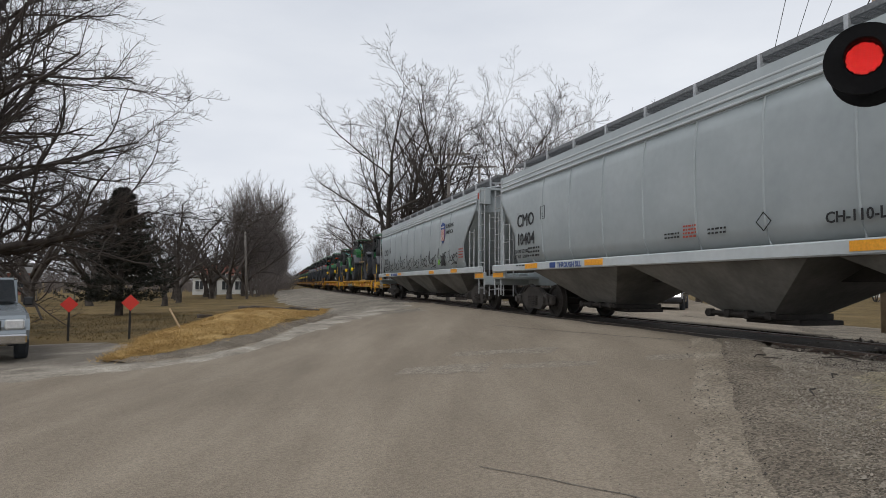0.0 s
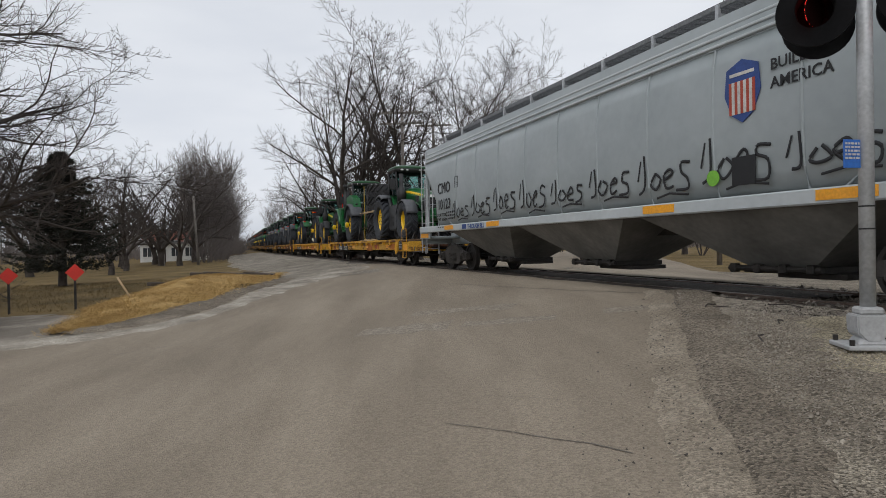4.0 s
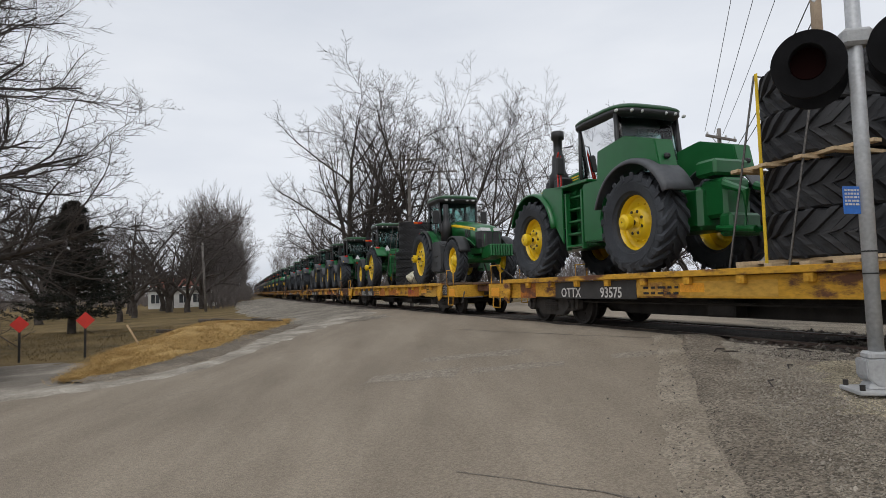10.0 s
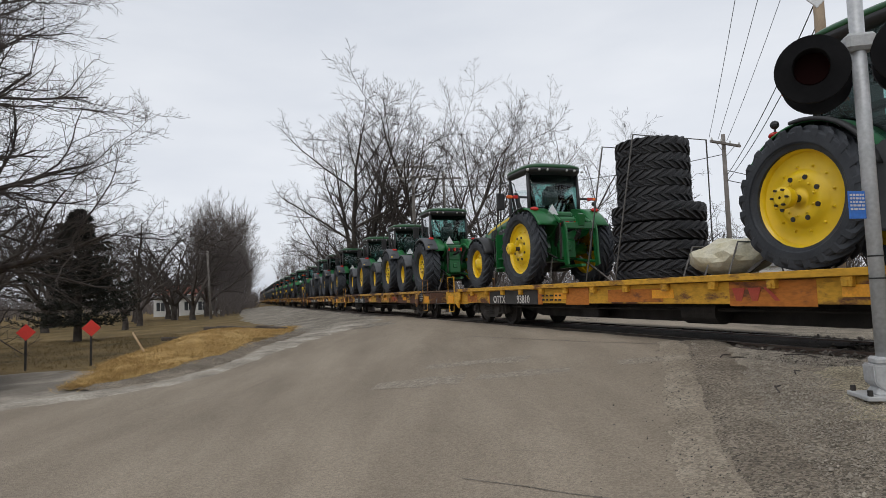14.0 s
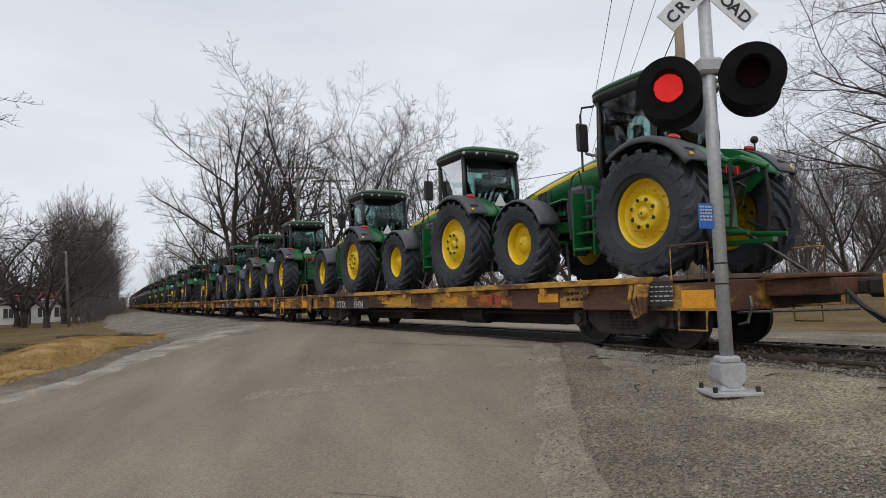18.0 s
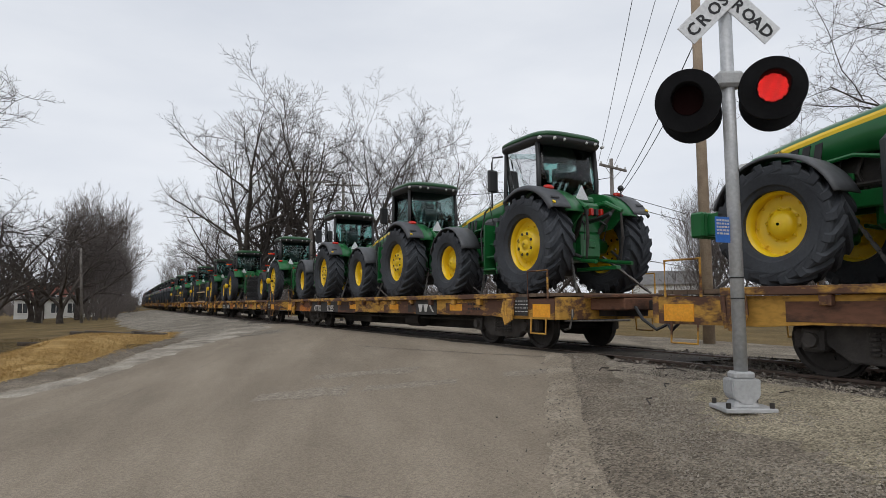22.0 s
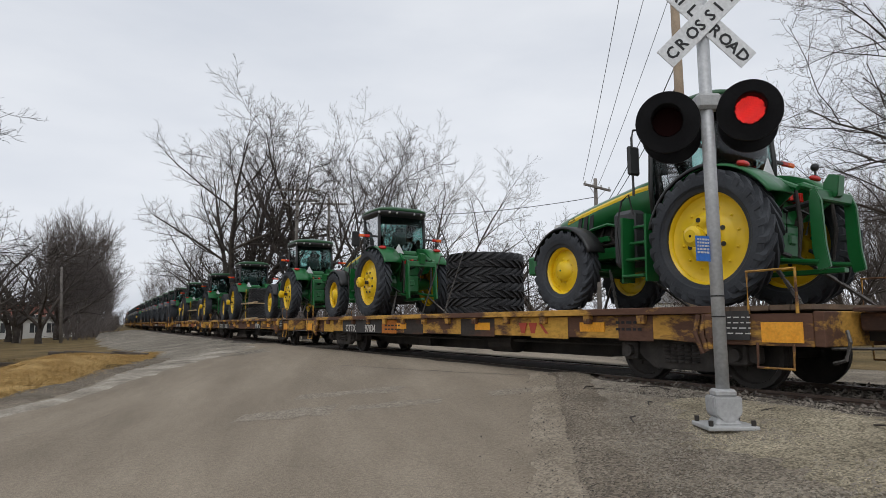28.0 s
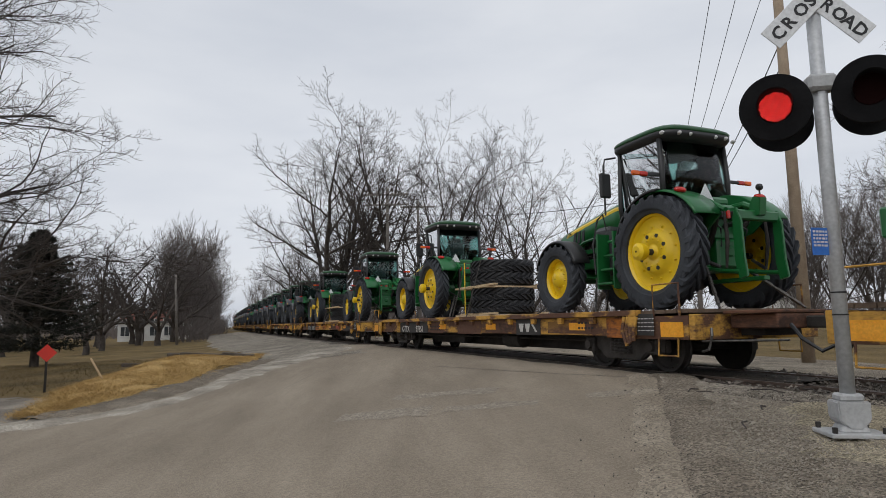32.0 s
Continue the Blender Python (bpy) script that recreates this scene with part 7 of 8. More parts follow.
def conifer(x, y, h):
    t = thing("conifer", "dark green shaggy cedar on the lawn", "tree", m=pose(x, y, ground_z(x, y)))
    bm = bmesh.new()
    tube(bm, [(0, 0, -0.2), (0.05, 0, h * 0.5), (0, 0.05, h * 0.98)], [0.22, 0.12, 0.02], 8)
    part("trunk", bm, BARK, t)
    rng = np.random.default_rng(5)
    V, F = [], []
    for k in range(300):
        u = rng.uniform(0.1, 0.99) ** 0.85
        z = h * u
        rad = ((1 - u) ** 0.75 * h * 0.47 + 0.1) * rng.uniform(0.4, 1.28) * (0.8 if u < 0.2 else 1)
        a = rng.uniform(0, 2 * math.pi)
        # flat sprays that hang a little and turn up at the tip
        n = 110
        v = rng.uniform(0.1, 1, n) ** 0.7
        side_w = rng.normal(0, 1, n) * 0.22 * rad * (1.05 - v)
        px = v * rad * math.cos(a) - side_w * math.sin(a)
        py = v * rad * math.sin(a) + side_w * math.cos(a)
        pz = z - 0.45 * v * rad * 0.5 + 0.28 * v ** 3 * rad + rng.normal(0, 0.05, n)
        d = np.stack([np.full(n, math.cos(a)), np.full(n, math.sin(a)), np.full(n, 0.1)], 1) + rng.normal(0, 0.55, (n, 3))
        d /= np.linalg.norm(d, axis=1, keepdims=True)
        w = np.cross(d, rng.normal(0, 1, (n, 3)))
        w /= np.linalg.norm(w, axis=1, keepdims=True)
        p = np.stack([px, py, pz], 1)
        s = rng.uniform(0.10, 0.24, (n, 1))
        b = len(V)
        V.extend(map(tuple, np.stack([p - w * 0.03, p + w * 0.03, p + d * s], 1).reshape(-1, 3)))
        F.extend((b + 3 * i, b + 3 * i + 1, b + 3 * i + 2) for i in range(n))
    tagged(share("foliage", mesh_of("foliage", V, F, NEEDLES), t, pose(0, 0, 0)), kind="stuff")


def build_trees():
    big = bare_tree(11, ring_of(5, 34, 12.4, 1.0, 0, 0.14) + [(40, 8, 12.4, 1.2)], 0.36, (9, 7, 6, 5), 0.0095, up=0.055)
    mid = bare_tree(23, ring_of(3, 24, 12.4, 1.6, 40, 0.14) + [(200, 46, 9.5, 2.0)], 0.3, (9, 7, 6, 5), 0.0095, up=0.055)
    tall = bare_tree(29, ring_of(4, 22, 12.2, 2.0, 10, 0.14), 0.2, (10, 7, 6, 5), 0.0075, up=0.05, angle=0.72, twig=PALE_TWIG)
    low = bare_tree(41, ring_of(4, 40, 6.4, 1.4), 0.2, (7, 6, 5, 3), 0.008, up=0.05, angle=0.9, wob=0.14)
    # scrub and woods farther off, in the haze-lightened colour
    scrub = bare_tree(43, ring_of(5, 24, 6.0, 0.0), 0.09, (6, 6, 5, 0), 0.012, up=0.08, twig=HAZY_BRUSH, light=True)
    wood = bare_tree(59, ring_of(4, 15, 15.0, 1.5), 0.24, (8, 6, 6, 0), 0.02, up=0.12, bark=HAZY_BRUSH, twig=HAZY_BRUSH, light=True)
    wood2 = bare_tree(61, ring_of(3, 12, 13.0, 2.5, 70), 0.2, (8, 7, 5, 0), 0.02, up=0.14, bark=HAZY_BRUSH, twig=HAZY_BRUSH, light=True)
    round_wood = bare_tree(67, ring_of(11, 20, 13.5, 0.4, 0, 0.12), 0.2, (11, 8, 7, 0), 0.014, up=0.14, angle=0.6, bark=HAZY_BRUSH, twig=HAZY_BRUSH)
    # behind the track
    plant(big, -3.2, 46, 1.0, 10, "large multi-stemmed bare tree behind the track")
    plant(mid, 1.4, 44.5, 1.08, 80, "bare tree behind the track")
    plant(tall, 6.6, 47, 1.0, 200, "tall slender bare tree behind the track")
    plant(tall, 11.6, 48, 0.97, 70, "tall slender bare tree behind the track")
    plant(mid, -7.0, 66, 0.8, 150, "bare tree behind the track")
    plant(low, 16.0, 46, 1.15, 20, "small bare tree behind the track")
    plant(low, 20.5, 49, 1.1, 220, "small bare tree behind the track")
    plant(low, -6.0, 60, 1.3, 77, "small bare tree behind the track")
    # right of the crossing: a crown reaching over the road
    near = bare_tree(71, [(185, 74, 11.5, 6.5), (170, 58, 11.0, 7.0), (205, 66, 10.5, 6.0), (150, 80, 10.0, 5.2), (180, 38, 11.0, 7.5), (220, 82, 9.0, 5.0), (60, 50, 9.0, 7.0), (300, 50, 9.0, 7.0)], 0.2, (10, 7, 6, 4), 0.007, up=0.015, angle=0.8, wob=0.13)
    plant(near, 30.5, 19.0, 1.0, 0, "tall wide-crowned bare tree by the road")
    plant(mid, 36, 33, 0.75, 40, "bare tree by the road")
    plant(tall, 46, 58, 0.8, 10, "slender bare tree far behind the crossing")
    plant(low, 25, 52, 1.1, 215, "small bare tree far behind the crossing")
    for x, y, sc, q in ((48, 49, 0.85, 40), (56, 47, 0.9, 200), (64, 45, 0.85, 90), (44, 60, 0.8, 310), (54, 62, 0.95, 150), (70, 54, 0.95, 10)):
        plant(round_wood, x, y, sc, q, "bare tree in the grove behind the crossing", group="grove behind the crossing")
    for k in range(7):
        plant(scrub, 36 + 4.6 * k, 54 + 5 * math.sin(k * 2.1) - k, 0.75 + 0.2 * math.sin(k * 1.7), 50 * k, "bare scrub tree behind the crossing", group="scrub behind the crossing")
    # on the lawn to the left: long low limbs over the drive
    wide = bare_tree(37, [(8, 86, 10.5, 3.0), (-20, 62, 11.0, 3.6), (15, 50, 11.5, 4.0), (-8, 33, 12.0, 4.2), (35, 60, 10.0, 3.8), (-45, 75, 9.5, 3.4), (0, 15, 12.0, 4.2), (120, 40, 10.0, 4.0), (220, 40, 10.0, 4.0)], 0.34, (12, 8, 7, 4), 0.0085, up=0.03, angle=0.72, ratio=(0.48, 0.5, 0.52, 0.55), wob=0.13)
    plant(wide, -19.4, 20.4, 0.97, 0, "spreading bare tree over the drive")
    plant(mid, -58, 76, 0.7, 15, "bare tree beyond the lawn")
    for x, y, s, q in ((-22.5, 52, 0.95, 10), (-26, 60, 1.05, 200), (-33, 58, 1.1, 100), (-36, 48, 1.3, 320), (-47, 66, 1.2, 60), (-20.5, 45, 0.9, 300), (-28, 72, 1.3, 340), (-40, 74, 1.4, 30), (-31, 46, 1.25, 70), (-38, 56, 1.4, 160), (-44, 54, 1.3, 250), (-29, 66, 1.45, 20), (-24, 74, 1.35, 205), (-42, 44, 1.15, 330), (-21.5, 62, 1.2, 120), (-27, 47, 1.2, 190), (-34, 64, 1.5, 270), (-30, 80, 1.5, 45), (-25, 66, 1.2, 280), (-38, 68, 1.5, 215)):
        plant(low, x, y, s, q, "small bare tree on the lawn")
    conifer(-16.9, 32.0, 6.7)
    # woods where the line goes out of sight: one round crown in front, a dropping edge behind
    plant(round_wood, -25.0, 80.0, 0.84, 0, "round-crowned bare tree at the edge of the woods", group="woods by the line")
    plant(round_wood, -28.5, 92.0, 0.86, 120, "round-crowned bare tree at the edge of the woods", group="woods by the line")
    rng = random.Random(9)
    for k in range(22):
        yy = 88 + k * 4.2
        x = yy * (rng.uniform(-0.325, -0.265) if k % 4 else -0.12 + rng.uniform(0, 0.06))
        if abs(x - rail_x(yy)) < 6:
            x = rail_x(yy) - 6.5
        plant((wood, wood2)[k % 2], x, yy, rng.uniform(0.55, 0.8) * (1.0 if k % 4 else 0.85), rng.uniform(0, 360), "bare tree in the woods by the line", group="woods by the line")
    for k in range(16):
        x, yy = side(110 + k * 8.5, -(4.2 + rng.uniform(0, 5)) if k % 3 else 4.5 + rng.uniform(0, 5))
        plant((wood, wood2)[k % 2], x, yy, rng.uniform(0.7, 0.95), rng.uniform(0, 360), "bare tree in the woods by the line", group="woods by the line")
    for k in range(24):
        x, y = side(36 + 4 * k, 10 + rng.uniform(0, 8))
        plant(scrub, x + 9 * (k % 3), y, rng.uniform(0.6, 1.0), rng.uniform(0, 360), "bare scrub tree behind the track", group="scrub behind the track")
    # brush under the woods
    V, F = [], []
    g = np.random.default_rng(12)
    for k in range(5200):
        y = g.uniform(70, 230)
        x, yy = side(y, -g.uniform(6.5 if y < 100 else 3.6, 24) if k % 3 else g.uniform(7 if y < 100 else 4, 18))
        if x < -0.32 * yy:
            continue
        z = ground_z(x, yy) - 0.2
        h = g.uniform(0.8, 1.6) * g.uniform(1, 3.2)
        p = [np.array([x, yy, z]), np.array([x + g.normal(0, 0.35), yy, z + h * 0.55]), np.array([x + g.normal(0, 0.9), yy, z + h])]
        tube_fast(V, F, p, [0.05, 0.04, 0.02], 3)
        for j in range(4):
            b = p[1] + (p[2] - p[1]) * g.uniform(-0.7, 0.9)
            tube_fast(V, F, [b, b + np.array([g.normal(0, 0.8), g.normal(0, 0.6), g.uniform(0.3, 1.4)])], [0.025, 0.014], 3)
    tagged(new("brush", mesh_of("brush", V, F, HAZY_BRUSH)), "dense bare brown brush along the line", "brush", kind="stuff")
    # far belt of trees: one mass of stems
    V, F = [], []
    g = np.random.default_rng(3)
    for k in range(5200):
        a = g.uniform(-1.25, 1.25)
        r = g.uniform(110, 190)
        x, y = r * math.sin(a), r * math.cos(a)
        if abs(x - rail_x(y)) < 7 and y < 165:
            continue
        z = ground_z(x, y) - 0.3
        h = g.uniform(2, 11) * (0.7 + 0.35 * math.sin(a * 9) + 0.2 * math.sin(a * 23)) * (0.6 if a < -0.3 else 1)
        p = [np.array([x, y, z]), np.array([x + g.normal(0, 0.5), y, z + h * 0.5]), np.array([x + g.normal(0, 1.3), y, z + h])]
        tube_fast(V, F, p, [0.1, 0.07, 0.03], 3)
        for j in range(5):
            b = p[1] + (p[2] - p[1]) * g.uniform(-0.5, 0.9)
            tube_fast(V, F, [b, b + np.array([g.normal(0, 1.3), g.normal(0, 1.0), g.uniform(0.5, 2.2)])], [0.045, 0.02], 3)
    ob = new("far_woods", mesh_of("far_woods", V, F, HAZY_BRUSH))
    tagged(ob, "distant belt of bare brown woods", "woods", kind="stuff")


# ---------------------------------------------------------------- poles and wires
def pole(x, y, h, r, arms, material, label, turn, lean=0.0):
    p = thing("utility_pole", label, "utility pole", "poles by the track", pose(x, y, ground_z(x, y), 0, lean, turn))
    bm = bmesh.new()
    tube(bm, [(0, 0, -0.3), (0, 0, h * 0.5), (0, 0, h)], [r, r * 0.86, r * 0.72], 14)
    part("pole", bm, material, p, smooth=True)
    for z, w in arms:
        bm = bmesh.new()
        box(bm, 0, -r * 0.9, z, w, 0.1, 0.12, 0.01)
        arm = part("crossarm", bm, material, p)
        n = 4
        for k in range(n):
            bm = bmesh.new()
            xx = -w / 2 + 0.1 + k * (w - 0.2) / (n - 1)
            lathe(bm, [(0.015, 0.06), (0.05, 0.08), (0.05, 0.13), (0.03, 0.14), (0.045, 0.17), (0.02, 0.2)], 8, "z")
            part("insulator", bm, MILKY, arm, m=pose(xx, -r * 0.9, z))
        for s in (-1, 1):
            bm = bmesh.new()
            tube(bm, [(s * w * 0.33, -r * 0.9, z), (0, -r * 0.9, z - 0.6)], 0.018, 5)
            part("brace", bm, GALV, p)
    return p


def wire(a, b, sag, r=0.011):
    bm = bmesh.new()
    pts = []
    for k in range(17):
        u = k / 16
        p = Vector(a).lerp(Vector(b), u)
        p.z -= sag * 4 * u * (1 - u)
        pts.append(p)
    tube(bm, pts, r, 4)
    tagged(part("overhead_wire", bm, BLACK), "thin black overhead wire", "wire", "overhead wires")


def build_poles():
    pole(11.6, 15.9, 13.5, 0.17, [(12.6, 4.2)], POLEWOOD, "tall tan wooden utility pole behind the track", 20)
    pole(15.7, 29.0, 8.9, 0.13, [(8.4, 2.4)], OLDPOLE, "wooden utility pole with crossarm behind the track", 28)
    pole(0.35, 41.0, 10.4, 0.14, [(9.9, 2.9), (9.2, 2.9)], OLDPOLE, "grey utility pole with double crossarms behind the track", -8)
    pole(2.6, 44.0, 10.2, 0.13, [(9.7, 2.6)], OLDPOLE, "grey utility pole behind the track", -8)
    pole(-19.5, 61.0, 6.7, 0.13, [], OLDPOLE, "leaning bare wooden pole by the lawn", 0, -3)
    pole(37, 34.5, 6.3, 0.1, [], OLDPOLE, "short grey pole behind the crossing", 0)
    a = Vector((11.6, 15.9, 13.2))
    b = Vector((15.7, 29.0, 8.9))
    for s in (-2.0, -0.75, 0.5):
        wire((a.x + s * 0.94, a.y + s * 0.34, a.z), (b.x + s * 0.5, b.y + s * 0.27, b.z), 0.25)
    for s in (-0.4, 0.3):
        wire((11.7, 15.9, 9.6 + s), (15.8, 29.1, 7.0 + 0.4 * s), 0.35, 0.018)
    for s, z in ((0, 7.4), (0.5, 6.9), (0, 4.1)):
        wire((15.7, 29, z), (70, 60, z + 1.0), 1.0, 0.02)
    wire((15.7, 29, 8.2), (2.6, 44, 9.6), 0.6, 0.018)


# ---------------------------------------------------------------- lawn, bank, signs, buildings
def red_marker(x, y):
    p = thing("red_marker_sign", "red diamond end-of-road marker on a dark post", "sign", "red markers", pose(x, y, ground_z(x, y), 0, 0, 28))
    bm = bmesh.new()
    box(bm, 0, 0, 0.55, 0.06, 0.04, 1.2, 0.004)
    part("post", bm, STEEL_DARK, p)
    bm = bmesh.new()
    box(bm, 0, -0.03, 0, 0.33, 0.008, 0.33, 0.002)
    part("panel", bm, SIGN_RED, p, m=pose(0, 0, 1.04, 0, 45, 0))


def building(name, label, x, y, w, d, h, roof_h, turn, wall, n, door=False):
    b = thing(name, label, "building", m=pose(x, y, ground_z(x, y) - 0.1, 0, 0, turn))
    bm = bmesh.new()
    box(bm, 0, 0, h / 2, w, d, h)
    part("wall", bm, wall, b)
    bm = bmesh.new()
    if roof_h > 0.6:
        r = bmesh.ops.create_cube(bm, size=1.0)
        for v in bm.verts:
            v.co = Vector((v.co.x * (w + 0.8), v.co.y * (d + 0.8) * (0.02 if v.co.z > 0 else 1), h + roof_h * (v.co.z + 0.5)))
    else:
        box(bm, 0, 0, h + 0.15, w + 0.6, d + 0.6, 0.3, 0.02)
    part("roof", bm, ROOFING, b)
    for k in range(n):
        xx = -w / 2 + w * (k + 0.5) / n
        bm = bmesh.new()
        hh = 1.2
        if door and k % 3 == 1:
            box(bm, 0, 0, 0, w / n * 0.7, 0.08, h * 0.75, 0.01)
            part("door", bm, SIDING if wall is not SIDING else BRICK_RED, b, m=pose(xx, -d / 2 - 0.03, h * 0.4))
            continue
        box(bm, 0, 0, 0, w / n * 0.66, 0.08, hh + 0.2, 0.01)
        fr = part("window", bm, SIDING, b, m=pose(xx, -d / 2 - 0.02, h * 0.55))
        for j in (-1, 1):
            bm = bmesh.new()
            box(bm, j * w / n * 0.155, -0.04, 0, w / n * 0.27, 0.03, hh)
            part("pane", bm, WINDOW, fr)


def build_lawn():
    red_marker(-10.85, 17.8)
    red_marker(-8.92, 17.5)
    building("house", "low white building with a row of windows beyond the lawn", -32.2, 92, 9, 8, 2.5, 0.3, 14, SIDING, 5)
    building("house", "red brick two-storey building behind bare trees", -44, 122, 9, 10, 5.2, 0.3, 14, BRICK_RED, 4)
    building("house", "red garage building with white doors beyond the lawn", -70, 84, 22, 8, 3.2, 1.6, 35, BRICK_RED, 7, True)
    building("house", "white house behind the crossing among trees", 60, 92, 12, 8, 4.5, 2.4, -30, SIDING, 4)
    # straw bank
    rows = [(-6.9, 13.0), (-7.6, 15.0), (-8.6, 17.6), (-9.2, 21.5), (-9.0, 26), (-8.0, 30)]
    rows2 = [(-6.6, 12.5), (-6.0, 13.5), (-5.55, 14.7), (-5.0, 16.8), (-4.65, 20.8), (-4.75, 24.5), (-5.3, 28.5)]
    strip("straw_bank", rows, rows2, 60, 24, 0.05, STRAW, "bank of pale straw-coloured dead grass", 0.10, edge=0.07)
    V, F = [], []
    g = np.random.default_rng(8)
    L, R = resample(rows, 40), resample(rows2, 40)
    for k in range(30000):
        i, u = g.integers(0, 40), g.uniform(0.02, 0.98)
        x = L[i][0] + (R[i][0] - L[i][0]) * u + g.normal(0, 0.15)
        y = L[i][1] + (R[i][1] - L[i][1]) * u + g.normal(0, 0.25)
        z = ground_z(x, y) + 0.04
        a, h = g.uniform(0, 6.28), g.uniform(0.02, 0.085)
        b = len(V)
        dx, dy = math.cos(a) * 0.008, math.sin(a) * 0.008
        lx, ly = g.normal(0, 0.12), g.normal(0, 0.12)
        V += [(x - dx, y - dy, z), (x + dx, y + dy, z), (x + lx, y + ly, z + h)]
        F.append((b, b + 1, b + 2))
    tagged(new("straw_blades", mesh_of("straw_blades", V, F, STRAW)), "loose dead straw blades on the bank", "grass", kind="stuff")
    # timbers on the bank and a stake
    for x, y, ln, q, h in ((-7.0, 25.0, 1.6, 12, 0.2), (-7.6, 25.6, 1.8, 5, 0.3), (-8.3, 22.6, 1.5, 50, 0.15), (-6.0, 26.6, 1.4, -15, 0.15)):
        bm = bmesh.new()
        box(bm, 0, 0, 0, ln, 0.2, 0.13, 0.02)
        tagged(part("old_timber", bm, TIE, m=pose(x, y, ground_z(x, y) + h * 0.8, 0, 4, q)), "weathered discarded railway timber on the bank", "timber", "old timbers")
    bm = bmesh.new()
    box(bm, 0, 0, 0.3, 0.05, 0.04, 0.8, 0.004)
    tagged(part("wooden_stake", bm, PALLET, m=pose(-7.75, 18.2, ground_z(-7.75, 18.2), 0, -28, 20)), "leaning pale wooden stake in the bank", "stake")
    # old fence along the lawn
    for k in range(12):
        bm = bmesh.new()
        box(bm, 0, 0, 0.55, 0.09, 0.09, 1.2, 0.01)
        x, y = -21 - 3.2 * k, 66 - 0.9 * k
        tagged(part("fence_post", bm, OLDPOLE, m=pose(x, y, ground_z(x, y))), "grey fence post at the edge of the lawn", "post", "fence posts")
    # grass blades near the drive
    V, F = [], []
    for k in range(14000):
        x, y = g.uniform(-26, -6), g.uniform(14, 34)
        if inside(x, y, ROAD_POLY) or y < 17.5 - (x + 9) * 0.2:
            continue
        z = ground_z(x, y) - 0.02
        a, h = g.uniform(0, 6.28), g.uniform(0.03, 0.09)
        b = len(V)
        V += [(x - math.cos(a) * 0.015, y - math.sin(a) * 0.015, z), (x + math.cos(a) * 0.015, y + math.sin(a) * 0.015, z), (x + g.normal(0, 0.05), y + g.normal(0, 0.05), z + h)]
        F.append((b, b + 1, b + 2))
    tagged(new("lawn_blades", mesh_of("lawn_blades", V, F, GRASS)), "short dormant lawn blades", "grass", kind="stuff")


def on_ground(bm, pts, w, off):
    """A ribbon laid on the road."""
    rows = []
    p = resample(pts, max(4, len(pts) * 8))
    for i, (x, y) in enumerate(p):
        x2, y2 = p[min(i + 1, len(p) - 1)]
        x1, y1 = p[max(i - 1, 0)]
        l = math.hypot(x2 - x1, y2 - y1) + 1e-9
        nx, ny = -(y2 - y1) / l, (x2 - x1) / l
        k = w * (0.6 + 0.8 * abs(noise.noise((x * 2, y * 2, 5))))
        rows.append([(a, b, ground_z(a, b) + 0.012 + 0.012 * noise.noise((a * 1.3, b * 1.3, 3)) + off) for a, b in ((x + nx * k * s, y + ny * k * s) for s in (-0.5, -0.2, 0.2, 0.5))])
    sheet(bm, rows)
    for f in bm.faces:
        if f.normal.z < 0:
            f.normal_flip()


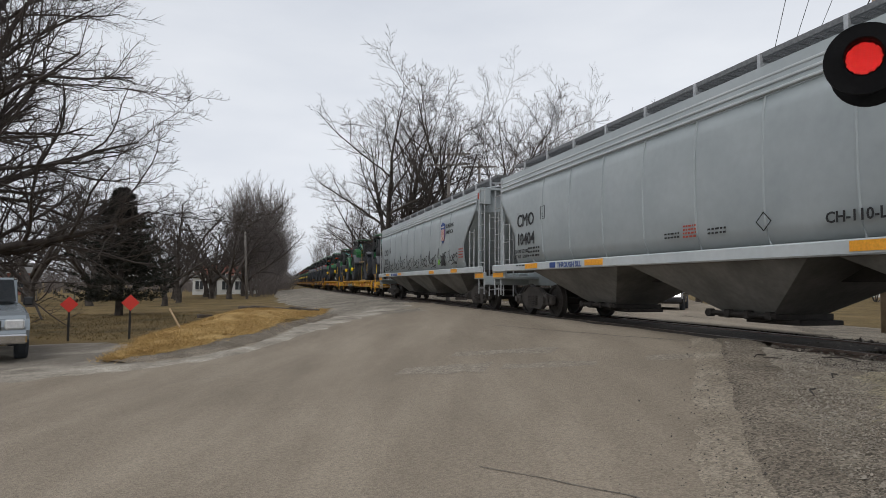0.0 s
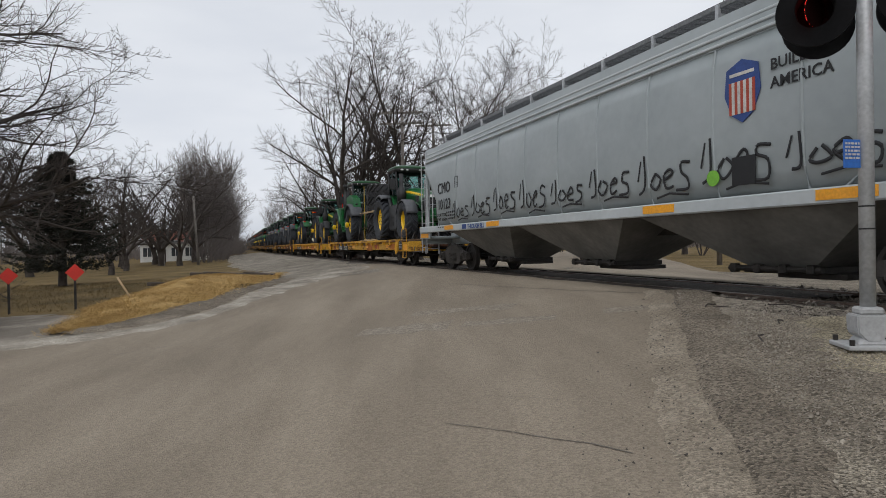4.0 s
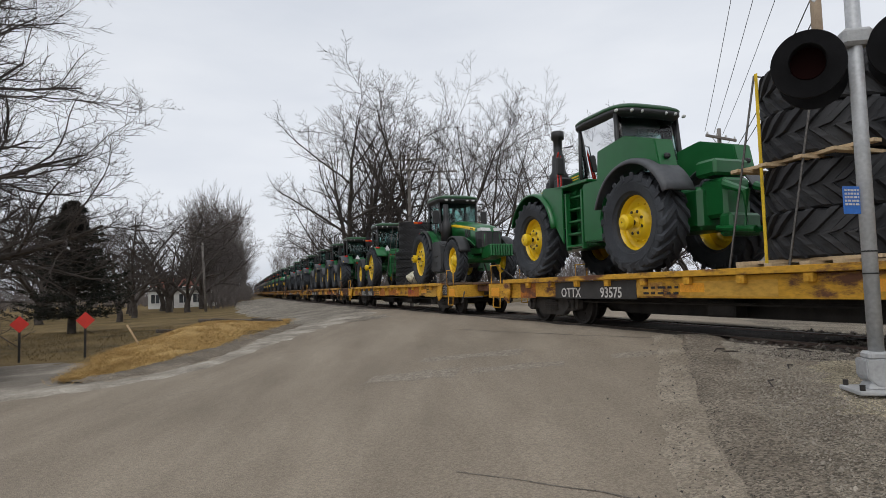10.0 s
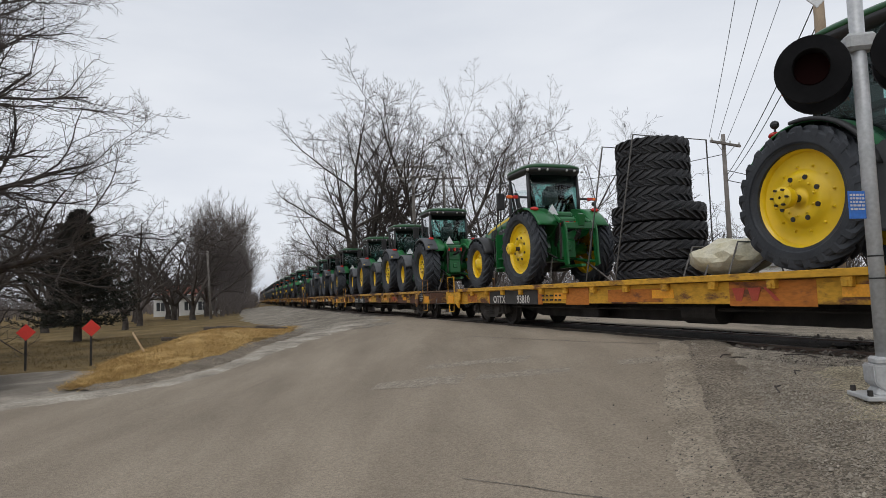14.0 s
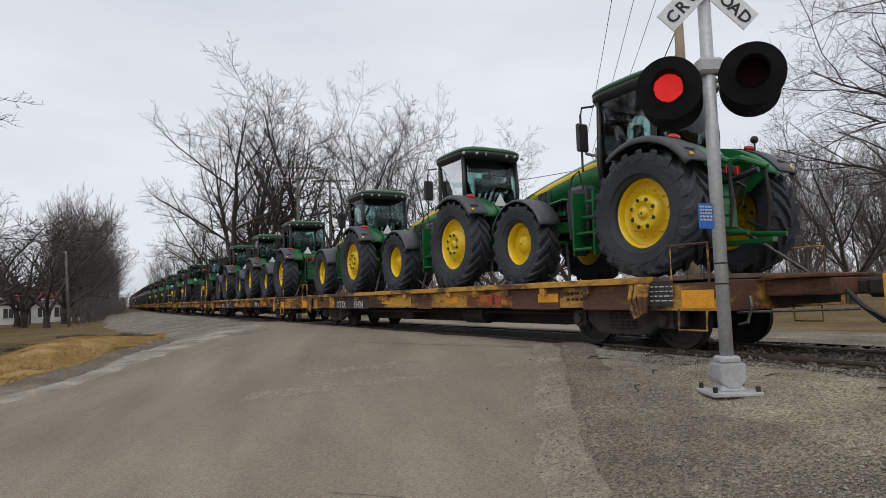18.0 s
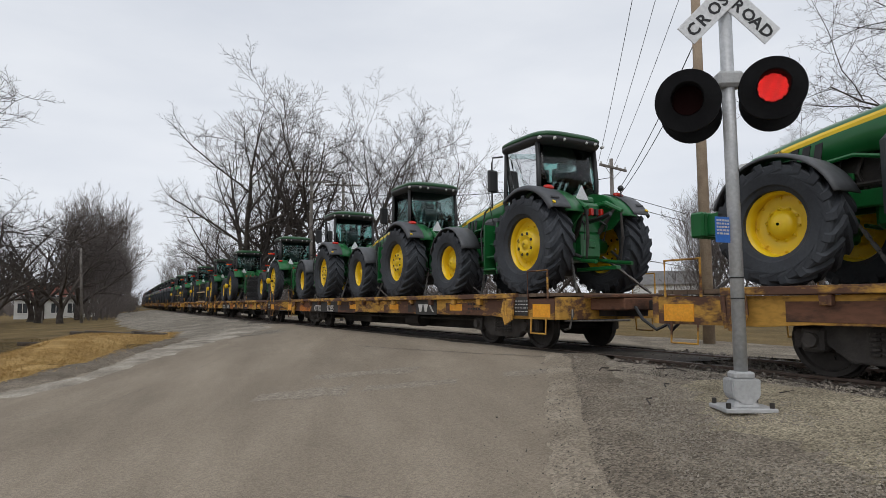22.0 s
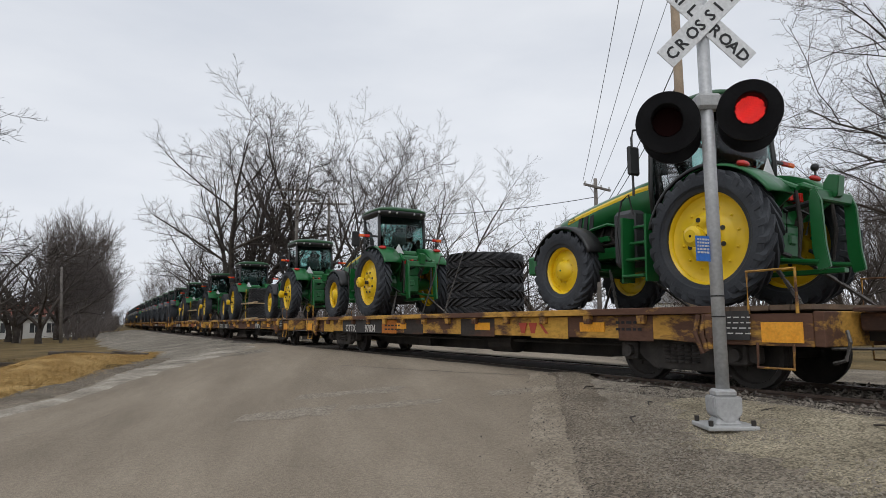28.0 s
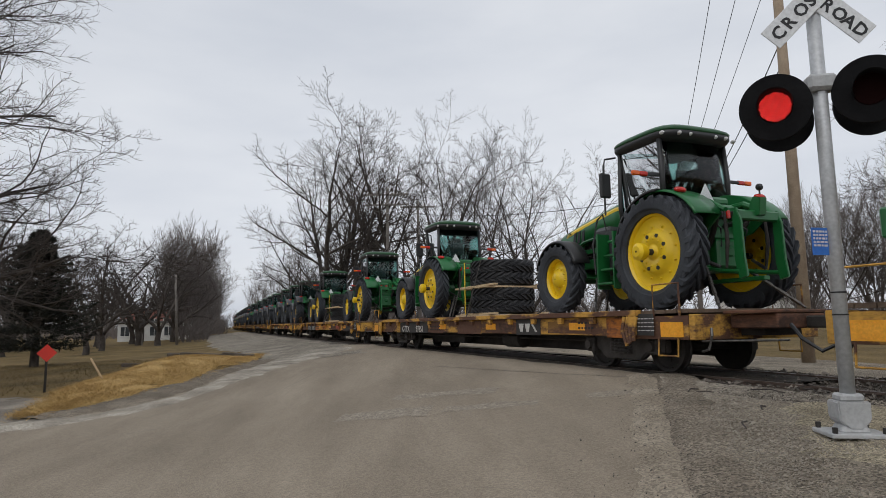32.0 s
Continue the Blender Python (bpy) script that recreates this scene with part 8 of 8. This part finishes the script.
def build_road_marks():
    for pts, w in (([(-0.65, 9.5), (-0.1, 9.35), (0.7, 9.15)], 0.8), ([(0.9, 9.1), (1.7, 8.85), (2.2, 8.7)], 0.55), ([(0.2, 10.8), (1.2, 10.5), (1.9, 10.2)], 0.6), ([(2.9, 8.7), (3.2, 8.6), (3.5, 8.5)], 0.5)):
        bm = bmesh.new()
        on_ground(bm, pts, w, 0.003)
        tagged(part("stop_line", bm, PATCH), "worn pale stop line on asphalt", "road marking", "stop lines")
    for pts, w in (([(0.3, 4.74), (0.73, 4.39), (0.99, 4.13), (1.2, 3.95), (1.38, 3.7)], 0.014), ([(0.71, 5.31), (1.0, 5.12), (1.26, 4.9)], 0.006), ([(1.2, 15.2), (2.3, 13), (3.2, 11.2), (4.1, 9.6)], 0.035), ([(-4.5, 9.5), (-3.0, 11.0), (-2.2, 14), (-1.8, 17)], 0.012)):
        bm = bmesh.new()
        on_ground(bm, pts, w, 0.006)
        tagged(part("tar_crack", bm, CRACK), "dark crack across the asphalt", "crack", "cracks in the road")
    # loose stones on the shoulder and along the edge
    g = np.random.default_rng(4)
    V, F = [], []
    def stone(x, y, s, base):
        z = ground_z(x, y) + base + s * 0.2
        b = len(V)
        for p in ((1, 0, 0), (-1, 0, 0), (0, 1, 0), (0, -1, 0), (0, 0, 0.8), (0, 0, -0.5)):
            V.append((x + s * (p[0] + g.normal(0, 0.25)), y + s * (p[1] + g.normal(0, 0.25)), z + s * (p[2] + g.normal(0, 0.2))))
        for t in ((0, 2, 4), (2, 1, 4), (1, 3, 4), (3, 0, 4), (2, 0, 5), (1, 2, 5), (3, 1, 5), (0, 3, 5)):
            F.append(tuple(b + q for q in t))
    for k in range(30000):
        y = g.uniform(2.5, 9.5)
        x0 = float(np.interp(y, [p[1] for p in ROAD_RIGHT[:8]], [p[0] for p in ROAD_RIGHT[:8]]))
        x1 = side(y, -1.0)[0]
        x = g.uniform(x0 + 0.04, max(x1, x0 + 0.12))
        stone(x, y, abs(g.normal(0, 0.0045)) + 0.0035, 0.022)
    V2, F2, V, F = V, F, [], []
    for k in range(520):
        y = g.uniform(3.0, 8.6)
        x0 = float(np.interp(y, [p[1] for p in ROAD_RIGHT[:8]], [p[0] for p in ROAD_RIGHT[:8]]))
        stone(x0 + 0.05 - abs(g.normal(0, 0.45)), y, abs(g.normal(0, 0.004)) + 0.003, 0.034)
    tagged(new("asphalt_crumbs", mesh_of("asphalt_crumbs", V, F, DARK_STONE)), "dark crumbs of asphalt along the road edge", "gravel", kind="stuff")
    V, F = V2, F2
    tagged(new("loose_stones", mesh_of("loose_stones", V, F, STONE)), "loose pale gravel stones", "gravel", kind="stuff")
    V, F = [], []
    for k in range(14000):
        y = g.uniform(-14, 22)
        d = g.choice([g.uniform(-1.9, -0.1), g.uniform(0.1, 1.3), g.uniform(1.5, 4.5)])
        if 9.7 < y and d < 1.5:
            continue
        x, yy = side(y, d)
        stone(x, yy, abs(g.normal(0, 0.018)) + 0.014, -0.03)
    tagged(new("ballast_stones", mesh_of("ballast_stones", V, F, BALLAST)), "grey-brown crushed ballast stones", "gravel", kind="stuff")
    for k in range(26):
        y = float(g.uniform(3, 9.3))
        x = float(g.uniform(3.6, 6.6))
        if x > side(y, -0.4)[0]:
            continue
        bm = bmesh.new()
        ln = float(g.uniform(0.15, 0.55))
        a = float(g.uniform(0, 6.28))
        z = ground_z(x, y) + 0.04
        tube(bm, [(x, y, z), (x + ln * 0.5 * math.cos(a), y + ln * 0.5 * math.sin(a), z + 0.02), (x + ln * math.cos(a + 0.2), y + ln * math.sin(a + 0.2), z)], 0.008, 5)
        tagged(part("fallen_twig", bm, BARK), "dark fallen twig on gravel", "twig", "fallen twigs")


def vehicle(name, label, x, y, turn, paint, length, pickup, lit):
    v = thing(name, label, "vehicle", m=pose(x, y, ground_z(x, y) + 0.02, 0, 0, turn))
    L, W = length, 0.95
    bm = bmesh.new()
    if pickup:
        out = [(-L / 2, 0.55), (-L / 2, 1.12), (-0.75, 1.16), (-0.6, 1.2), (0.95, 1.18), (2.2, 1.08), (L / 2 - 0.1, 0.98), (L / 2, 0.7), (L / 2 - 0.05, 0.42), (-L / 2 + 0.2, 0.45)]
        top = [(-0.85, 1.15), (-0.7, 1.75), (0.2, 1.8), (0.95, 1.16)]
    else:
        out = [(-L / 2, 0.5), (-L / 2, 1.0), (0.9, 1.05), (L / 2 - 0.15, 0.92), (L / 2, 0.6), (L / 2 - 0.05, 0.35), (-L / 2 + 0.1, 0.35)]
        top = [(-L / 2 + 0.15, 1.0), (-L / 2 + 0.5, 1.62), (0.3, 1.65), (1.0, 1.03)]
    extrude_poly(bm, out, -W, W, 0.07)
    part("body", bm, paint, v, smooth=False)
    bm = bmesh.new()
    extrude_poly(bm, top, -W + 0.13, W - 0.13, 0.06)
    part("cab", bm, paint, v)
    for sg in (-1, 1):
        bm = bmesh.new()
        a, b, c, d = top
        extrude_poly(bm, [(a[0] + 0.15, a[1] + 0.08), (b[0] + 0.1, b[1] - 0.08), (c[0] - 0.05, c[1] - 0.08), (d[0] - 0.2, d[1] + 0.08)], sg * (W - 0.135), sg * (W - 0.12))
        part("side_window", bm, WINDOW, v)
        bm = bmesh.new()
        box(bm, 0.75, sg * (W + 0.08), 1.25, 0.1, 0.2, 0.2, 0.03)
        part("mirror", bm, BLACK, v)
        bm = bmesh.new()
        box(bm, L / 2 - 0.03, sg * 0.68, 0.82, 0.1, 0.34, 0.2, 0.03)
        part("headlight", bm, HEADLIGHT if lit else LAMP_CLEAR, v)
        for x0 in (-L * 0.31, L * 0.31):
            bm = bmesh.new()
            lathe(bm, [(0.2, -0.1), (0.34, -0.12), (0.37, -0.06), (0.37, 0.06), (0.34, 0.12), (0.2, 0.1)], 24)
            ty = part("wheel", bm, RUBBER, v, m=pose(x0, sg * (W - 0.08), 0.37))
            bm = bmesh.new()
            lathe(bm, [(0.21, -0.1 * -sg), (0.16, 0.07 * sg), (0.05, 0.1 * sg), (0.01, 0.1 * sg)], 18)
            part("rim", bm, CHROME, ty)
            bm = bmesh.new()
            rows = arch(0.42, 0, 180, 0.1, 12)
            sheet(bm, rows, 0.02)
            part("wheel_arch", bm, BLACK, v, m=pose(x0, sg * (W - 0.03), 0.37))
    bm = bmesh.new()
    box(bm, L / 2 + 0.0, 0, 0.8, 0.06, 0.9, 0.22, 0.02)
    part("grille", bm, BLACK, v)
    bm = bmesh.new()
    box(bm, L / 2 + 0.03, 0, 0.52, 0.14, 1.8, 0.2, 0.03)
    part("bumper", bm, CHROME if pickup else paint, v)
    bm = bmesh.new()
    a, b, c, d = top
    pv = [(c[0] + 0.08, -W + 0.2, c[1] - 0.08), (c[0] + 0.08, W - 0.2, c[1] - 0.08), (d[0] + 0.02, W - 0.17, d[1] + 0.06), (d[0] + 0.02, -W + 0.17, d[1] + 0.06)]
    bm.faces.new([bm.verts.new((p[0] + 0.03, p[1], p[2] + 0.03)) for p in pv])
    bmesh.ops.solidify(bm, geom=list(bm.faces), thickness=0.01)
    part("windscreen", bm, WINDOW, v)


build_ground()
build_rails()
build_train()
build_signal()
build_poles()
build_road_marks()
build_lawn()
vehicle("pickup_truck", "silver pickup truck parked on the drive", -11.05, 14.4, -52, SILVER, 5.4, True, False)
vehicle("car", "dark car with lit headlights waiting behind the crossing", 12.3, 33.5, -115, CAR_DARK, 4.6, False, True)
build_trees()

# lit spans of the two lamps in turn
FLASH = 1.191
FLASH_START = -0.171


def motions():
    times = [0, 2, 4, 6, 8, 10, 12, 14, 16, 18, 20, 22, 24, 26, 28, 30, 32]
    for ob, b, off in MOVERS:
        walk(ob, [(t, on_track(b - SPEED * t) @ off) for t in times])
    # wheels roll with the train
    step = 0.1
    for w in SPINNERS:
        base = w.matrix_basis.copy()
        walk(w, [(k * step, base @ pose(0, 0, 0, 0, math.degrees(SPEED * k * step / WHEEL_R) % 360, 0)) for k in range(321)])
    # the lamps flash by turns: the lens shows its lit or its dark face
    for lens, sx in LAMPS:
        base = lens.matrix_basis.copy()
        rows, t, n = [], 0.0, 0
        phase = FLASH_START if sx < 0 else FLASH_START + FLASH / 2
        events = []
        k = -1
        while phase + k * FLASH / 2 < 32.2:
            events.append((phase + k * FLASH / 2, 180 if k % 2 == 0 else 0))
            k += 1
        state = None
        for ev, ang in events:
            if ev <= 0.0:
                state = ang
                continue
            if not rows:
                rows.append((0.0, state))
            if ev > 31.99:
                break
            ev = min(ev, 31.93)
            old = rows[-1][1]
            rows += [(ev - 0.067, old), (ev - 0.033, old + (ang - old) * 0.34), (ev, old + (ang - old) * 0.67), (ev + 0.033, ang)]
        rows.append((32.0, rows[-1][1]))
        walk(lens, [(q, base @ pose(0, 0, 0, 0, 0, a)) for q, a in rows])


motions()
